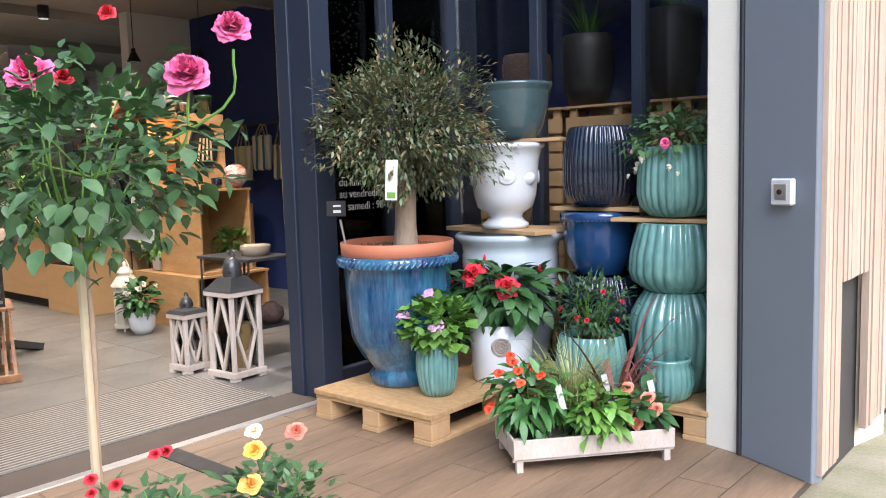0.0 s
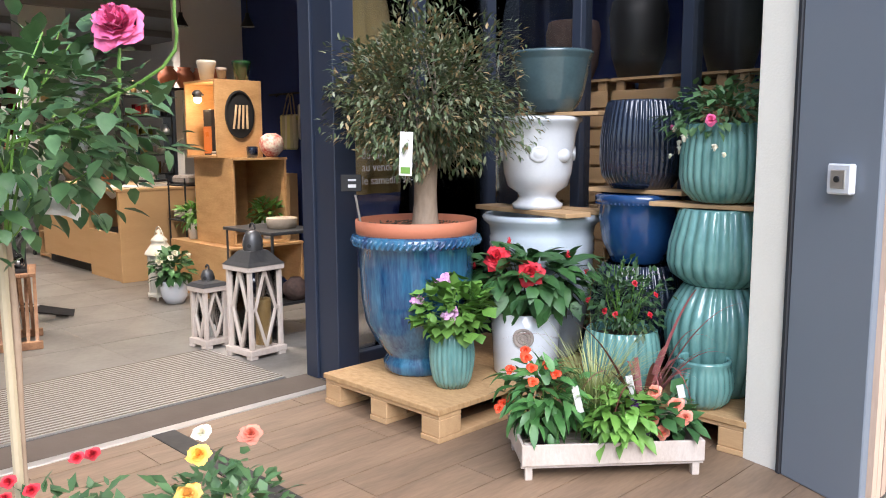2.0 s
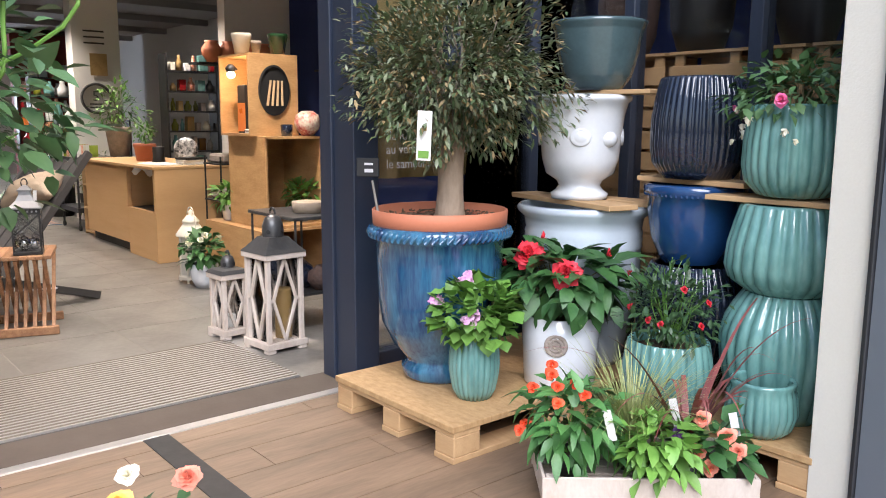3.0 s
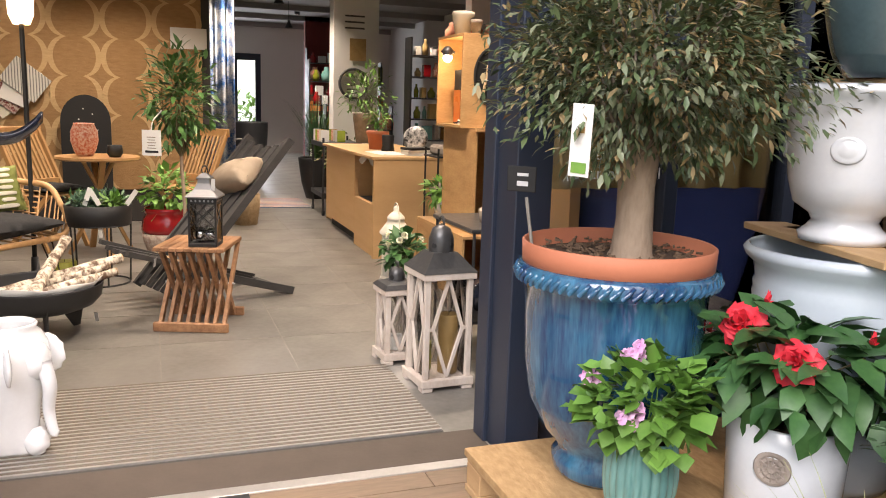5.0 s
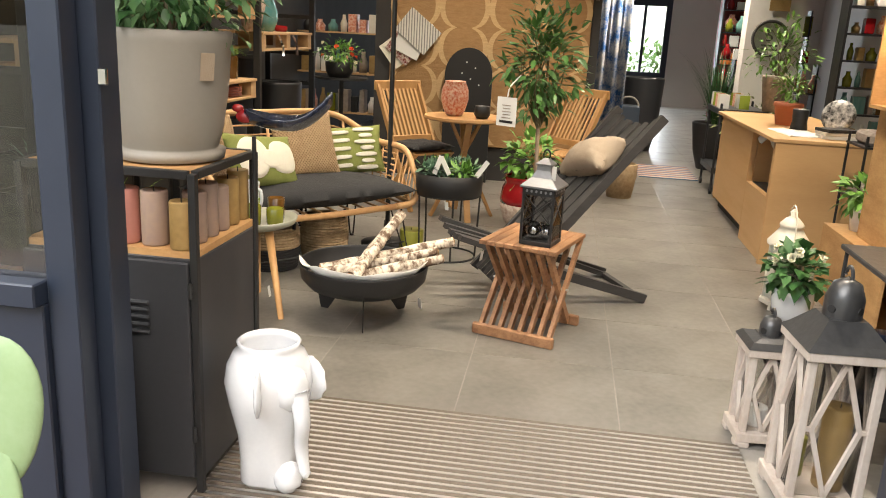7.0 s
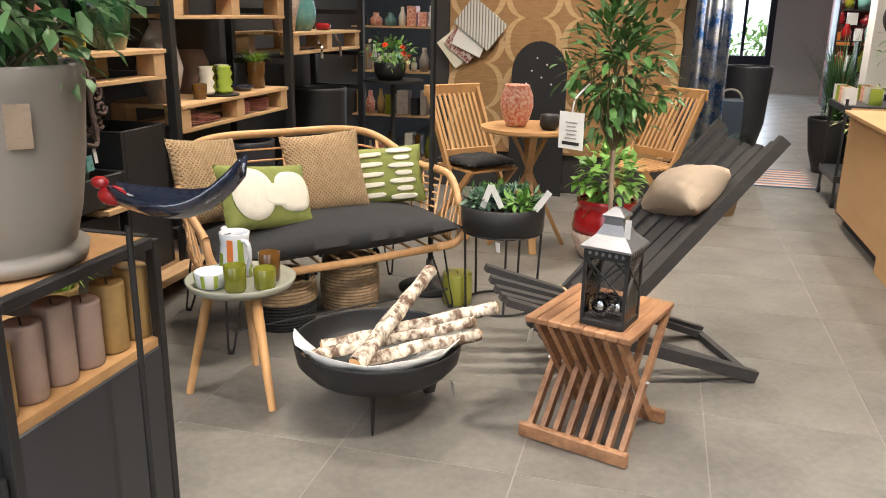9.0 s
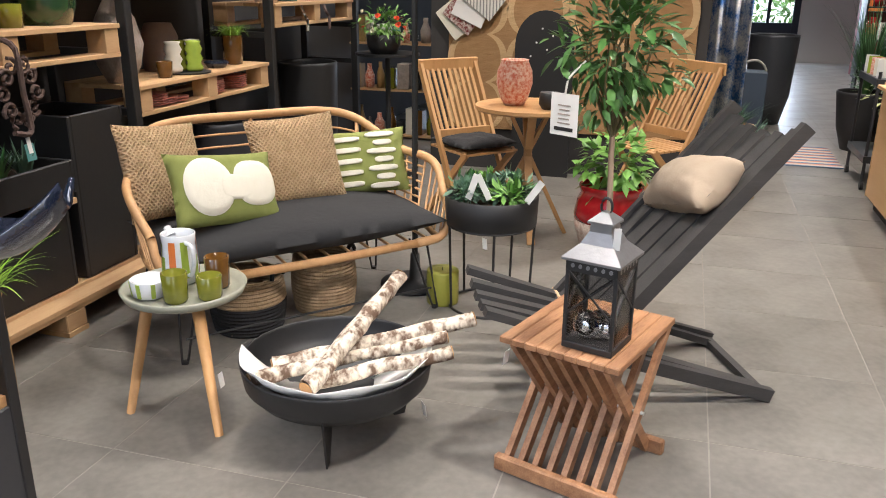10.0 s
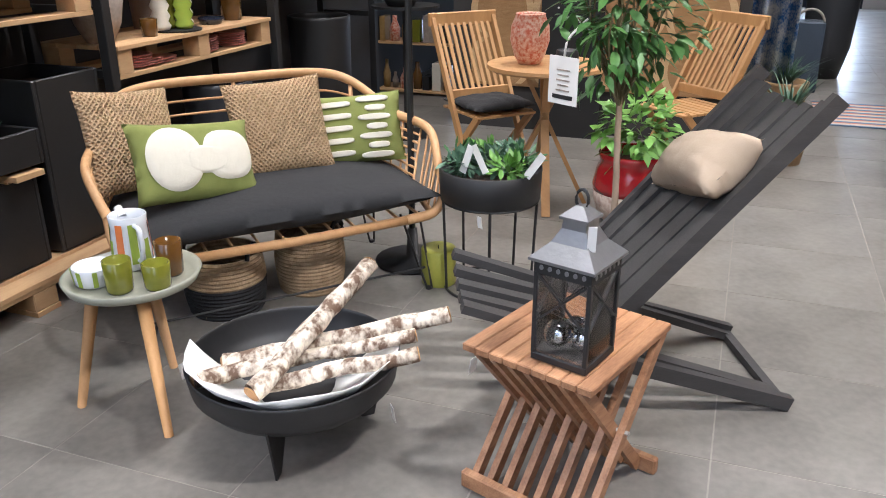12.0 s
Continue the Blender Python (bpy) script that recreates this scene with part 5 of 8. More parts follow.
open_box("plywood_plinth", "low plywood plinth with potted plants", -6.35, -5.40, 4.38, 5.05, 0.0, 0.428, ("x1",))
lampA = thing("clip_lamp", "small round wall lamp glowing warm in the box", "lamp", -5.80, 4.38, 1.56)
part("arm", tube([(0.0, 0.05, 0.02), (0.0, -0.02, 0.04), (0.03, -0.05, 0.02)], 0.008, 8), M_BLACK, lampA)
part("shade", lathe([(0.03, 0), (0.04, 0.03), (0.02, 0.055), (0, 0.06)], 20), M_LANTERNROOF, lampA, smooth=True)
bulb = bmesh.new()
bmesh.ops.create_uvsphere(bulb, u_segments=16, v_segments=10, radius=0.03)
bmesh.ops.translate(bulb, vec=(0.0, 0.0, -0.015), verts=bulb.verts)
part("bulb", bulb, glow("warm_bulb", (1.0, 0.75, 0.42), 12.0), lampA, "glowing warm bulb", True)
ld = bpy.data.lights.new("clip_lamp_light", "POINT")
ld.energy, ld.color, ld.shadow_soft_size = 2.2, (1.0, 0.66, 0.32), 0.03
new("clip_lamp_light", ld).location = (-5.80, 4.45, 1.52)
for i, (x, y) in enumerate(((-5.62, 4.52), (-5.78, 4.55))):
    bk = thing("gift_package", "small dark boxed goods in the plywood box", "box", x - 0.03, y - 0.04, 1.121)
    part("carton", span(-0.06, 0.06, -0.05, 0.05, 0, 0.03 + 0.32 * i, 0.003), M_BLACK if i else M_PAPER, bk)
    part("label_band", span(-0.061, 0.061, -0.052, -0.05, 0.012, 0.02 + 0.2 * i), M_ORANGE if i else M_BLACK, bk)
ball = thing("round_vase", "round cream vase painted with red flowers", "vase", -5.51, 4.84, 1.101)
part("body", lathe([(0, 0), (0.04, 0), (0.085, 0.05), (0.098, 0.10), (0.085, 0.155), (0.04, 0.185), (0, 0.187)], 32), material("cream_red_floral", (0.80, 0.70, 0.55), 0.4, second=(0.45, 0.06, 0.05), scale=16, amount=1.9, coat=0.3), ball, smooth=True)
tin = solid_at(lathe([(0, 0), (0.04, 0), (0.045, 0.08), (0.04, 0.085), (0, 0.02)], 20), "dark_cup", M_INDIGO, "dark glazed cup beside the round vase", "cup", -5.50, 4.66, 1.101, 0, True)
for i, (x, y, r, m) in enumerate(((-5.85, 4.60, 0.075, M_CREAMPAINT), (-5.70, 4.82, 0.075, M_BOTTLE), (-5.66, 4.62, 0.04, M_STONE))):
    pot("flower_pot", ("cream", "bottle green", "grey stone")[i] + " flower pot on top of the plywood box", x - 0.03, y - 0.09, 1.691, [(r * 0.65, 0), (r * 0.95, 0.13 if i < 2 else 0.07), (r, 0.135 if i < 2 else 0.07), (r, 0.155 if i < 2 else 0.09)], m)
for i, (x, y, s) in enumerate(((-6.18, 4.52, 0.075), (-6.22, 4.72, 0.06), (-5.62, 4.85, 0.05))):
    pp = pot("white_pot", "white pot with a green leafy plant on the plinth", x, y, 0.43 if i < 2 else 0.449, [(s * 0.75, 0), (s, 0.13), (s * 1.05, 0.14)], M_CERAMIC, soil=(s * 0.9, 0.12))
    pl = thing("house_plant", "green house plant with pale veined leaves", "plant", x, y, (0.43 if i < 2 else 0.449) + 0.12)
    part("foliage", bush(430 + i, (0, 0, 0.09), (0.13, 0.13, 0.11), 110, 0.085, 0.55, 0.2), L_FRESH if i != 1 else L_SUCC, pl)
wt = thing("wire_table", "thin dark metal side table", "side table", -4.42, 4.12, 0.0)
for sx in (-1, 1):
    for sy in (-1, 1):
        part("leg", tube([(sx * 0.26, sy * 0.17, 0), (sx * 0.26, sy * 0.17, 0.66)], 0.008, 6), M_LANTERNROOF, wt)
part("top", span(-0.28, 0.28, -0.19, 0.19, 0.66, 0.68, 0.004), M_LANTERNROOF, wt)
part("shelf", span(-0.26, 0.26, -0.17, 0.17, 0.22, 0.235, 0.002), M_LANTERNROOF, wt)
for i in range(4):
    solid_at(lathe([(0, 0), (0.05, 0), (0.085, 0.05), (0.08, 0.10), (0.04, 0.13), (0.035, 0.14), (0, 0.12)], 24), "round_jar", (M_INDIGO, M_RUST)[i % 2], "dark round jar on the metal side table", "jar", -4.62 + 0.13 * i, 4.10 + 0.06 * (i % 2), 0.236, 0, True, "dark jars")
basket = solid_at(lathe([(0, 0), (0.09, 0), (0.10, 0.06), (0.095, 0.065), (0, 0.02)], 28), "bread_tin", M_LINEN, "flat round cream tin on the metal side table", "tin", -4.35, 4.15, 0.681, 0, True)

# bags on the blue wall
rail = thing("coat_rail", "black rail of hooks on the blue wall", "hook rail", -6.3, 6.18, 1.72)
part("rail", tube([(-1.3, 0, 0), (1.3, 0, 0)], 0.010, 8), M_BLACK, rail)
for i in range(9):
    part("hook", tube([(-1.1 + i * 0.27, 0, 0), (-1.1 + i * 0.27, -0.05, -0.03)], 0.006, 6), M_BLACK, rail)


def stripe_mat(name, a, b, c, freq, axis=0):
    m = bpy.data.materials.new(name)
    m.use_nodes = True
    n, l = m.node_tree.nodes, m.node_tree.links
    tc, sep, mul, fr, ramp = n.new("ShaderNodeTexCoord"), n.new("ShaderNodeSeparateXYZ"), n.new("ShaderNodeMath"), n.new("ShaderNodeMath"), n.new("ShaderNodeValToRGB")
    l.new(tc.outputs["Object"], sep.inputs[0]), l.new(sep.outputs[axis], mul.inputs[0])
    mul.operation, mul.inputs[1].default_value, fr.operation = "MULTIPLY", freq, "FRACT"
    l.new(mul.outputs[0], fr.inputs[0]), l.new(fr.outputs[0], ramp.inputs[0])
    ramp.color_ramp.interpolation = "CONSTANT"
    e = ramp.color_ramp.elements
    e[0].color, e[1].position, e[1].color = rgb(a), 0.4, rgb(b)
    k = e.new(0.75)
    k.color = rgb(c)
    l.new(ramp.outputs[0], n["Principled BSDF"].inputs["Base Color"])
    n["Principled BSDF"].inputs["Roughness"].default_value = 0.9
    return m


BAGS = [stripe_mat("bag_stripe", (0.62, 0.58, 0.5), (0.10, 0.16, 0.12), (0.3, 0.12, 0.08), 11), stripe_mat("bag_stripe", (0.7, 0.68, 0.6), (0.06, 0.14, 0.22), (0.5, 0.5, 0.42), 9), stripe_mat("bag_stripe", (0.62, 0.62, 0.28), (0.45, 0.46, 0.3), (0.66, 0.64, 0.5), 7), M_LINEN]
for i in range(7):
    bx = -5.2 - 0.32 * i
    bag = thing("tote_bag", "striped woven tote bag hanging on the blue wall", "bag", bx, 6.10, 1.15 + 0.1 * (i % 2), group="bags on the rail")
    bm = box(0, 0, 0.17, 0.30, 0.07, 0.36, 0.02)
    for v in bm.verts:
        v.co.x *= 1 - 0.25 * (1 - v.co.z / 0.36)
        v.co.y += 0.02 * noise.noise(v.co * 8)
    part("body", bm, BAGS[i % 4], bag)
    for sy in (-0.02, 0.02):
        part("strap", tube(smooth_line([(-0.08, sy, 0.34), (0, sy + 0.02, 0.56 - 0.1 * (i % 2)), (0.08, sy, 0.34)], 5), 0.008, 6), M_LINEN, bag)

# behind the side window: slatted crate wall with dark planters
for bx in range(3):
    cr = thing("slatted_crate_stack", "stack of pale slatted wooden crates in the window", "crate", -3.0 + 0.72 * bx, 5.36, 0.0, group="crates behind the window")
    cr.scale = (1, 1, 0.86)
    for k in range(14):
        part("slat", box(0, -0.14, 0.06 + k * 0.125, 0.69, 0.014, 0.105, 0.002), M_PINE, cr)
    for sx in (-0.3, 0, 0.3):
        part("upright", box(sx, -0.12, 0.9, 0.05, 0.02, 1.8, 0.002), M_PINE, cr)
    part("back", box(0, 0.14, 0.9, 0.69, 0.012, 1.8), M_PINE, cr)
    part("lid", box(0, 0, 1.81, 0.69, 0.30, 0.016), M_PINE, cr)
for i, (x, h, m) in enumerate(((-1.45, 0.62, M_RUST), (-2.0, 0.5, M_BLACK), (-2.55, 0.42, M_BLACK), (-3.0, 0.35, M_RUST))):
    dp = pot("tall_planter", "tall dark planter standing on the crates", x, 5.36, 1.567, [(0.11, 0), (0.15, h * 0.3), (0.165, h * 0.8), (0.15, h)], m, soil=(0.13, h - 0.05))
    if i in (1, 2):
        pw = thing("palm_plant", "spiky dark palm in the window", "plant", x, 5.36, 1.567 + h)
        part("foliage", blades(440 + i, (0, 0, -0.04), 60, 0.42, 0.014, 0.8, 1.1, 6), L_DEEP, pw)
drape = thing("curtain", "pale yellow curtain inside the shop window", "curtain", -3.85, 4.75, 0.9)
cbm = bmesh.new()
prev = None
for i in range(41):
    y = -0.75 + 1.5 * i / 40
    x = 0.03 * math.sin(i * 1.3)
    cur = [cbm.verts.new((x, y, 0)), cbm.verts.new((x, y, 2.0))]
    if prev:
        cbm.faces.new((prev[0], cur[0], cur[1], prev[1]))
    prev = cur
cob = part("cloth", cbm, material("yellow_cloth", (0.60, 0.46, 0.20), 0.9), drape, smooth=True)
cob.modifiers.new("thick", "SOLIDIFY").thickness = 0.004

# ---- counter and the aisle beyond ----
cn = thing("shop_counter", "light plywood shop counter with cut-out shelf", "counter", 0.05, -0.08, 0)
cn.scale = (1, 1, 0.95)
part("front_panel", span(-8.93, -7.72, 4.30, 4.34, 0.10, 0.84, 0.002), M_COUNTER, cn)
part("front_panel", span(-7.72, -7.02, 4.30, 4.34, 0.0, 0.45, 0.002), M_COUNTER, cn)
part("cutout_floor", span(-7.72, -7.02, 4.34, 4.80, 0.43, 0.45), M_DARKWALL, cn)
part("cutout_back", span(-7.72, -7.02, 4.80, 4.82, 0.43, 0.84), M_COUNTER, cn)
part("cutout_side", span(-7.74, -7.72, 4.342, 4.82, 0.43, 0.84), M_COUNTER, cn)
part("end_panel", span(-7.02, -6.98, 4.28, 5.00, 0.0, 0.84, 0.002), M_COUNTER, cn)
part("top", span(-8.95, -6.97, 4.26, 5.02, 0.84, 0.865, 0.003), M_COUNTER, cn)
part("kick_board", span(-8.93, -7.03, 4.36, 4.38, 0.0, 0.10), M_DARKWALL, cn, "dark recessed plinth")
solid("wall_counter_back", span(-9.0, -7.0, 6.0, 6.1, 0, 0.9), M_COUNTER, "light plywood counter along the wall", "counter")
cloth = thing("cloth", "white cloth draped over the counter edge", "cloth", -7.35, 4.42, 0.823, 5)
cm = bmesh.new()
gridv = [[cm.verts.new((0.45 * (u / 10 - 0.5), -0.16 + 0.05 * v, 0.004 + 0.01 * noise.noise(Vector((u * .5, v * .5, 0))))) if v else cm.verts.new((0.45 * (u / 10 - 0.5), -0.172, -0.07 - 0.03 * math.sin(u))) for v in range(7)] for u in range(11)]
for u in range(10):
    for v in range(6):
        cm.faces.new((gridv[u][v], gridv[u + 1][v], gridv[u + 1][v + 1], gridv[u][v + 1]))
cl = part("cloth_sheet", cm, M_PAPER, cloth, smooth=True)
cl.modifiers.new("thick", "SOLIDIFY").thickness = 0.005
tp = pot("terracotta_pot", "terracotta pot with a green plant on the counter", -7.95, 4.50, 0.823, [(0.075, 0), (0.095, 0.13), (0.105, 0.135), (0.105, 0.16)], M_TERRA, soil=(0.09, 0.14))
tpp = thing("herb_plant", "small green herb on the counter", "plant", -7.95, 4.5, 1.0)
part("foliage", bush(451, (0, 0, 0.10), (0.11, 0.11, 0.10), 160, 0.05), L_FRESH, tpp)
solid_at(lathe([(0, 0), (0.06, 0), (0.05, 0.06), (0.055, 0.14), (0.05, 0.145), (0, 0.02)], 24), "black_vase", M_BLACK, "black ceramic vase on the counter", "vase", -7.60, 4.50, 0.823, 0, True)
pt = thing("patterned_plate", "black and white patterned plate on a stand", "plate", -7.5, 4.72, 0.823, 60)
pm = lathe([(0, 0.012), (0.07, 0.012), (0.11, 0.0), (0.112, 0.004), (0.07, 0.018), (0, 0.018)], 32)
bmesh.ops.transform(pm, matrix=pose(0, 0, 0.12, 75, 0, 0), verts=pm.verts)
part("plate", pm, material("black_white_pattern", (0.75, 0.73, 0.7), 0.3, second=(0.02, 0.02, 0.02), scale=22, amount=2.2), pt, smooth=True)
part("stand", box(0, 0.02, 0.02, 0.10, 0.06, 0.04, 0.004), M_BLACK, pt)
for i in range(3):
    solid_at(box(0, 0, 0.010, 0.16, 0.22, 0.020, 0.002), "book", (M_PAPER, M_CREAMPAINT, M_BLACK)[i], "stacked book on the counter", "book", -7.15, 4.62, 0.823 + 0.022 * i, 8 * i)
basketw = thing("wire_rack", "black wire rack with folded grey cloths", "rack", -6.55, 4.75, 0.0)
for sx in (-1, 1):
    for sy in (-1, 1):
        part("upright", tube([(sx * 0.15, sy * 0.2, 0), (sx * 0.15, sy * 0.2, 0.92)], 0.008, 6), M_BLACK, basketw)
for z in (0.25, 0.55, 0.85):
    part("shelf", span(-0.16, 0.16, -0.21, 0.21, z, z + 0.012), M_BLACK, basketw)
    part("folded_cloth", span(-0.13, 0.13, -0.18, 0.18, z + 0.012, z + 0.09, 0.02), M_STONE, basketw)
sh = thing("crate_shelf", "narrow upright shelf made of pale crate wood", "shelf", -9.12, 4.42, 0.0)
part("side", span(-0.16, -0.14, -0.12, 0.30, 0, 0.80), M_PINE, sh)
part("side", span(0.14, 0.16, -0.12, 0.30, 0, 0.80), M_PINE, sh)
for k in range(4):
    part("shelf_board", span(-0.14, 0.14, -0.12, 0.30, 0.02 + 0.25 * k, 0.04 + 0.25 * k), M_PINE, sh)
tr = thing("metal_trolley", "grey metal trolley with seed packets", "trolley", -9.75, 4.50, 0.0)
for sx in (-1, 1):
    for sy in (-1, 1):
        part("leg", tube([(sx * 0.3, sy * 0.2, 0.05), (sx * 0.3, sy * 0.2, 0.85)], 0.012, 6), M_STEEL, tr)
        part("caster", tube([(sx * 0.3, sy * 0.2 - 0.012, 0.03), (sx * 0.3, sy * 0.2 + 0.012, 0.03)], 0.03, 12), M_BLACK, tr)
for z in (0.2, 0.75):
    part("tray", span(-0.32, 0.32, -0.22, 0.22, z, z + 0.05), M_STEEL, tr)
for i in range(10):
    sp = box(0, 0, 0.06, 0.09, 0.006, 0.13)
    ob = solid_at(sp, "seed_packet", (M_PAPER, M_LIME, M_CORAL, M_CREAMPAINT)[i % 4], "paper seed packet leaning in the trolley", "seed packet", -10.0 + 0.11 * (i % 5), 4.34 + 0.18 * (i // 5), 0.801, 90, group="seed packets")
papy = pot("black_planter", "tall black planter with papyrus grass", -11.1, 4.55, 0.0, [(0.14, 0), (0.2, 0.2), (0.24, 0.5), (0.24, 0.52)], M_BLACK, soil=(0.2, 0.48))
pg = thing("papyrus", "papyrus with fine arching green stems", "plant", -11.1, 4.55, 0.48)
part("foliage", blades(461, (0, 0, 0), 200, 1.15, 0.012, 0.42, 1.1, 7, sag=0.9), L_DEEP, pg)
for i in range(5):
    x, y = -9.4 - 0.55 * i, 4.75 + 0.12 * (i % 2)
    fl = pot("flower_pot", "small pot of mixed flowering plants by the aisle", x, y, 0.0 if i else 0.806, [(0.10, 0), (0.14, 0.3), (0.145, 0.32)], (M_STONE, M_TERRA, M_BLACK)[i % 3], soil=(0.12, 0.28))
    fo = thing("house_plant", "leafy plant beside the aisle", "plant", x, y, (0.0 if i else 0.806) + 0.28)
    part("foliage", bush(470 + i, (0, 0, 0.25), (0.30, 0.28, 0.30), 300, 0.07, 0.4, 0.2, uneven=0.5), (L_FRESH, L_DEEP, L_GRASS)[i % 3], fo)
    part("branching", stems(480 + i, (0, 0, 0), (0, 0, 0.25), (0.28, 0.26, 0.28), 16, 0.004), M_TWIG, fo)

# signs, racks and shelves at the back
sg = thing("round_sign", "round dark ring sign with a figure five on the white column", "sign", -10.49, 4.87, 1.46, 90)
rgm = ring(0.17, 0.016, 0, 40)
bmesh.ops.transform(rgm, matrix=pose(0, 0, 0, 90, 0, 0), verts=rgm.verts)
part("ring", rgm, M_DARKWALL, sg)
writing("figure", "5", 0.17, M_DARKWALL, sg, pose(-0.05, -0.004, -0.03, 90, 0, 0))
for k in range(2):
    part("bar", box(0, -0.004, -0.07 - 0.04 * k, 0.16, 0.004, 0.018), M_DARKWALL, sg)
solid_at(box(0, 0, 0, 0.004, 0.20, 0.26), "notice", M_OCHRE, "yellow paper notice on the white column", "notice", -10.49, 4.92, 1.86)
for k in range(3):
    solid_at(box(0, 0, 0, 0.003, 0.24, 0.02), "printed_line", M_DARKWALL, "dark printed line on the white column", "lettering", -10.495, 4.88, 2.25 - 0.07 * k)


def rack(name, label, x, y, w, h, rz, n_shelf, seed, mats, z=0.0, depth=0.2, item=(0.05, 0.12), frame_mat=None, tall=0.2):
    t = thing(name, label, "rack", x, y, z, rz)
    rg = random.Random(seed)
    fm = frame_mat or M_BLACK
    for s in (-1, 1):
        part("side", box(s * w / 2, 0, h / 2, 0.02, depth, h), fm, t)
    for k in range(n_shelf):
        zz = 0.03 + k * h / n_shelf
        part("shelf", box(0, 0, zz, w, depth, 0.015), fm, t)
        xx = -w / 2 + 0.05
        while xx < w / 2 - 0.04:
            ww, hh = rg.uniform(*item), rg.uniform(0.4, 0.85) * min(tall, h / n_shelf)
            m = rg.choice(mats)
            if rg.random() < 0.5:
                ob = solid_at(lathe([(0, 0), (ww * 0.4, 0), (ww * 0.45, hh * 0.5), (ww * 0.2, hh * 0.8), (ww * 0.2, hh), (0, hh)], 12), "bottle", m, "small bottle on a display rack", "bottle", 0, 0, 0, 0, True, "goods on the racks")
            else:
                ob = solid_at(box(0, 0, hh / 2, ww * 0.85, depth * 0.4, hh, 0.004), "gift_package", m, "small packaged goods on a display rack", "package", 0, 0, 0, 0, False, "goods on the racks")
            ob.matrix_world = t.matrix_basis @ pose(xx + ww / 2, -depth * 0.15, zz + 0.009)
            xx += ww + 0.012
    return t


GOODS = [M_PAPER, M_CREAMPAINT, M_OCHRE, M_REDGLAZE, M_BLACK, M_OLIVEGLASS, M_AMBER, M_CORAL, M_STONE, M_TEAL]
rack("bottle_rack", "black rack of small bottles and packets", -8.75, 5.30, 0.55, 1.9, 90, 9, 1, GOODS)
rack("bottle_rack", "black rack of small bottles and packets", -8.75, 5.92, 0.55, 1.9, 90, 9, 2, GOODS)
rack("gift_shelf", "shelf of red houses and gifts on the red wall", -17.75, 6.1, 1.0, 2.3, 90, 7, 3, [M_REDGLAZE, M_ORANGE, M_PAPER, M_CORAL, M_TERRA, M_PAPER], item=(0.1, 0.25), tall=0.3)
rack("gift_shelf", "shelf of jars and gifts in the aisle", -14.2, 5.6, 1.2, 1.9, 90, 5, 4, GOODS, item=(0.08, 0.2), tall=0.35)
rack("gift_shelf", "shelf of jars and gifts in the aisle", -12.6, 5.45, 1.0, 1.2, 90, 3, 5, GOODS, item=(0.08, 0.2), tall=0.35)
pipe = thing("amphora_rack", "row of terracotta pots on a high shelf", "shelf", -8.25, 5.55, 1.78, 90)
part("shelf_board", box(0, 0, 0, 0.8, 0.25, 0.02), M_BLACK, pipe)
for i in range(4):
    solid_at(lathe([(0, 0), (0.05, 0), (0.10, 0.08), (0.10, 0.14), (0.06, 0.19), (0.07, 0.21), (0, 0.18)], 20), "terracotta_jar", M_TERRA, "small terracotta jar on a high shelf", "jar", -8.10, 5.28 + 0.19 * i, 1.791, 0, True, "terracotta jars")
for i, (x, y) in enumerate(((-7.6, 5.2), (-7.2, 5.7), (-12.0, 4.2), (-15.6, 4.9), (-13.5, 5.6))):
    pd = thing("pendant_lamp", "small black cone pendant lamp", "lamp", x, y, 2.35 if i < 2 else 2.5, group="pendant lamps")
    part("cord", tube([(0, 0, 0.12), (0, 0, 0.62 if i < 2 else 0.46)], 0.005, 5), M_BLACK, pd)
    part("shade", lathe([(0.07, 0), (0.02, 0.10), (0.02, 0.13), (0, 0.13)], 20), M_BLACK, pd, smooth=True)
    part("bulb", lathe([(0, 0.01), (0.03, 0.02), (0, 0.06)], 12), glow("lamp_glow", (1.0, 0.85, 0.62), 8.0), pd)
for sx, sy, power in SPOTS:
    sl = thing("ceiling_spot", "round white ceiling spotlight", "ceiling lamp", sx, sy, 2.80, group="ceiling spots")
    part("housing", lathe([(0.05, 0.02), (0.055, 0.02), (0.055, 0.15), (0, 0.15)], 20), M_BLACK, sl, smooth=True)
    part("lens", lathe([(0, 0.06), (0.048, 0.06)], 20), glow("spot_lens", (1.0, 0.9, 0.75), 15.0), sl)
cur2 = thing("printed_fabric", "floor-length blue and yellow floral printed fabric", "fabric", -10.6, 3.20, 0.06)
cbm = bmesh.new()
prev = None
for i in range(31):
    y, x = -0.28 + 0.56 * i / 30, 0.05 * math.sin(i * 0.9)
    cur = [cbm.verts.new((x, y, 0.04 * math.sin(i * 0.4))), cbm.verts.new((x, y, 2.4))]
    if prev:
        cbm.faces.new((prev[0], cur[0], cur[1], prev[1]))
    prev = cur
cob = part("cloth", cbm, material("floral_print", (0.62, 0.62, 0.60), 0.9, second=(0.03, 0.12, 0.35), scale=7, amount=2.4), cur2, smooth=True)
cob.modifiers.new("thick", "SOLIDIFY").thickness = 0.004
part("rod", tube([(0, -0.32, 2.4), (0, 0.32, 2.4)], 0.012, 8), M_BLACK, cur2)
bt = thing("blue_tin_can", "tall blue-grey metal bin with loop handle", "bin", -11.6, 3.62, 0.0)
part("body", span(-0.13, 0.13, -0.13, 0.13, 0, 0.62, 0.01), material("blue_grey_metal", (0.05, 0.07, 0.10), 0.5), bt)
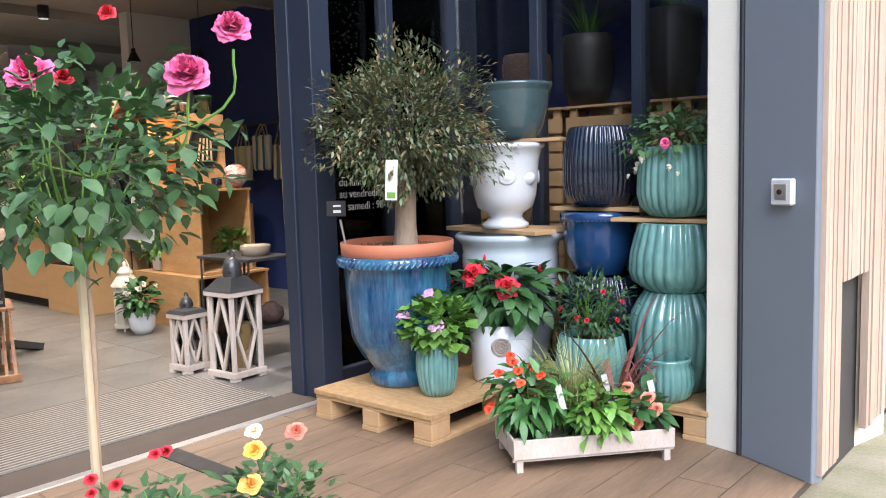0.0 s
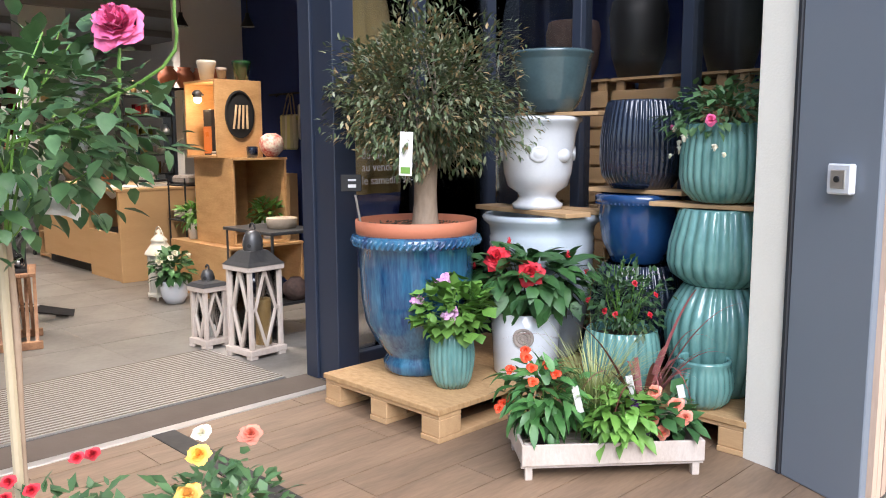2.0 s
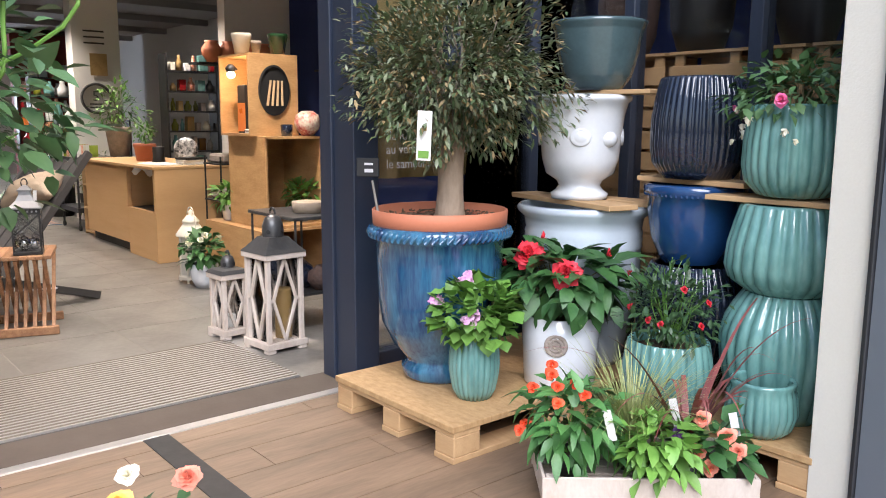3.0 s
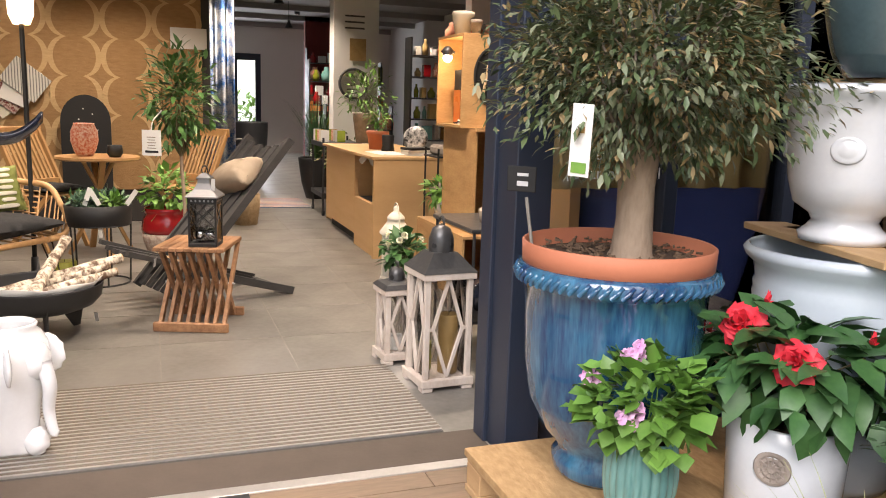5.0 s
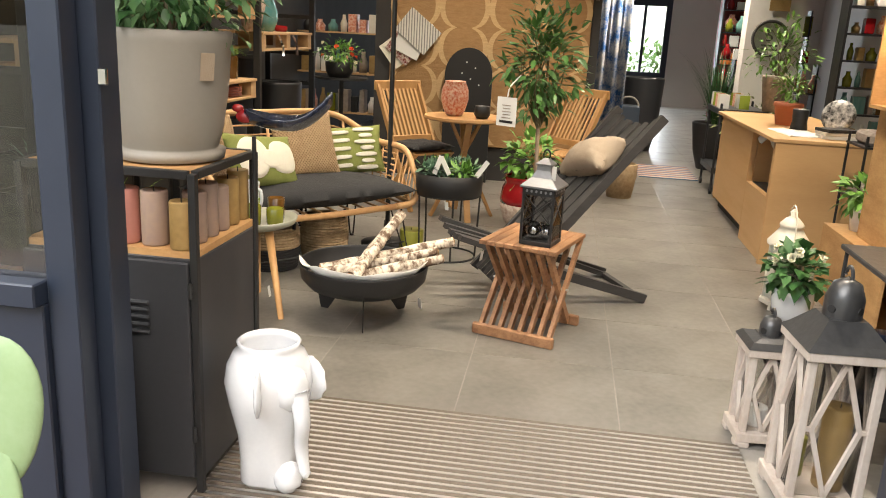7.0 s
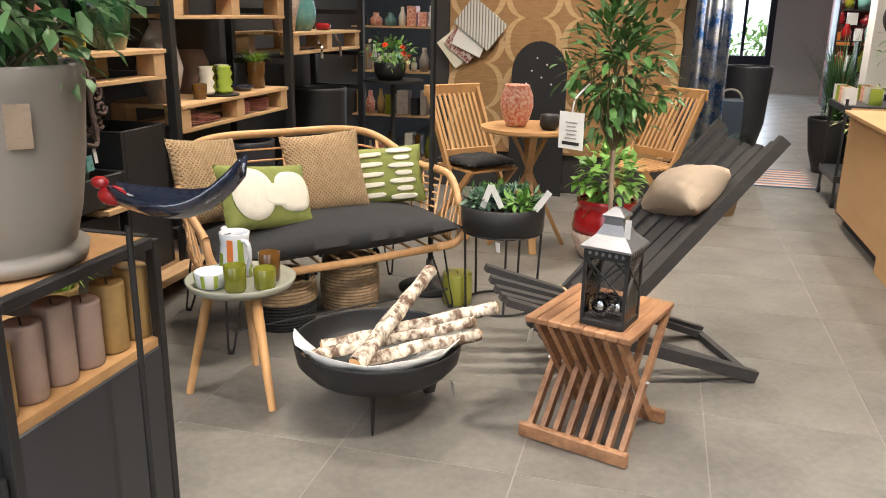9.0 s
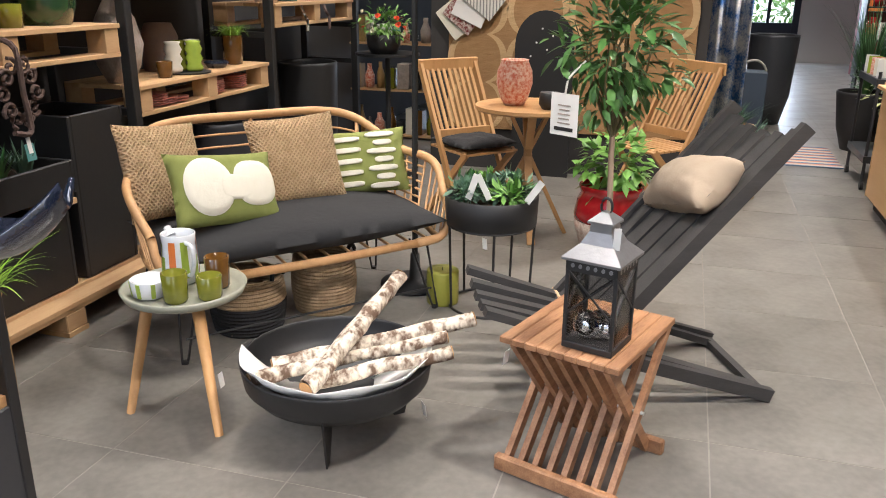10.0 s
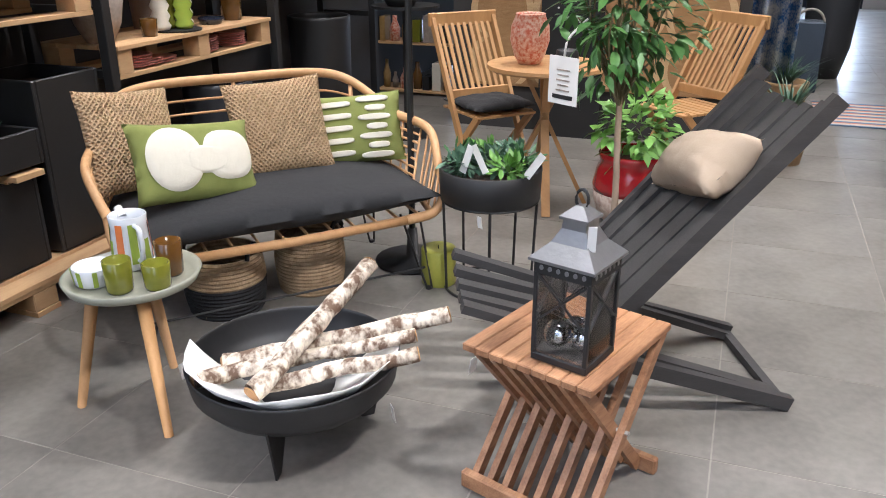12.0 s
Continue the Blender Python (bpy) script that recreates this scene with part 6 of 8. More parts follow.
part("handle", tube([(0, 0.12 * math.cos(t), 0.60 + 0.12 * math.sin(t)) for t in [i * math.pi / 10 for i in range(11)]], 0.012, 8), M_GREYPOT, bt)
pot("tall_planter", "tall dark grey planter with a dark plant", -12.4, 3.85, 0.0, [(0.15, 0), (0.22, 0.3), (0.25, 0.9), (0.25, 0.92)], M_STEEL)
rug2 = solid_at(box(0, 0, 0.004, 0.9, 0.6, 0.008), "floor_rug", stripe_mat("rug_stripe", (0.5, 0.42, 0.35), (0.10, 0.16, 0.25), (0.4, 0.16, 0.10), 8), "striped blue and rust floor rug in the aisle", "rug", -10.6, 4.0, 0.001)


# ---- the seating corner ----
sofa = thing("rattan_sofa", "honey rattan two-seat sofa with black seat cushion", "sofa", -6.16, 1.335, 0.0, 138)
sofa.scale = (0.84, 0.88, 0.98)


def sofa_line(side_h, back_h, inset, front_drop):
    """The frame's line: front of one arm, over the back, to the front of the other arm."""
    return smooth_line([(-0.76 + inset, -0.36, side_h - front_drop), (-0.80 + inset, -0.18, side_h + 0.03), (-0.74 + inset, 0.10, side_h + 0.06), (-0.60 + inset, 0.34, back_h - 0.04), (-0.40, 0.42, back_h), (0, 0.45, back_h), (0.40, 0.42, back_h), (0.60 - inset, 0.34, back_h - 0.04), (0.74 - inset, 0.10, side_h + 0.06), (0.80 - inset, -0.18, side_h + 0.03), (0.76 - inset, -0.36, side_h - front_drop)], 8)


top_line = sofa_line(0.62, 0.84, 0, 0.10)
low_line = smooth_line([(-0.70, -0.40, 0.34), (-0.74, -0.1, 0.36), (-0.66, 0.20, 0.38), (-0.40, 0.32, 0.38), (0, 0.34, 0.38), (0.40, 0.32, 0.38), (0.66, 0.20, 0.38), (0.74, -0.1, 0.36), (0.70, -0.40, 0.34)], 8)
part("top_rail", tube(top_line, 0.021, 10), M_RATTAN, sofa, smooth=True)
part("seat_rail", tube(low_line, 0.016, 8), M_RATTAN, sofa, smooth=True)
for s in (-1, 1):
    part("arm_front", tube(smooth_line([(s * 0.76, -0.36, 0.52), (s * 0.755, -0.41, 0.44), (s * 0.70, -0.42, 0.355), (s * 0.55, -0.42, 0.34)], 5), 0.021, 10), M_RATTAN, sofa, smooth=True)
part("front_rail", tube([(-0.56, -0.42, 0.34), (0, -0.425, 0.335), (0.56, -0.42, 0.34)], 0.019, 10), M_RATTAN, sofa, smooth=True)
for k in range(7):
    f = (k + 0.8) / 8.2
    pts = []
    n = len(top_line)
    for i in range(10, n - 10):
        lo = low_line[min(len(low_line) - 1, round(i * (len(low_line) - 1) / (n - 1)))]
        pts.append(Vector(lo).lerp(Vector(top_line[i]), f))
    part("back_cane", tube(pts, 0.006, 6), M_RATTAN, sofa, smooth=True)
for i in range(0, len(top_line), 2):
    back = 18 < i < len(top_line) - 18
    if back and (i // 2) % 4:
        continue
    lo = low_line[min(len(low_line) - 1, round(i * (len(low_line) - 1) / (len(top_line) - 1)))]
    part("upright_cane", tube([lo, top_line[i]], 0.011 if back else 0.006, 6), M_RATTAN, sofa, smooth=True)
for i in range(12):
    part("seat_cane", tube([(-0.62 + i * 0.113, -0.41, 0.35), (-0.62 + i * 0.113, 0.30, 0.37)], 0.007, 6), M_RATTAN, sofa)


def cushion_mesh(w, h, t, seed, pinch=0.12, nx=22, ny=18):
    """A stuffed cushion: two bulging faces that meet in a seam, with pulled-in sides."""
    bm = bmesh.new()
    for s in (1, -1):
        rows = []
        for j in range(ny + 1):
            row = []
            for i in range(nx + 1):
                u, v = i / nx * 2 - 1, j / ny * 2 - 1
                k = max(0.0, (1 - u * u) * (1 - v * v)) ** 0.38
                x = u * w / 2 * (1 - pinch * (1 - v * v) * 0.5 * abs(u))
                z = v * h / 2 * (1 - pinch * (1 - u * u) * 0.5 * abs(v))
                y = -s * t / 2 * k + 0.006 * noise.noise(Vector((u * 3 + seed, v * 3, s)))
                row.append(bm.verts.new((x, y, z)))
            rows.append(row)
        for j in range(ny):
            for i in range(nx):
                f = bm.faces.new((rows[j][i], rows[j][i + 1], rows[j + 1][i + 1], rows[j + 1][i]))
                f.smooth = True
    bmesh.ops.remove_doubles(bm, verts=bm.verts, dist=0.0015)
    bmesh.ops.recalc_face_normals(bm, faces=bm.faces)
    return bm


seat_bm = cushion_mesh(1.46, 0.80, 0.16, 1, 0.05, 30, 18)
bmesh.ops.transform(seat_bm, matrix=pose(0, -0.055, 0.43, -90, 0, 0), verts=seat_bm.verts)
part("seat_cushion", seat_bm, M_BLACKSOFT, sofa, "black fabric seat cushion")
for sx in (-1, 1):
    for y0, y1 in ((-0.33, -0.40), (0.22, 0.30)):
        lg = bmesh.new()
        tube(smooth_line([(sx * 0.56, y0, 0.34), (sx * 0.66, y1, 0.02), (sx * 0.675, y1, 0.006), (sx * 0.69, y1, 0.02), (sx * 0.66, y0, 0.34)], 4), 0.006, 6, lg)
        part("hairpin_leg", lg, M_BLACK, sofa)
        part("foot_pad", lathe([(0, 0), (0.016, 0), (0.016, 0.012), (0, 0.014)], 12), M_BLACK, sofa).location = (sx * 0.675, y1, 0.0)
part("stretcher", tube([(-0.66, -0.39, 0.10), (0.66, -0.39, 0.10)], 0.005, 6), M_BLACK, sofa)

SF = pose(-6.16, 1.335, 0.0, 0, 0, 138) @ Matrix.Diagonal((0.84, 0.88, 0.98, 1))


def pillow(label, x, y, z, w, h, t, mat, seed, tilt, turn, roll=0):
    ob = thing("throw_pillow", label, "cushion", 0, 0, 0, 0, "cushions on the sofa")
    ob.matrix_world = SF @ pose(x, y, z, -tilt, roll, turn)
    bm = cushion_mesh(w, h, t, seed)
    cover = part("cover", bm, mat, ob)
    return ob


M_WEAVE = material("knotted_jute_net", (0.72, 0.52, 0.31), 0.95, 0, (0.36, 0.22, 0.10), 30, 0.6, 0.3, 200)


def add_weave(m, scale):
    """Crossing cords as relief, with their gaps' shade put into a darker colour."""
    n, l = m.node_tree.nodes, m.node_tree.links
    tc, mp = n.new("ShaderNodeTexCoord"), n.new("ShaderNodeMapping")
    mp.inputs["Rotation"].default_value = (0, radians(45), 0)
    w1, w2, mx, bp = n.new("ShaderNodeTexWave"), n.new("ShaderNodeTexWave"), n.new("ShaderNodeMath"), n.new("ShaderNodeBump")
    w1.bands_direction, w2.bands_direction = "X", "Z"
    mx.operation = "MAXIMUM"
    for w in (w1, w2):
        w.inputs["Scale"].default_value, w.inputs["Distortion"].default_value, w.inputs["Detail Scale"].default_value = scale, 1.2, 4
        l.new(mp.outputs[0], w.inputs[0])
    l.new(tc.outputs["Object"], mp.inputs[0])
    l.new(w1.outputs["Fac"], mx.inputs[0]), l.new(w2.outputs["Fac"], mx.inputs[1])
    bp.inputs["Strength"].default_value, bp.inputs["Distance"].default_value = 0.9, 0.012
    b = n["Principled BSDF"]
    l.new(mx.outputs[0], bp.inputs["Height"]), l.new(bp.outputs[0], b.inputs["Normal"])
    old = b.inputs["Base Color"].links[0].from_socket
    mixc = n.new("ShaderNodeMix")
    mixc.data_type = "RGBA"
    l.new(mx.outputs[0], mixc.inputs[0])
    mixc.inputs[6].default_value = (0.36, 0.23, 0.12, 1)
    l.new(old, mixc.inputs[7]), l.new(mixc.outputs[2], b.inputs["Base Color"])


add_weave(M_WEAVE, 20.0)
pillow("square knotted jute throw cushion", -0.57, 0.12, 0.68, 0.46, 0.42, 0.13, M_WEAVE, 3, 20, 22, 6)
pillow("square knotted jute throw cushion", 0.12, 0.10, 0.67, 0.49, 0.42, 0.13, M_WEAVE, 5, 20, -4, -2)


def figure_on(cushion, w, h, t, mat, shapes, name):
    """Woven-in motif: raised patches that follow the cushion's bulge."""
    for pts in shapes:
        bm = bmesh.new()
        nu, nv = 14, 8
        (cx, cz, rx, rz, sq) = pts
        rows = []
        for j in range(nv + 1):
            rr = j / nv
            row = []
            for i in range(28):
                a = 2 * math.pi * i / 28
                ca, sa = math.cos(a), math.sin(a)
                k = rr / max(1e-6, (abs(ca) ** sq + abs(sa) ** sq) ** (1 / sq))
                x, z = cx + rx * ca * k, cz + rz * sa * k
                u, v = max(-0.97, min(0.97, 2 * x / w)), max(-0.97, min(0.97, 2 * z / h))
                bulge = (max(0.0, (1 - u * u) * (1 - v * v))) ** 0.38
                row.append(bm.verts.new((x, -t / 2 * bulge - 0.010 * (1 if j < nv else 0.2), z)))
            rows.append(row)
        for j in range(nv):
            for i in range(28):
                i2 = (i + 1) % 28
                f = bm.faces.new((rows[j][i], rows[j][i2], rows[j + 1][i2], rows[j + 1][i]))
                f.smooth = True
        bmesh.ops.recalc_face_normals(bm, faces=bm.faces)
        part(name, bm, mat, cushion, "cream woven motif")


p1 = pillow("green cushion with cream rounded motif", -0.35, -0.14, 0.63, 0.58, 0.32, 0.12, M_GREENFAB, 7, 26, 14, 7)
figure_on(p1, 0.58, 0.32, 0.12, M_CREAMFAB, ((-0.11, 0.005, 0.125, 0.125, 2.1), (0.14, 0.01, 0.12, 0.10, 2.6), (0.03, -0.005, 0.10, 0.055, 3)), "cream_motif")
p2 = pillow("green cushion with cream brush-stroke stripes", 0.53, 0.12, 0.62, 0.50, 0.32, 0.12, M_GREENFAB, 8, 22, -18, -2)
figure_on(p2, 0.46, 0.32, 0.12, M_CREAMFAB, tuple((-0.11, 0.11 - 0.055 * k, 0.095, 0.013, 4) for k in range(5)) + tuple((0.10 + 0.01 * (k % 2), 0.125 - 0.042 * k, 0.085 - 0.03 * (k % 2), 0.014, 3) for k in range(7)), "cream_stripe")

# side stool with jug and cups
st = thing("side_stool", "round grey-green tray table on three wooden legs", "side table", -5.24, 1.43, 0.0)
st.scale = (1, 1, 0.94)
part("tray_top", lathe([(0, 0.435), (0.15, 0.435), (0.195, 0.455), (0.207, 0.482), (0.198, 0.485), (0.18, 0.462), (0.15, 0.452), (0, 0.452)], 48), M_STOOLTOP, st, smooth=True)
for x, y in ((0.16, 0.19), (0.12, -0.18), (-0.19, -0.06)):
    part("leg", tube([(x, y, 0.0), (x * 0.55, y * 0.55, 0.436)], 0.014, 10, None, 1.5), M_TEAKLIGHT, st, smooth=True)
price_tag(st, -0.14, 0.02, 0.03)
jug = thing("striped_jug", "cream jug with green, yellow and orange stripes", "jug", -5.33, 1.36, 0.426, -30)
jug.scale = (0.92, 0.92, 0.92)
part("body", vessel([(0.058, 0), (0.068, 0.01), (0.066, 0.08), (0.060, 0.15), (0.064, 0.19)], 0.006, 36, floor_at=0.012), M_CERAMIC, jug, smooth=True)
for k in range(9):
    a0 = k * 0.7
    sb = bmesh.new()
    vv = []
    z0, z1 = (0.03, 0.17) if k % 3 else (0.0, 0.11)
    for j in range(5):
        z = z0 + (z1 - z0) * j / 4
        r = 0.0685 - 0.006 * max(0, (z - 0.02) / 0.13) + 0.0012
        vv.append([sb.verts.new((r * math.cos(a0 + da), r * math.sin(a0 + da), z)) for da in (-0.2, -0.1, 0, 0.1, 0.2)])
    for j in range(4):
        for i in range(4):
            sb.faces.new((vv[j][i], vv[j][i + 1], vv[j + 1][i + 1], vv[j + 1][i]))
    part("stripe", sb, (M_LIME, M_ORANGE, M_LIME, M_LIME, M_ORANGE, M_TEAL)[k % 6], jug, "painted stripe", True)
part("handle", tube(smooth_line([(0, 0.058, 0.165), (0, 0.105, 0.16), (0, 0.115, 0.11), (0, 0.09, 0.05), (0, 0.064, 0.04)], 5), 0.009, 8), M_CERAMIC, jug, smooth=True)
part("spout", tube([(0, -0.055, 0.165), (0, -0.085, 0.192)], 0.018, 10, None, 0.8), M_CERAMIC, jug, smooth=True)
cup = thing("striped_bowl", "lime and cream striped bowl", "bowl", -5.18, 1.34, 0.426)
part("body", vessel([(0.05, 0), (0.058, 0.008), (0.064, 0.06)], 0.005, 32, floor_at=0.01), M_CERAMIC, cup, smooth=True)
part("lining", lathe([(0, 0.013), (0.052, 0.013), (0.0585, 0.058)], 28), M_LIME, cup, "lime green inside", True)
for k in range(8):
    a = k * math.pi / 4
    part("stripe", bar((0.0592 * math.cos(a), 0.0592 * math.sin(a), 0.008), (0.0652 * math.cos(a), 0.0652 * math.sin(a), 0.058), 0.014, 0.002, None, (-math.sin(a), math.cos(a), 0)), M_LIME, cup)
for x, y, m, h, nm in ((-5.16, 1.45, M_OLIVEGLASS, 0.10, "olive green"), (-5.22, 1.54, M_OLIVEGLASS, 0.08, "speckled green"), (-5.32, 1.51, M_AMBER, 0.11, "amber brown")):
    solid_at(vessel([(0.036, 0), (0.040, 0.01), (0.042, h)], 0.004, 28, floor_at=0.01), "glass_tumbler", m, nm + " glass tumbler on the tray", "tumbler", x, y, 0.426, 0, True)

# fire bowl with birch logs
fb = thing("fire_bowl", "low round black steel fire bowl on three feet", "fire bowl", -5.24, 1.98, 0.0)
part("bowl", vessel([(0.10, 0.13), (0.20, 0.14), (0.265, 0.165), (0.300, 0.205), (0.310, 0.265), (0.312, 0.275)], 0.006, 64, floor_at=0.145), M_BLACK, fb, smooth=True)
for a in (14, 134, 254):
    c, s = math.cos(radians(a)), math.sin(radians(a))
    lg = bmesh.new()
    vs = [lg.verts.new((r * c - o * s, r * s + o * c, z)) for o in (-0.003, 0.003) for r, z in ((0.10, 0.145), (0.285, 0.19), (0.24, 0.0), (0.20, 0.0))]
    lg.faces.new(vs[:4]), lg.faces.new(vs[4:])
    for i in range(4):
        lg.faces.new((vs[i], vs[(i + 1) % 4], vs[4 + (i + 1) % 4], vs[4 + i]))
    bmesh.ops.recalc_face_normals(lg, faces=lg.faces)
    part("foot", lg, M_BLACK, fb)
price_tag(fb, -0.12, 0.26, 0.05, 0.032, 0.055, 40)
wrap = bmesh.new()
gridp = []
for j in range(6):
    row = []
    for i in range(20):
        a = 0.4 + 3.6 * i / 19 - 1.7
        r = 0.12 + 0.19 * j / 5
        row.append(wrap.verts.new((r * math.cos(a), r * math.sin(a), 0.17 + 0.13 * (j / 5) ** 1.6 + 0.022 * noise.noise(Vector((i * 0.5, j * 0.7, 2))))))
    gridp.append(row)
for j in range(5):
    for i in range(19):
        wrap.faces.new((gridp[j][i], gridp[j][i + 1], gridp[j + 1][i + 1], gridp[j + 1][i]))
wr = solid_at(wrap, "wrapping_paper", M_PAPER, "crumpled white wrapping paper in the fire bowl", "paper", -5.24, 1.98, 0.0, 0, True)
wr.modifiers.new("thick", "SOLIDIFY").thickness = 0.002


def birch_log(p, q, r, seed, label):
    pts = []
    p, q = Vector(p), Vector(q)
    for i in range(15):
        t = i / 14
        pts.append(p.lerp(q, t) + Vector((noise.noise(Vector((t * 3, seed, 0))), noise.noise(Vector((t * 3, seed, 5))), 0.5 * noise.noise(Vector((t * 3, seed, 9))))) * 0.022)
    bm = tube(pts, r, 14, None, 0.88)
    for v in bm.verts:
        v.co += Vector((noise.noise(v.co * 25), noise.noise(v.co * 25 + Vector((7, 0, 0))), noise.noise(v.co * 25 + Vector((0, 7, 0))))) * 0.006
    t = thing("birch_log", label, "log", 0.02, 0.07, 0, 0, "logs in the fire bowl")
    part("bark", bm, M_BIRCH, t, smooth=True)
    d = (q - p).normalized()
    for e, s in ((p, -1), (q, 1)):
        cap = lathe([(0, 0.004), (r * 0.8, 0.003), (r * 0.86, 0)], 14)
        off = Vector((noise.noise(Vector(((0 if s < 0 else 3), seed, 0))), noise.noise(Vector(((0 if s < 0 else 3), seed, 5))), 0.5 * noise.noise(Vector(((0 if s < 0 else 3), seed, 9))))) * 0.022
        bmesh.ops.transform(cap, matrix=Matrix.Translation(e + off + d * s * 0.001) @ (d * s).to_track_quat("Z", "Y").to_matrix().to_4x4(), verts=cap.verts)
        part("cut_end", cap, M_TEAKLIGHT, t, "sawn log end")


birch_log((-5.05, 1.90, 0.255), (-5.57, 2.02, 0.45), 0.031, 1, "thick white birch log leaning over the bowl's rim")
birch_log((-5.18, 1.72, 0.24), (-5.52, 2.30, 0.345), 0.030, 2, "thick brown-white birch log across the bowl")
birch_log((-5.10, 1.70, 0.235), (-5.40, 2.24, 0.32), 0.023, 3, "thin birch log across the bowl")
birch_log((-5.12, 1.88, 0.235), (-5.32, 2.28, 0.31), 0.024, 4, "thin white birch log across the bowl")
birch_log((-5.06, 1.70, 0.245), (-5.30, 1.90, 0.245), 0.026, 6, "short birch log lying in the bowl")

# slatted folding stool with black lantern
xs = thing("folding_stool", "slatted acacia folding stool with crossed legs", "stool", -5.288, 2.779, 0.0, 71.5)
xs.scale = (1, 1, 0.925)
NS = 9
for i in range(NS):
    x = -0.165 + 0.33 * i / (NS - 1)
    part("top_slat", box(x, 0, 0.487, 0.040, 0.43, 0.022, 0.003), M_TEAK, xs)
NX = 15
for i in range(NX):
    x = -0.17 + 0.34 * i / (NX - 1)
    if i % 2 == 0:
        part("leg_slat", bar((x, 0.19, 0.478), (x, -0.17, 0.02), 0.019, 0.034, None, (1, 0, 0)), M_TEAK, xs)
    else:
        part("leg_slat", bar((x, 0.17, 0.02), (x, -0.19, 0.478), 0.019, 0.034, None, (1, 0, 0)), M_TEAK, xs)
part("foot_plank", box(0, 0.185, 0.028, 0.40, 0.028, 0.055, 0.005), M_TEAK, xs)
part("foot_plank", box(0, -0.185, 0.028, 0.40, 0.028, 0.055, 0.005), M_TEAK, xs)
part("pivot_rod", tube([(-0.19, 0, 0.25), (0.19, 0, 0.25)], 0.006, 8), M_ALU, xs)
price_tag(xs, -0.19, -0.16, 0.40, 0.03, 0.05, 90)

bl = thing("black_lantern", "black metal lantern with silver roof and glass balls", "lantern", -5.175, 2.81, 0.462, 73)
bl.scale = (0.88, 0.88, 1.06)
h = 0.085
part("base", span(-h, h, -h, h, 0.0, 0.018, 0.002), M_BLACK, bl)
for sx in (-1, 1):
    for sy in (-1, 1):
        part("post", box(sx * (h - 0.006), sy * (h - 0.006), 0.125, 0.012, 0.012, 0.215, 0.001), M_BLACK, bl)
for a in range(4):
    m = pose(0, 0, 0, 0, 0, 90 * a)
    fr = bmesh.new()
    span(-h, h, -h, -h + 0.008, 0.215, 0.245, 0.0, fr)
    bar((-h, -h + 0.004, 0.22), (h, -h + 0.004, 0.09), 0.005, 0.005, fr)
    bar((h, -h + 0.004, 0.22), (-h, -h + 0.004, 0.09), 0.005, 0.005, fr)
    bmesh.ops.transform(fr, matrix=m, verts=fr.verts)
    part("cross_frame", fr, M_BLACK, bl)
    for k in range(6):
        hole = tube([(-0.062 + 0.025 * k, -h - 0.002, 0.231), (-0.062 + 0.025 * k, -h + 0.004, 0.231)], 0.006, 10)
        bmesh.ops.transform(hole, matrix=m, verts=hole.verts)
        part("vent_hole", hole, M_SILVER, bl)
    g = span(-h + 0.012, h - 0.012, -h + 0.004, -h + 0.006, 0.018, 0.22)
    bmesh.ops.transform(g, matrix=m, verts=g.verts)
    part("pane", g, M_GLASS, bl).visible_shadow = False
roof = bmesh.new()
rings = [[roof.verts.new((sx * r, sy * r, z)) for sx, sy in ((-1, -1), (1, -1), (1, 1), (-1, 1))] for r, z in ((h + 0.012, 0.245), (h + 0.012, 0.252), (0.055, 0.285), (0.036, 0.315), (0.034, 0.335), (0.042, 0.337), (0.042, 0.343), (0.012, 0.365))]
for a, b in zip(rings, rings[1:]):
    for i in range(4):
        roof.faces.new((a[i], a[(i + 1) % 4], b[(i + 1) % 4], b[i]))
roof.faces.new(rings[-1])
part("roof", roof, M_SILVER, bl, "brushed silver metal roof")
part("ring_handle", tube([(0.018 * math.cos(t * 0.5), 0, 0.378 + 0.022 * math.sin(t * 0.5)) for t in range(14)], 0.004, 6), M_BLACK, bl)
price_tag(bl, 0.06, -0.05, 0.31, 0.022, 0.06, 30)
for i, (x, y, r) in enumerate(((-0.025, -0.03, 0.042), (0.035, 0.0, 0.036), (-0.01, 0.04, 0.034))):
    sp = bmesh.new()
    bmesh.ops.create_uvsphere(sp, u_segments=24, v_segments=14, radius=r)
    bmesh.ops.translate(sp, vec=(0, 0, r), verts=sp.verts)
    ob = solid("mirror_ball", sp, M_CHROME, "shiny mirrored glass ball inside the lantern", "glass ball", "", True, "balls in the lantern")
    ob.matrix_world = pose(-5.175, 2.81, 0.462, 0, 0, 73) @ pose(0.85 * x, 0.85 * y, 0.0195)

# black slatted lounge chair
lc = thing("lounge_chair", "black slatted wooden lounge chair with crossing planks", "chair", -6.10, 3.268, 0.0, 203.5)
lc.scale = (0.95, 1, 0.93)
# in the chair's own axes x runs across it and y towards its front
NL = 10
for i in range(NL):
    x = -0.235 + 0.47 * i / (NL - 1)
    dip = 0.05 * (1 - (x / 0.235) ** 2)
    if i % 2 == 0:
        part("back_plank", bar((x, -0.02 + 0.03, 1.05 - dip * 0.8), (x, 0.80, 0.10), 0.051, 0.022, None, (1, 0, 0)), M_BLACKWOOD, lc)
    else:
        part("seat_plank", bar((x, 1.02, 0.40 - dip * 0.6), (x, 0.0 if i in (1, 9) else 0.50, 0.02 if i in (1, 9) else 0.21), 0.051, 0.030, None, (1, 0, 0)), M_BLACKWOOD, lc)
        part("back_plank", bar((x, 0.01, 1.03 - dip * 0.8), (x, 0.62, 0.30), 0.051, 0.022, None, (1, 0, 0)), M_BLACKWOOD, lc)
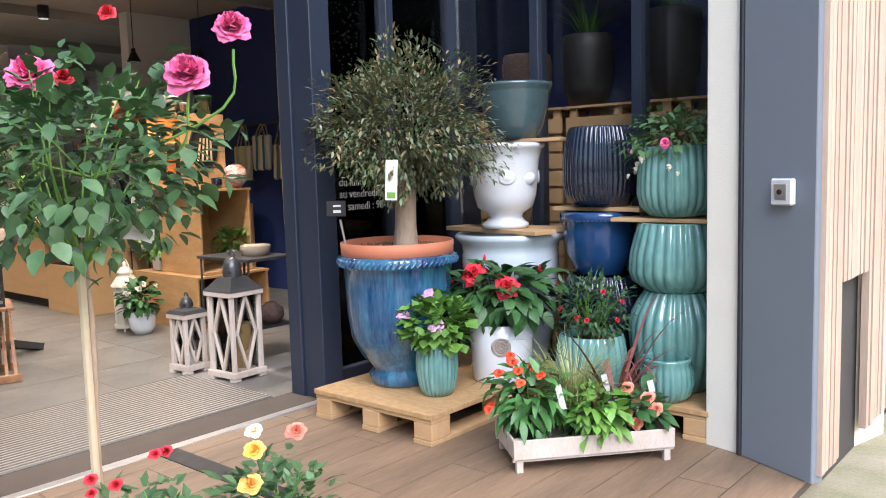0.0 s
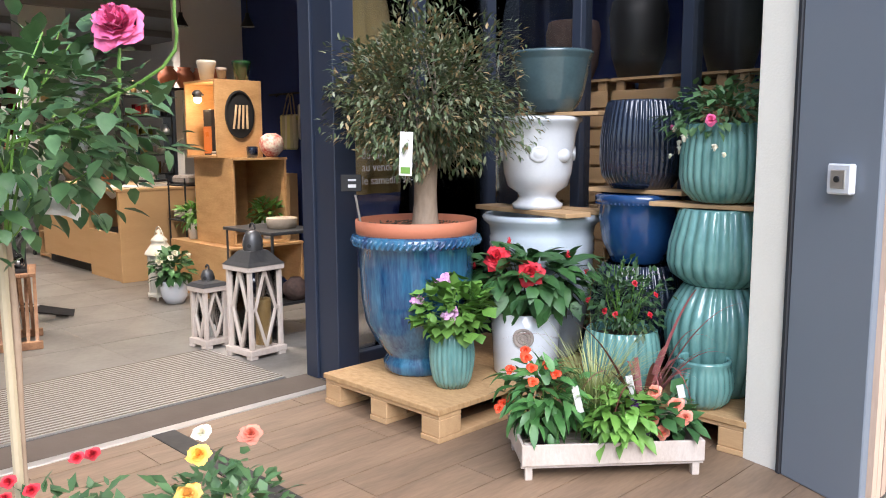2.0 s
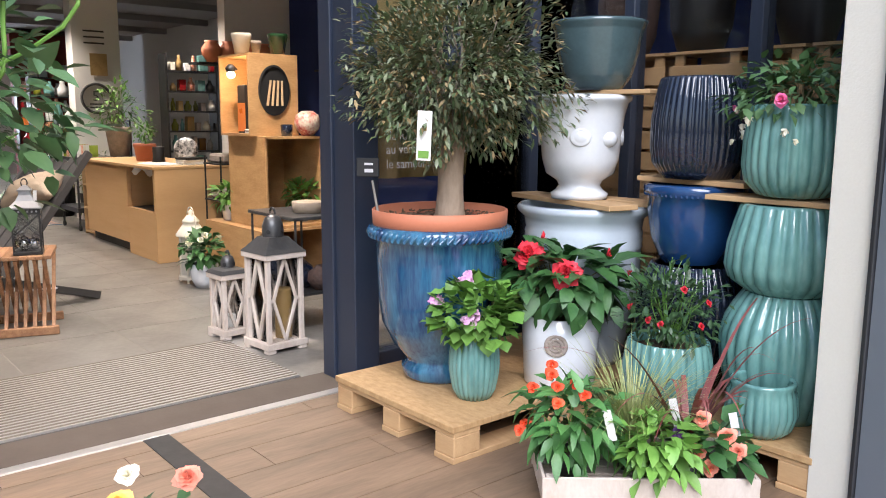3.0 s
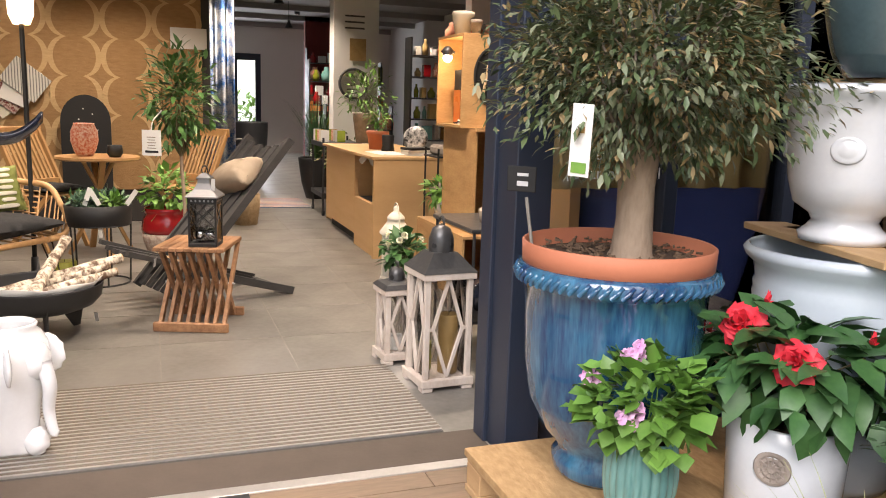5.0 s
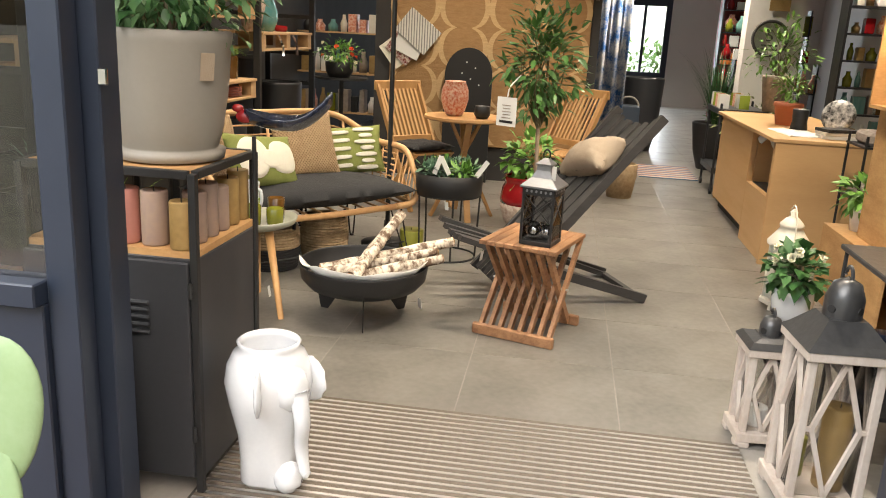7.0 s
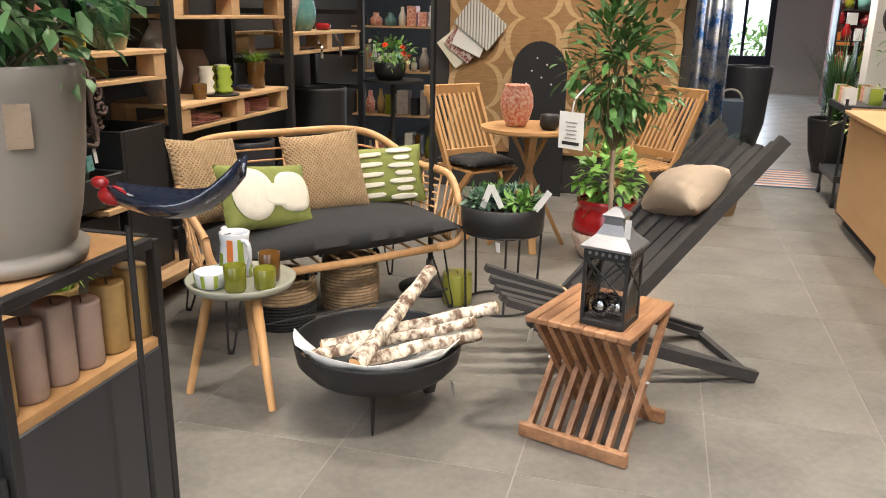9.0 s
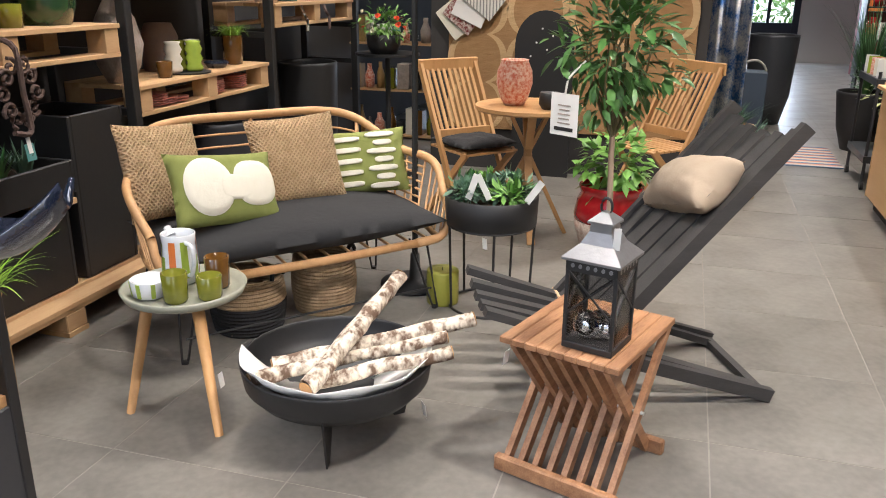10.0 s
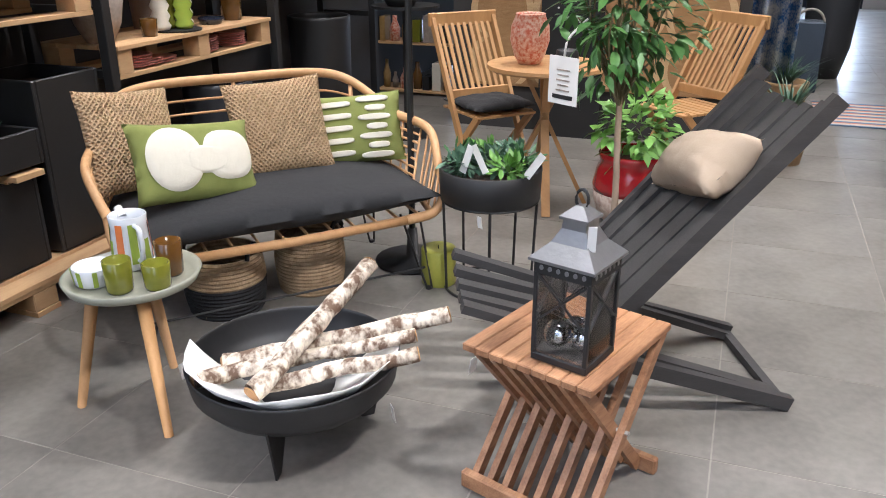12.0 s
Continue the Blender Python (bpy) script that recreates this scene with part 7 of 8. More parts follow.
for s in (-1, 1):
    part("leg_plank", bar((s * 0.262, 0.70, 0.26), (s * 0.262, -0.02, 0.025), 0.035, 0.05, None, (1, 0, 0)), M_BLACKWOOD, lc)
    part("side_plank", bar((s * 0.262, -0.01, 1.07), (s * 0.262, 0.80, 0.08), 0.030, 0.05, None, (1, 0, 0)), M_BLACKWOOD, lc)
part("foot_bar", bar((-0.262, 0.0, 0.02), (0.262, 0.0, 0.02), 0.03, 0.03), M_BLACKWOOD, lc)
for z, y in ((0.28, 0.66),):
    part("rope", tube([(-0.285, y, z), (0.285, y, z)], 0.007, 8), M_JUTE, lc, "jute rope threading")
hp = thing("head_pillow", "beige linen head cushion on the lounge chair", "cushion", 0, 0, 0)
hp.matrix_world = pose(-6.10, 3.268, 0.0, 0, 0, 203.5) @ pose(-0.03, 0.27, 0.755, -46, -14, 180)
part("cover", cushion_mesh(0.50, 0.22, 0.19, 12, 0.25), M_LINEN, hp)

# round planter on wire stand
ps = thing("planter_stand", "black round planter on thin wire stand", "planter", -6.46, 2.205, 0.0)
part("bowl", vessel([(0.195, 0.40), (0.205, 0.405), (0.210, 0.53)], 0.008, 48, floor_at=0.41), M_BLACK, ps, smooth=True)
part("soil", lathe([(0, 0.50), (0.195, 0.495)], 32), M_SOIL, ps)
part("base_ring", ring(0.185, 0.006, 0.008), M_BLACK, ps)
part("upper_ring", ring(0.198, 0.006, 0.40), M_BLACK, ps)
for k in range(5):
    a = k * 2 * math.pi / 5 + 0.3
    part("leg", tube([(0.185 * math.cos(a), 0.185 * math.sin(a), 0.008), (0.198 * math.cos(a), 0.198 * math.sin(a), 0.40)], 0.006, 6), M_BLACK, ps)
price_tag(ps, 0.20, 0.02, 0.36, 0.026, 0.05, 60)
for i in range(7):
    a = i * 0.9
    x, y = -6.46 + 0.12 * math.cos(a) * (i > 0), 2.205 + 0.12 * math.sin(a) * (i > 0)
    su = thing("succulent", "small green succulent in the black planter", "succulent", x, y, 0.505, group="succulents in the planter")
    part("rosette", bush(500 + i, (0, 0, 0.045), (0.07, 0.07, 0.05), 90, 0.05, 0.5, 0.1, curl=-0.2), (L_SUCC, L_FRESH, L_DEEP)[i % 3], su)
for i, (x, y, rzz) in enumerate(((-6.32, 2.12, 20), (-6.34, 2.24, -30), (-6.36, 2.36, 35))):
    ob = solid_at(box(0, 0, 0.10, 0.03, 0.002, 0.12), "plant_label", M_PAPER, "white plastic plant label in the planter", "plant label", x, y, 0.50, 75, group="labels in the planter")
    ob.matrix_world = pose(x, y, 0.50, 0, rzz, 75)

# baskets and candle under the sofa, floor lamp
def rope_basket(x, y, r, hh, lower, label):
    t = thing("rope_basket", label, "basket", x, y, 0.0, 0, "baskets under the sofa")
    n = round(hh / 0.016)
    for k in range(n):
        rr = r * (0.9 + 0.1 * math.sin(math.pi * k / n))
        part("coil", ring(rr, 0.0095, 0.01 + k * 0.016, 36), M_BLACKSOFT if k / n < lower else M_SEAGRASS, t)
    part("bottom", lathe([(0, 0.004), (r * 0.9, 0.004), (r * 0.9, 0.012), (0, 0.012)], 30), M_SEAGRASS, t)
    for s in (-1, 1):
        part("handle", tube([(s * 0.05 * math.cos(a) + 0.0, s * r * 0.95, hh + 0.05 * math.sin(a)) for a in [i * math.pi / 8 for i in range(9)]], 0.010, 6), M_BLACKSOFT, t)


rope_basket(-5.91, 1.27, 0.155, 0.24, 0.5, "round seagrass basket with black lower half")
rope_basket(-6.21, 1.49, 0.140, 0.26, 0.0, "round coiled seagrass basket with dark handles")
candle(-6.43, 1.99, 0.0, 0.075, 0.16, M_GREENWAX, "wide olive green pillar candle on the floor")
fl = thing("floor_lamp", "black floor lamp with cream shade", "floor lamp", -6.61, 1.795, 0.0)
part("base", lathe([(0, 0), (0.17, 0), (0.17, 0.012), (0.03, 0.028), (0.022, 0.16), (0, 0.16)], 40), M_BLACK, fl, smooth=True)
part("pole", tube([(0, 0, 0.02), (0, 0, 1.70)], 0.015, 10), M_BLACK, fl)
part("shade", lathe([(0.05, 1.66), (0.075, 1.72), (0.085, 2.0), (0.083, 2.0), (0.073, 1.72)], 28), glow("lit_cream_shade", (1.0, 0.82, 0.55), 1.6), fl, "glowing cream lampshade", True)

# citrus tree and red pot
ct = thing("citrus_tree", "small citrus standard tree with glossy leaves", "tree", -6.24, 2.73, 0.0)
part("container", vessel([(0.09, 0.0), (0.12, 0.20)], 0.006, 28), M_CREAMPAINT, ct, smooth=True)
part("soil", lathe([(0, 0.18), (0.11, 0.17)], 20), M_SOIL, ct)
part("trunk", tube(smooth_line([(0, 0, 0.15), (0.01, 0.012, 0.5), (0.0, 0, 0.8), (0.01, 0.0, 1.02)]), 0.013, 8, None, 0.8), M_BARK, ct, smooth=True)
part("branching", stems(510, (0, 0, 0.85), (0, 0, 1.22), (0.20, 0.20, 0.28), 26, 0.006), M_TWIG, ct)
part("foliage", bush(511, (0.0, 0.0, 1.22), (0.22, 0.22, 0.33), 640, 0.075, 0.38, 0.2, 3, 0.15, 0.35), L_LEMON, ct)
tagm = box(0, 0, 0, 0.13, 0.002, 0.16, 0.0)
tl = thing("plant_label_card", "white hanging plant label with printed lines", "plant label", -6.14, 2.55, 0.95, 60)
tcard = part("card", tagm, M_PAPER, tl)
for k in range(5):
    part("print_line", box(0.0, -0.002, 0.035 - 0.017 * k, 0.06 - 0.01 * (k % 2), 0.001, 0.005), M_STONE, tl)
part("bar_code", box(0, -0.002, -0.055, 0.09, 0.001, 0.014), M_BLACK, tl)
part("loop", tube(smooth_line([(0, 0, 0.08), (0.015, 0, 0.14), (0.04, 0.06, 0.20)], 4), 0.004, 6), M_PAPER, tl)
rp = pot("red_pot", "red glazed pot with rough white lower half", -7.50, 2.65, 0.0, [(0.13, 0), (0.16, 0.03), (0.19, 0.12), (0.195, 0.17)], M_CRACKLE)
part("red_collar", vessel([(0.196, 0.17), (0.20, 0.20), (0.185, 0.28), (0.165, 0.32), (0.172, 0.335), (0.178, 0.36), (0.172, 0.365)], 0.012, 40, floor_at=0.2), M_REDGLAZE, rp, "oxblood red glazed upper half", True)
part("soil", lathe([(0, 0.33), (0.15, 0.32)], 24), M_SOIL, rp)
rpl = thing("leafy_shrub", "bright green leafy plant in the red pot", "plant", -7.50, 2.65, 0.33)
part("foliage", bush(521, (0, 0, 0.16), (0.20, 0.20, 0.18), 220, 0.085, 0.6, 0.2), L_FRESH, rpl)

# bistro table and folding chairs
tb = thing("bistro_table", "round teak bistro table on crossed legs", "table", -7.62, 2.15, 0.0)
part("top", lathe([(0, 0.735), (0.30, 0.735), (0.315, 0.745), (0.31, 0.762), (0, 0.762)], 48), M_TEAKLIGHT, tb)
for a in (20, 110, 200, 290):
    c, s = math.cos(radians(a)), math.sin(radians(a))
    part("leg", bar((0.24 * c, 0.24 * s, 0.0), (-0.12 * c, -0.12 * s, 0.735), 0.045, 0.022), M_TEAKLIGHT, tb)
solid_at(vessel([(0.055, 0), (0.08, 0.04), (0.102, 0.12), (0.098, 0.19), (0.075, 0.245), (0.078, 0.25)], 0.008, 36), "coral_vase", M_CORAL, "coral red speckled mosaic vase on the table", "vase", -7.60, 2.06, 0.763, 0, True)
solid_at(vessel([(0.04, 0), (0.06, 0.03), (0.055, 0.09)], 0.006, 24), "black_bowl", M_BLACK, "small black pot on the table", "pot", -7.50, 2.28, 0.763, 0, True)


def folding_chair(x, y, rz, label):
    t = thing("folding_chair", label, "chair", x, y, 0.0, rz, "teak folding chairs")
    for s in (-1, 1):
        part("back_post", bar((s * 0.20, 0.30, 0.93), (s * 0.20, -0.20, 0.0), 0.022, 0.04, None, (1, 0, 0)), M_TEAKLIGHT, t)
        part("rear_leg", bar((s * 0.175, -0.20, 0.45), (s * 0.175, 0.24, 0.0), 0.022, 0.04, None, (1, 0, 0)), M_TEAKLIGHT, t)
    part("top_rail", box(0, 0.30, 0.925, 0.45, 0.026, 0.075, 0.005), M_TEAKLIGHT, t)
    part("lower_rail", box(0, 0.085, 0.53, 0.38, 0.022, 0.05, 0.003), M_TEAKLIGHT, t)
    for k in range(9):
        xx = -0.16 + 0.04 * k
        part("back_slat", bar((xx, 0.287, 0.90), (xx, 0.09, 0.54), 0.02, 0.010, None, (1, 0, 0)), M_TEAKLIGHT, t)
    for k in range(8):
        part("seat_slat", box(0, -0.20 + 0.052 * k, 0.445, 0.38, 0.042, 0.014, 0.002), M_TEAKLIGHT, t)
    return t


folding_chair(-7.88, 1.75, 138, "teak folding chair with slatted back by the table")
folding_chair(-8.31, 2.85, 48, "teak folding chair with slatted back beyond the table")
sc = cushion_mesh(0.40, 0.40, 0.07, 33, 0.05)
ch = solid("seat_pad", sc, M_BLACKSOFT, "black square seat pad on the folding chair", "cushion")
ch.matrix_world = pose(-7.88, 1.75, 0.49, 0, 0, 138) @ pose(0, -0.02, 0, -90, 0, 0)

# hanging jute rug with pale ogee pattern
rug = thing("hanging_rug", "jute rug with pale scalloped pattern on the wall", "rug", -9.255, 2.12, 0.32)
part("weave", box(0, 0, 1.10, 0.016, 1.84, 2.2, 0.004), M_RUG, rug)
og = bmesh.new()
for col in range(4):
    for s in (-1, 1):
        pts_in, pts_out = [], []
        for i in range(121):
            z = 2.16 * i / 120 + 0.02
            wv = math.sqrt(max(0.0, 1 - ((z % 0.36) / 0.18 - 1) ** 2))
            y0 = -0.69 + 0.46 * col
            pts_in.append((0.0105, y0 + s * (0.045 + 0.14 * wv), z))
            pts_out.append((0.0105, y0 + s * (0.095 + 0.14 * wv), z))
        for i in range(120):
            vs = [og.verts.new(p) for p in (pts_in[i], pts_out[i], pts_out[i + 1], pts_in[i + 1])]
            og.faces.new(vs)
part("pale_pattern", og, M_RUGPALE, rug, "pale bleached scallop bands")
pb = thing("rounded_board", "tall black rounded panel leaning on the rug wall", "panel", -9.12, 1.97, 0.0, 90)
pm = bmesh.new()
outline = [(-0.22, 0.0)] + [(0.22 * -math.cos(t), 0.98 + 0.25 * math.sin(t)) for t in [i * math.pi / 16 for i in range(17)]] + [(0.22, 0.0)]
f0 = pm.faces.new([pm.verts.new((a, 0.0, b)) for a, b in outline])
ext = bmesh.ops.extrude_face_region(pm, geom=[f0])
bmesh.ops.translate(pm, vec=(0, 0.02, 0), verts=[v for v in ext["geom"] if isinstance(v, bmesh.types.BMVert)])
bmesh.ops.recalc_face_normals(pm, faces=pm.faces)
part("panel_sheet", pm, M_BLACK, pb)
for k in range(6):
    part("white_dot", tube([(-0.1 + 0.04 * k, -0.004, 0.9 + 0.05 * ((k * 7) % 5)), (-0.1 + 0.04 * k, 0.001, 0.9 + 0.05 * ((k * 7) % 5))], 0.007, 8), M_PAPER, pb)
mg = thing("magazine_fan", "hanging folded tea towels and printed cloths", "textile", -9.232, 1.42, 1.08, 90)
for k, (rr, m) in enumerate(((-38, M_CREAMFAB), (-52, material("dotted_print", (0.55, 0.48, 0.42), 0.9, second=(0.18, 0.03, 0.03), scale=60, amount=2.2)), (-66, M_PAPER), (38, stripe_mat("grey_stripe", (0.62, 0.60, 0.55), (0.2, 0.2, 0.19), (0.55, 0.53, 0.48), 40)))):
    b = box(0.0, 0, 0.0, 0.36, 0.006, 0.26, 0.002)
    bmesh.ops.transform(b, matrix=pose(-0.10 + 0.05 * k, -0.008 - 0.012 * k, 0.12 + 0.05 * k, 0, rr, 0), verts=b.verts)
    part("folded_cloth", b, m, mg)
solid_at(box(0, 0, 0, 0.01, 0.34, 0.20), "price_board", M_PAPER, "white price board above the rug", "price sign", -9.24, 2.92, 1.80)

# ---- shelving along the dark wall ----
def shelf_post(x, y=0.52, z1=2.3):
    t = thing("shelf_post", "dark steel shelving upright with feet", "shelving", x, y, 0.0, 0, "shelving uprights")
    part("upright", box(0, 0, z1 / 2, 0.05, 0.05, z1, 0.003), M_BLACK, t)
    part("rear_upright", box(0, -0.42, z1 / 2, 0.05, 0.05, z1, 0.003), M_BLACK, t)
    for z in (0.83, 1.10, 1.42, 1.9):
        part("bracket", box(0, -0.21, z, 0.035, 0.38, 0.035, 0.002), M_BLACK, t)


for x in (-4.92, -6.28, -7.64, -9.0):
    shelf_post(x)


def pallet_shelf(x0, x1, z1, label):
    t = thing("pallet_shelf", label, "shelf", (x0 + x1) / 2, 0.30, z1 - 0.145, 0, "pallet shelves")
    L = x1 - x0
    for k in range(4):
        part("top_board", box(0, -0.16 + 0.115 * k, 0.135, L, 0.108, 0.020, 0.002), M_PINE, t)
    for y in (-0.15, 0.18):
        part("bottom_board", box(0, y, 0.010, L, 0.10, 0.020, 0.002), M_PINE, t)
    for xx in (-L / 2 + 0.05, 0, L / 2 - 0.05):
        for y in (-0.15, 0.18):
            part("block", box(xx, y, 0.0725, 0.09, 0.10, 0.105, 0.002), M_PINE, t)


pallet_shelf(-6.22, -4.95, 1.235, "shelf made from a pine pallet with pots")
pallet_shelf(-7.58, -6.32, 0.945, "shelf made from a pine pallet with bowls")
pallet_shelf(-7.58, -6.32, 1.52, "upper shelf made from a pine pallet")
pallet_shelf(-8.94, -7.70, 1.285, "shelf made from a pine pallet with vases")
pallet("wooden_pallet", -5.62, 0.32, 0, 1.5, 0.62, 0, "pale wooden pallet on the floor under planters")
pallet_shelf(-6.22, -4.95, 1.80, "upper shelf made from a pine pallet")


def square_planter(x0, x1, y0, y1, z0, z1, label):
    t = thing("square_planter", label, "planter", (x0 + x1) / 2, (y0 + y1) / 2, z0)
    a, b, hh = (x1 - x0) / 2, (y1 - y0) / 2, z1 - z0
    for s in (-1, 1):
        part("wall_panel", box(s * (a - 0.01), 0, hh / 2, 0.02, 2 * b, hh, 0.004), M_BLACK, t)
        part("wall_panel", box(0, s * (b - 0.01), hh / 2, 2 * a - 0.042, 0.02, hh, 0.004), M_BLACK, t)
    part("soil", box(0, 0, hh - 0.07, 2 * a - 0.045, 2 * b - 0.045, 0.02), M_SOIL, t)
    return t


square_planter(-6.22, -5.86, 0.12, 0.50, 0.146, 0.87, "tall black square planter on the pallet")
square_planter(-5.82, -5.02, 0.22, 0.54, 0.56, 0.70, "long black trough with aloe plants")
square_planter(-5.80, -5.04, 0.18, 0.50, 0.146, 0.51, "black square planter on the pallet")
for i in range(2):
    solid_at(box(0, 0, 0.012, 0.14, 0.36, 0.024, 0.002), "wooden_batten", M_PINE, "short pine batten under the black trough", "batten", -5.62 + 0.42 * i - 0.1, 0.38, 0.52)
    solid_at(box(0, 0, 0.006, 0.14, 0.30, 0.010, 0.001), "wooden_batten", M_PINE, "short pine batten under the black trough", "batten", -5.62 + 0.42 * i - 0.1, 0.36, 0.510)
for i in range(5):
    al = thing("aloe", "spiky aloe succulent in the black trough", "succulent", -5.72 + 0.15 * i, 0.38, 0.65, group="aloes in the trough")
    part("rosette", blades(540 + i, (0, 0, -0.01), 24, 0.19, 0.024, 0.75, 1.0, 5, sag=0.5), L_DEEP if i % 2 else L_SUCC, al)
    if i in (0, 2):
        price_tag(al, 0.03, 0.07, 0.10, 0.05, 0.07, 0, "plant_label", M_TURQ)
lg = pot("tall_candle_pot", "ribbed bamboo-coloured tall pot with lime grass", -4.98, 0.82, 0.0, [(0.07, 0), (0.075, 0.2), (0.07, 0.42), (0.075, 0.43)], M_OCHRE, soil=(0.06, 0.40))
lgg = thing("lime_grass", "bright lime green grass tuft", "plant", -4.98, 0.82, 0.40)
part("foliage", blades(551, (0, 0, 0), 140, 0.34, 0.009, 0.7, 1.0, 6, sag=1.3), L_LIMEGRASS, lgg)
wr2 = thing("iron_ornament", "rusty cast iron scroll wall ornament", "ornament", -5.50, 0.62, 1.02, 0)
for k in range(10):
    a = k * 0.628
    cxx, czz = 0.075 * math.cos(a), 0.10 * math.sin(a)
    part("scroll", tube([(cxx + 0.035 * (1 - t / 16) * math.cos(t * 0.6 + a), 0.01 * (k % 2), czz + 0.035 * (1 - t / 16) * math.sin(t * 0.6 + a)) for t in range(14)], 0.008, 6), M_RUST, wr2)
part("bracket", tube(smooth_line([(0, -0.08, 0.20), (0, 0.01, 0.16), (0, 0.02, 0.0), (0, 0.03, -0.14), (0.10, 0.05, -0.13)], 4), 0.011, 6), M_RUST, wr2)
price_tag(wr2, 0.02, 0.03, -0.19, 0.02, 0.06, 0)


def jar(x, y, z, prof, mat, label, cat="vase", ribs=0, depth=0.0):
    return solid_at(vessel(prof, 0.007, 30, ribs, depth, 1.0, 0.012), "ceramic_jar", mat, label, cat, x, y, z, 0, True, "wares on the shelves")


jar(-5.98, 0.36, 1.236, [(0.10, 0), (0.125, 0.08), (0.14, 0.18), (0.12, 0.28), (0.10, 0.31)], M_BOTTLE, "large bottle green ringed vase on the shelf", ribs=0)
jar(-5.74, 0.40, 1.236, [(0.045, 0), (0.05, 0.09)], M_OLIVEGLASS, "yellow-green glass with yellow pebbles")
jar(-5.52, 0.42, 1.236, [(0.06, 0), (0.065, 0.15), (0.06, 0.155)], M_STONE, "grey-green ceramic candle pot on the shelf")
jar(-5.62, 0.30, 1.236, [(0.05, 0), (0.07, 0.12), (0.05, 0.26)], M_PINKBOWL, "blush ceramic vase on the shelf")
jar(-5.34, 0.36, 1.236, [(0.05, 0), (0.055, 0.18), (0.05, 0.24)], M_MAUVE, "brown ceramic tube vase on the shelf")
jar(-5.18, 0.38, 1.236, [(0.06, 0), (0.065, 0.2)], M_GREYPOT, "taupe ceramic pot on the shelf")
for x in (-5.42, -5.56):
    jar(x, 0.42, 1.112, [(0.035, 0), (0.05, 0.03), (0.045, 0.06), (0.03, 0.07)], M_PINKBOWL, "small pink ridged pot under the shelf", "pot", 14, 0.005)
jar(-6.42, 0.36, 0.946, [(0.06, 0), (0.10, 0.08), (0.12, 0.18), (0.09, 0.30), (0.035, 0.40), (0.04, 0.42)], M_STONE, "tall weathered stone bottle vase on the shelf")
jar(-6.66, 0.44, 0.946, [(0.035, 0), (0.042, 0.08)], M_AMBER, "amber glass tumbler on the shelf", "tumbler")
for i, (x, y, m) in enumerate(((-6.80, 0.40, M_CREAMPAINT), (-6.90, 0.46, M_LIME), (-6.98, 0.40, M_CREAMPAINT), (-6.88, 0.38, M_OLIVEGLASS))):
    solid_at(lathe([(0, 0), (0.04, 0), (0.048, 0.02), (0.035, 0.04), (0.048, 0.065), (0.035, 0.09), (0.048, 0.115), (0.035, 0.14), (0.042, 0.155), (0, 0.16)], 24), "bubble_candle", m, "ringed green and cream candle on the shelf", "candle", x, y, 0.946 + 0.012, 0, True, "ringed candles")
solid_at(lathe([(0, 0), (0.12, 0), (0.125, 0.008), (0, 0.010)], 30), "dark_tray", M_BLACK, "dark round tray under the ringed candles", "tray", -6.89, 0.42, 0.946)
jar(-7.18, 0.42, 0.946, [(0.05, 0), (0.07, 0.03), (0.065, 0.035)], M_INDIGO, "small dark bowl on the shelf", "bowl")
gv = jar(-7.40, 0.40, 0.946, [(0.055, 0), (0.06, 0.16), (0.055, 0.165)], M_AMBER, "brown glass vase with trailing fern")
fe = thing("fern", "bright green trailing fern on the shelf", "plant", -7.40, 0.40, 1.10)
part("foliage", blades(561, (0, 0, 0), 170, 0.20, 0.006, 0.8, 0.8, 5, sag=1.5), L_LIMEGRASS, fe)
solid_at(lathe([(0, 0), (0.09, 0), (0.10, 0.18), (0.07, 0.25), (0, 0.25)], 20), "rough_stone_vase", M_MAUVE, "dark rough conical vase on the shelf", "vase", -6.95, 0.22, 0.946, 0, True)
for cx_, n in ((-6.52, 5), (-6.70, 2), (-7.05, 6), (-7.30, 6), (-6.60, 3)):
    for k in range(n):
        solid_at(lathe([(0, 0), (0.05, 0), (0.085, 0.012), (0.086, 0.015), (0.05, 0.006), (0, 0.005)], 28), "terracotta_plate", M_PINKBOWL, "stacked salmon pink stoneware plate", "plate", cx_, 0.44, 0.821 + 0.012 * k, 0, True, "stacked plates")
jar(-7.88, 0.38, 1.286, [(0.07, 0), (0.09, 0.12), (0.11, 0.2), (0.08, 0.28)], M_CRACKLE, "pale terrazzo vase on the shelf")
jar(-8.18, 0.38, 1.286, [(0.06, 0), (0.10, 0.08), (0.10, 0.16), (0.07, 0.25), (0.075, 0.26)], M_TURQ, "turquoise mosaic vase on the shelf")
jar(-8.55, 0.38, 1.286, [(0.05, 0), (0.06, 0.03), (0.05, 0.05)], M_REDGLAZE, "small red dish on the shelf", "dish")
for i, x in enumerate((-8.05, -8.4)):
    bw = thing("bow_ornament", "metal bow hook ornament on the pallet edge", "hook", x, 0.56, 1.20)
    part("hook", tube(smooth_line([(0, -0.02, 0.06), (0.03, 0.01, 0.02), (-0.02, 0.01, -0.02), (0, 0.02, -0.10)], 4), 0.010, 6), M_CHROME if not i else M_RUST, bw)
hb = pot("hanging_planter", "round black planter with orange and white flowers", -8.72, 0.86, 0.92, [(0.09, 0), (0.12, 0.05), (0.125, 0.13)], M_BLACK, soil=(0.11, 0.11))
hbt = thing("planter_table", "tall black metal plant table", "plant stand", -8.80, 0.86, 0.0)
part("pole", tube([(0, 0, 0.0), (0, 0, 0.90)], 0.02, 10), M_BLACK, hbt)
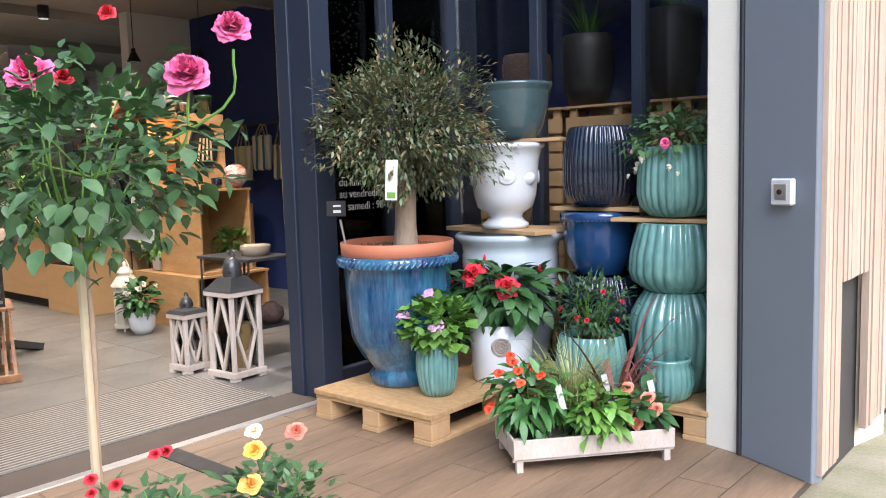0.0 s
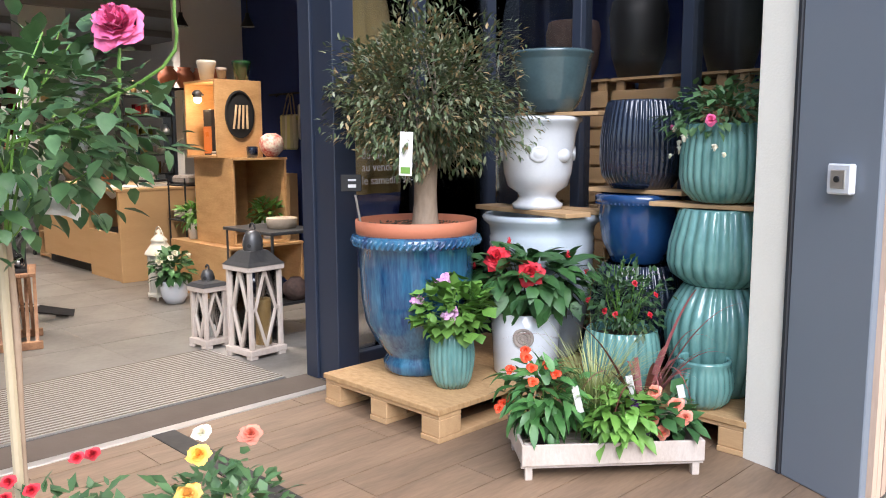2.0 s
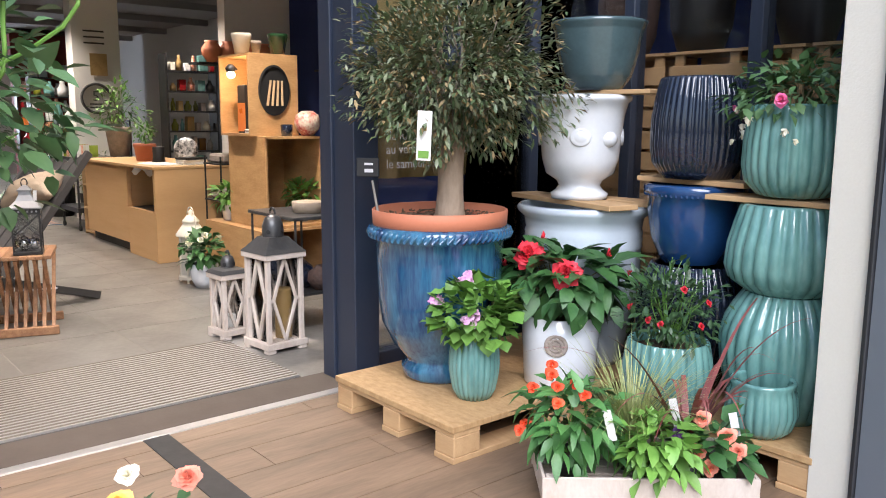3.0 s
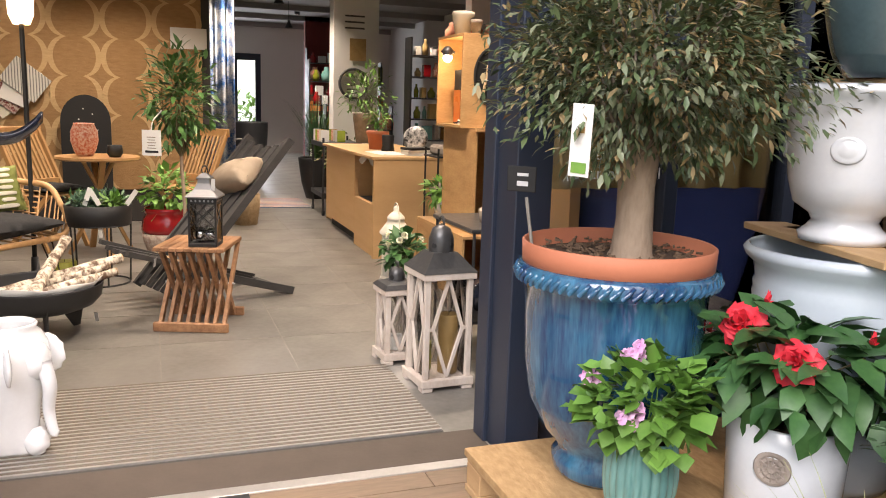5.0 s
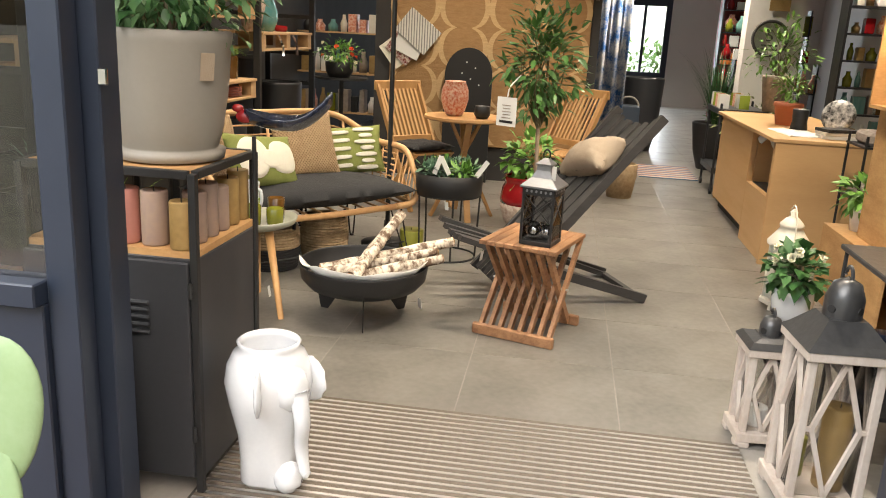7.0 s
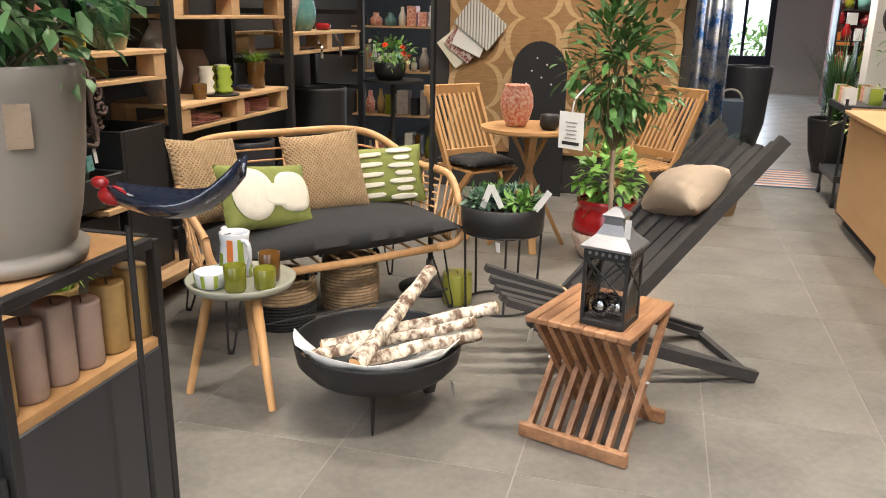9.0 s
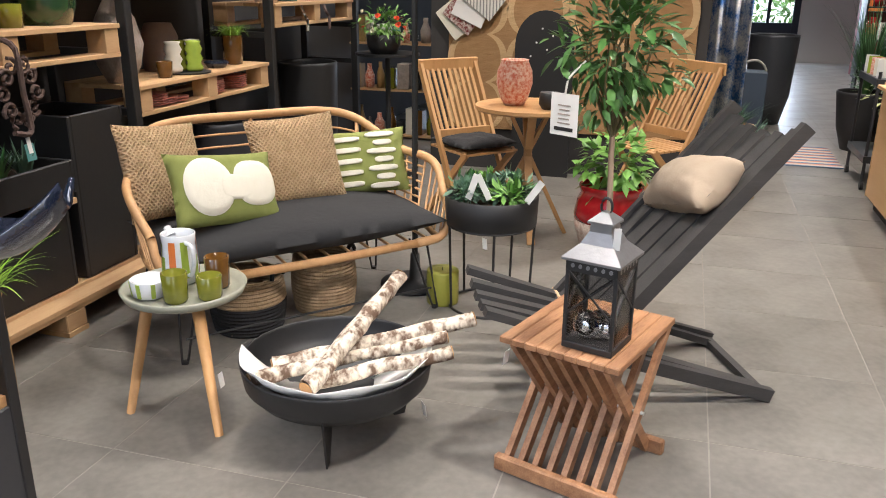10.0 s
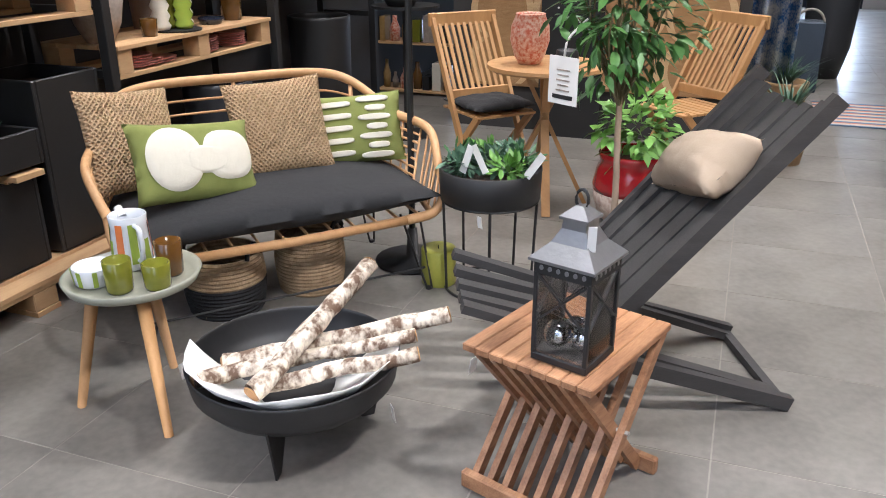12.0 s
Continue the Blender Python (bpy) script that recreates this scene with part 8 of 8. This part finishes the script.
part("top", lathe([(0, 0.90), (0.24, 0.90), (0.24, 0.918), (0, 0.918)], 40), M_BLACK, hbt)
part("foot", lathe([(0, 0), (0.18, 0), (0.18, 0.01), (0, 0.02)], 30), M_BLACK, hbt)
hbp = thing("mixed_flowers", "orange, red and white flowering plant mix", "plant", -8.72, 0.86, 1.03)
part("foliage", bush(571, (0, 0, 0.10), (0.20, 0.18, 0.12), 320, 0.05, 0.4, 0.2, uneven=0.5), L_FRESH, hbp)
for i in range(9):
    a = rng.uniform(0, 6.28)
    part("flower", bloom(580 + i, (0.15 * math.cos(a), 0.15 * math.sin(a), rng.uniform(0.02, 0.2)), (math.cos(a), math.sin(a), 0.6), 0.028, 10), P_ORANGE if i % 3 else P_WHITE, hbp)
rack("crate_tower", "tower of pale wooden crates with bottles and gifts", -10.35, 0.45, 1.0, 2.1, 90, 5, 8, GOODS, item=(0.06, 0.14), frame_mat=M_PINE, tall=0.3, depth=0.34)
for i in range(3):
    jar(-5.3 - 0.4 * i, 0.32, 1.801, [(0.08, 0), (0.11, 0.15), (0.08, 0.28)], (M_STONE, M_BOTTLE, M_GREYPOT)[i], "ceramic vase on the upper shelf")
    jar(-6.55 - 0.4 * i, 0.32, 1.521, [(0.07, 0), (0.10, 0.1), (0.07, 0.2)], (M_CREAMPAINT, M_MAUVE, M_TURQ)[i], "ceramic vase on the upper shelf")
pot("dark_ball_pot", "round black pot behind the sofa", -7.9, 0.45, 0.0, [(0.12, 0), (0.20, 0.12), (0.21, 0.25), (0.15, 0.38)], M_BLACK)
pot("dark_ball_pot", "large dark grey pot behind the sofa", -7.2, 0.40, 0.0, [(0.14, 0), (0.18, 0.3), (0.19, 0.62), (0.19, 0.64)], M_STEEL)
pot("dark_ball_pot", "tall black planter by the shelves", -8.4, 0.40, 0.0, [(0.16, 0), (0.20, 0.4), (0.21, 0.85), (0.21, 0.87)], M_BLACK)
sp2 = pot("wicker_pot", "wicker basket pot with spider plant", -8.95, 3.42, 0.0, [(0.11, 0), (0.14, 0.2), (0.14, 0.30)], M_SEAGRASS, soil=(0.12, 0.27))
spp = thing("spider_plant", "variegated spider plant with arching leaves", "plant", -8.95, 3.42, 0.28)
part("foliage", blades(591, (0, 0, 0), 70, 0.42, 0.022, 0.7, 1.1, 6, sag=1.2), L_SUCC, spp)
ag = pot("crate_pot", "wooden crate pot with grassy plant", -10.6, 3.45, 0.0, [(0.16, 0), (0.18, 0.22), (0.18, 0.24)], M_PINE, soil=(0.15, 0.2))
agp = thing("grass_plant", "pale green grassy plant by the aisle", "plant", -10.6, 3.45, 0.20)
part("foliage", blades(592, (0, 0, 0), 160, 0.42, 0.010, 0.8, 1.0, 6, sag=1.2), L_SUCC, agp)


# ---- pieces of floors and cladding ----
def slab_mesh(name, sx, sy, sz, mat, bevel=0.0015):
    bm = box(0, 0, 0, sx, sy, sz)
    me = bpy.data.meshes.new(name)
    bm.to_mesh(me)
    bm.free()
    me.materials.append(mat)
    return me


def piece(name, me, parent, x, y, z):
    ob = new(name, me)
    ob.parent = parent
    ob.location = (x, y, z)


TS = 0.61
tile_mesh = slab_mesh("tile", TS - 0.005, TS - 0.005, 0.012, M_TILE)
for i in range(-1, 25):
    for j in range(-1, 12):
        x, y = -4.91 + TS / 2 - TS * i, 1.34 - TS / 2 + TS * j - 2 * TS
        if x > -4.0 or x < -19.7 or y < -0.3 or y > 6.3:
            continue
        piece("tile", tile_mesh, floor, x, y, -0.006)
edge_mesh = slab_mesh("tile", 0.50, TS - 0.005, 0.010, M_TILE)
for j in range(4, 8):
    piece("tile", edge_mesh, floor, -3.73, 3.585 + TS * (j - 3.5), -0.006)
rng = random.Random(20)
deck_mesh = slab_mesh("deck_tile", 0.196, 1.196, 0.014, M_DECK)
for i in range(12):
    for j in range(7):
        x, y = FX + 0.13 + i * 0.2, -3.2 + j * 1.2 + (i % 3) * 0.4
        if y < 5.3:
            piece("deck_tile", deck_mesh, deck, x, y, -0.007)
strip_mesh, rib_mesh = slab_mesh("mat_strip", 0.018, 1.69, 0.012, M_MATBAR), slab_mesh("mat_rib", 0.012, 1.69, 0.013, M_ALU)
for i in range(24):
    piece("mat_strip", strip_mesh, mat, -0.400 + i * 0.034, 0, 0.004)
    piece("mat_rib", rib_mesh, mat, -0.400 + i * 0.034 + 0.0165, 0, 0.004)
slat_meshes = [slab_mesh("cladding_slat", 0.03, 0.042, h, M_CLAD) for h in (4.2, 3.5)]
for i in range(60):
    low = i in (5, 6, 7, 8, 9, 10, 11, 12)
    piece("cladding_slat", slat_meshes[1 if low else 0], clad, rng.uniform(-0.004, 0.004), 0.03 + i * 0.052, 2.1 + (0.35 if low else 0))
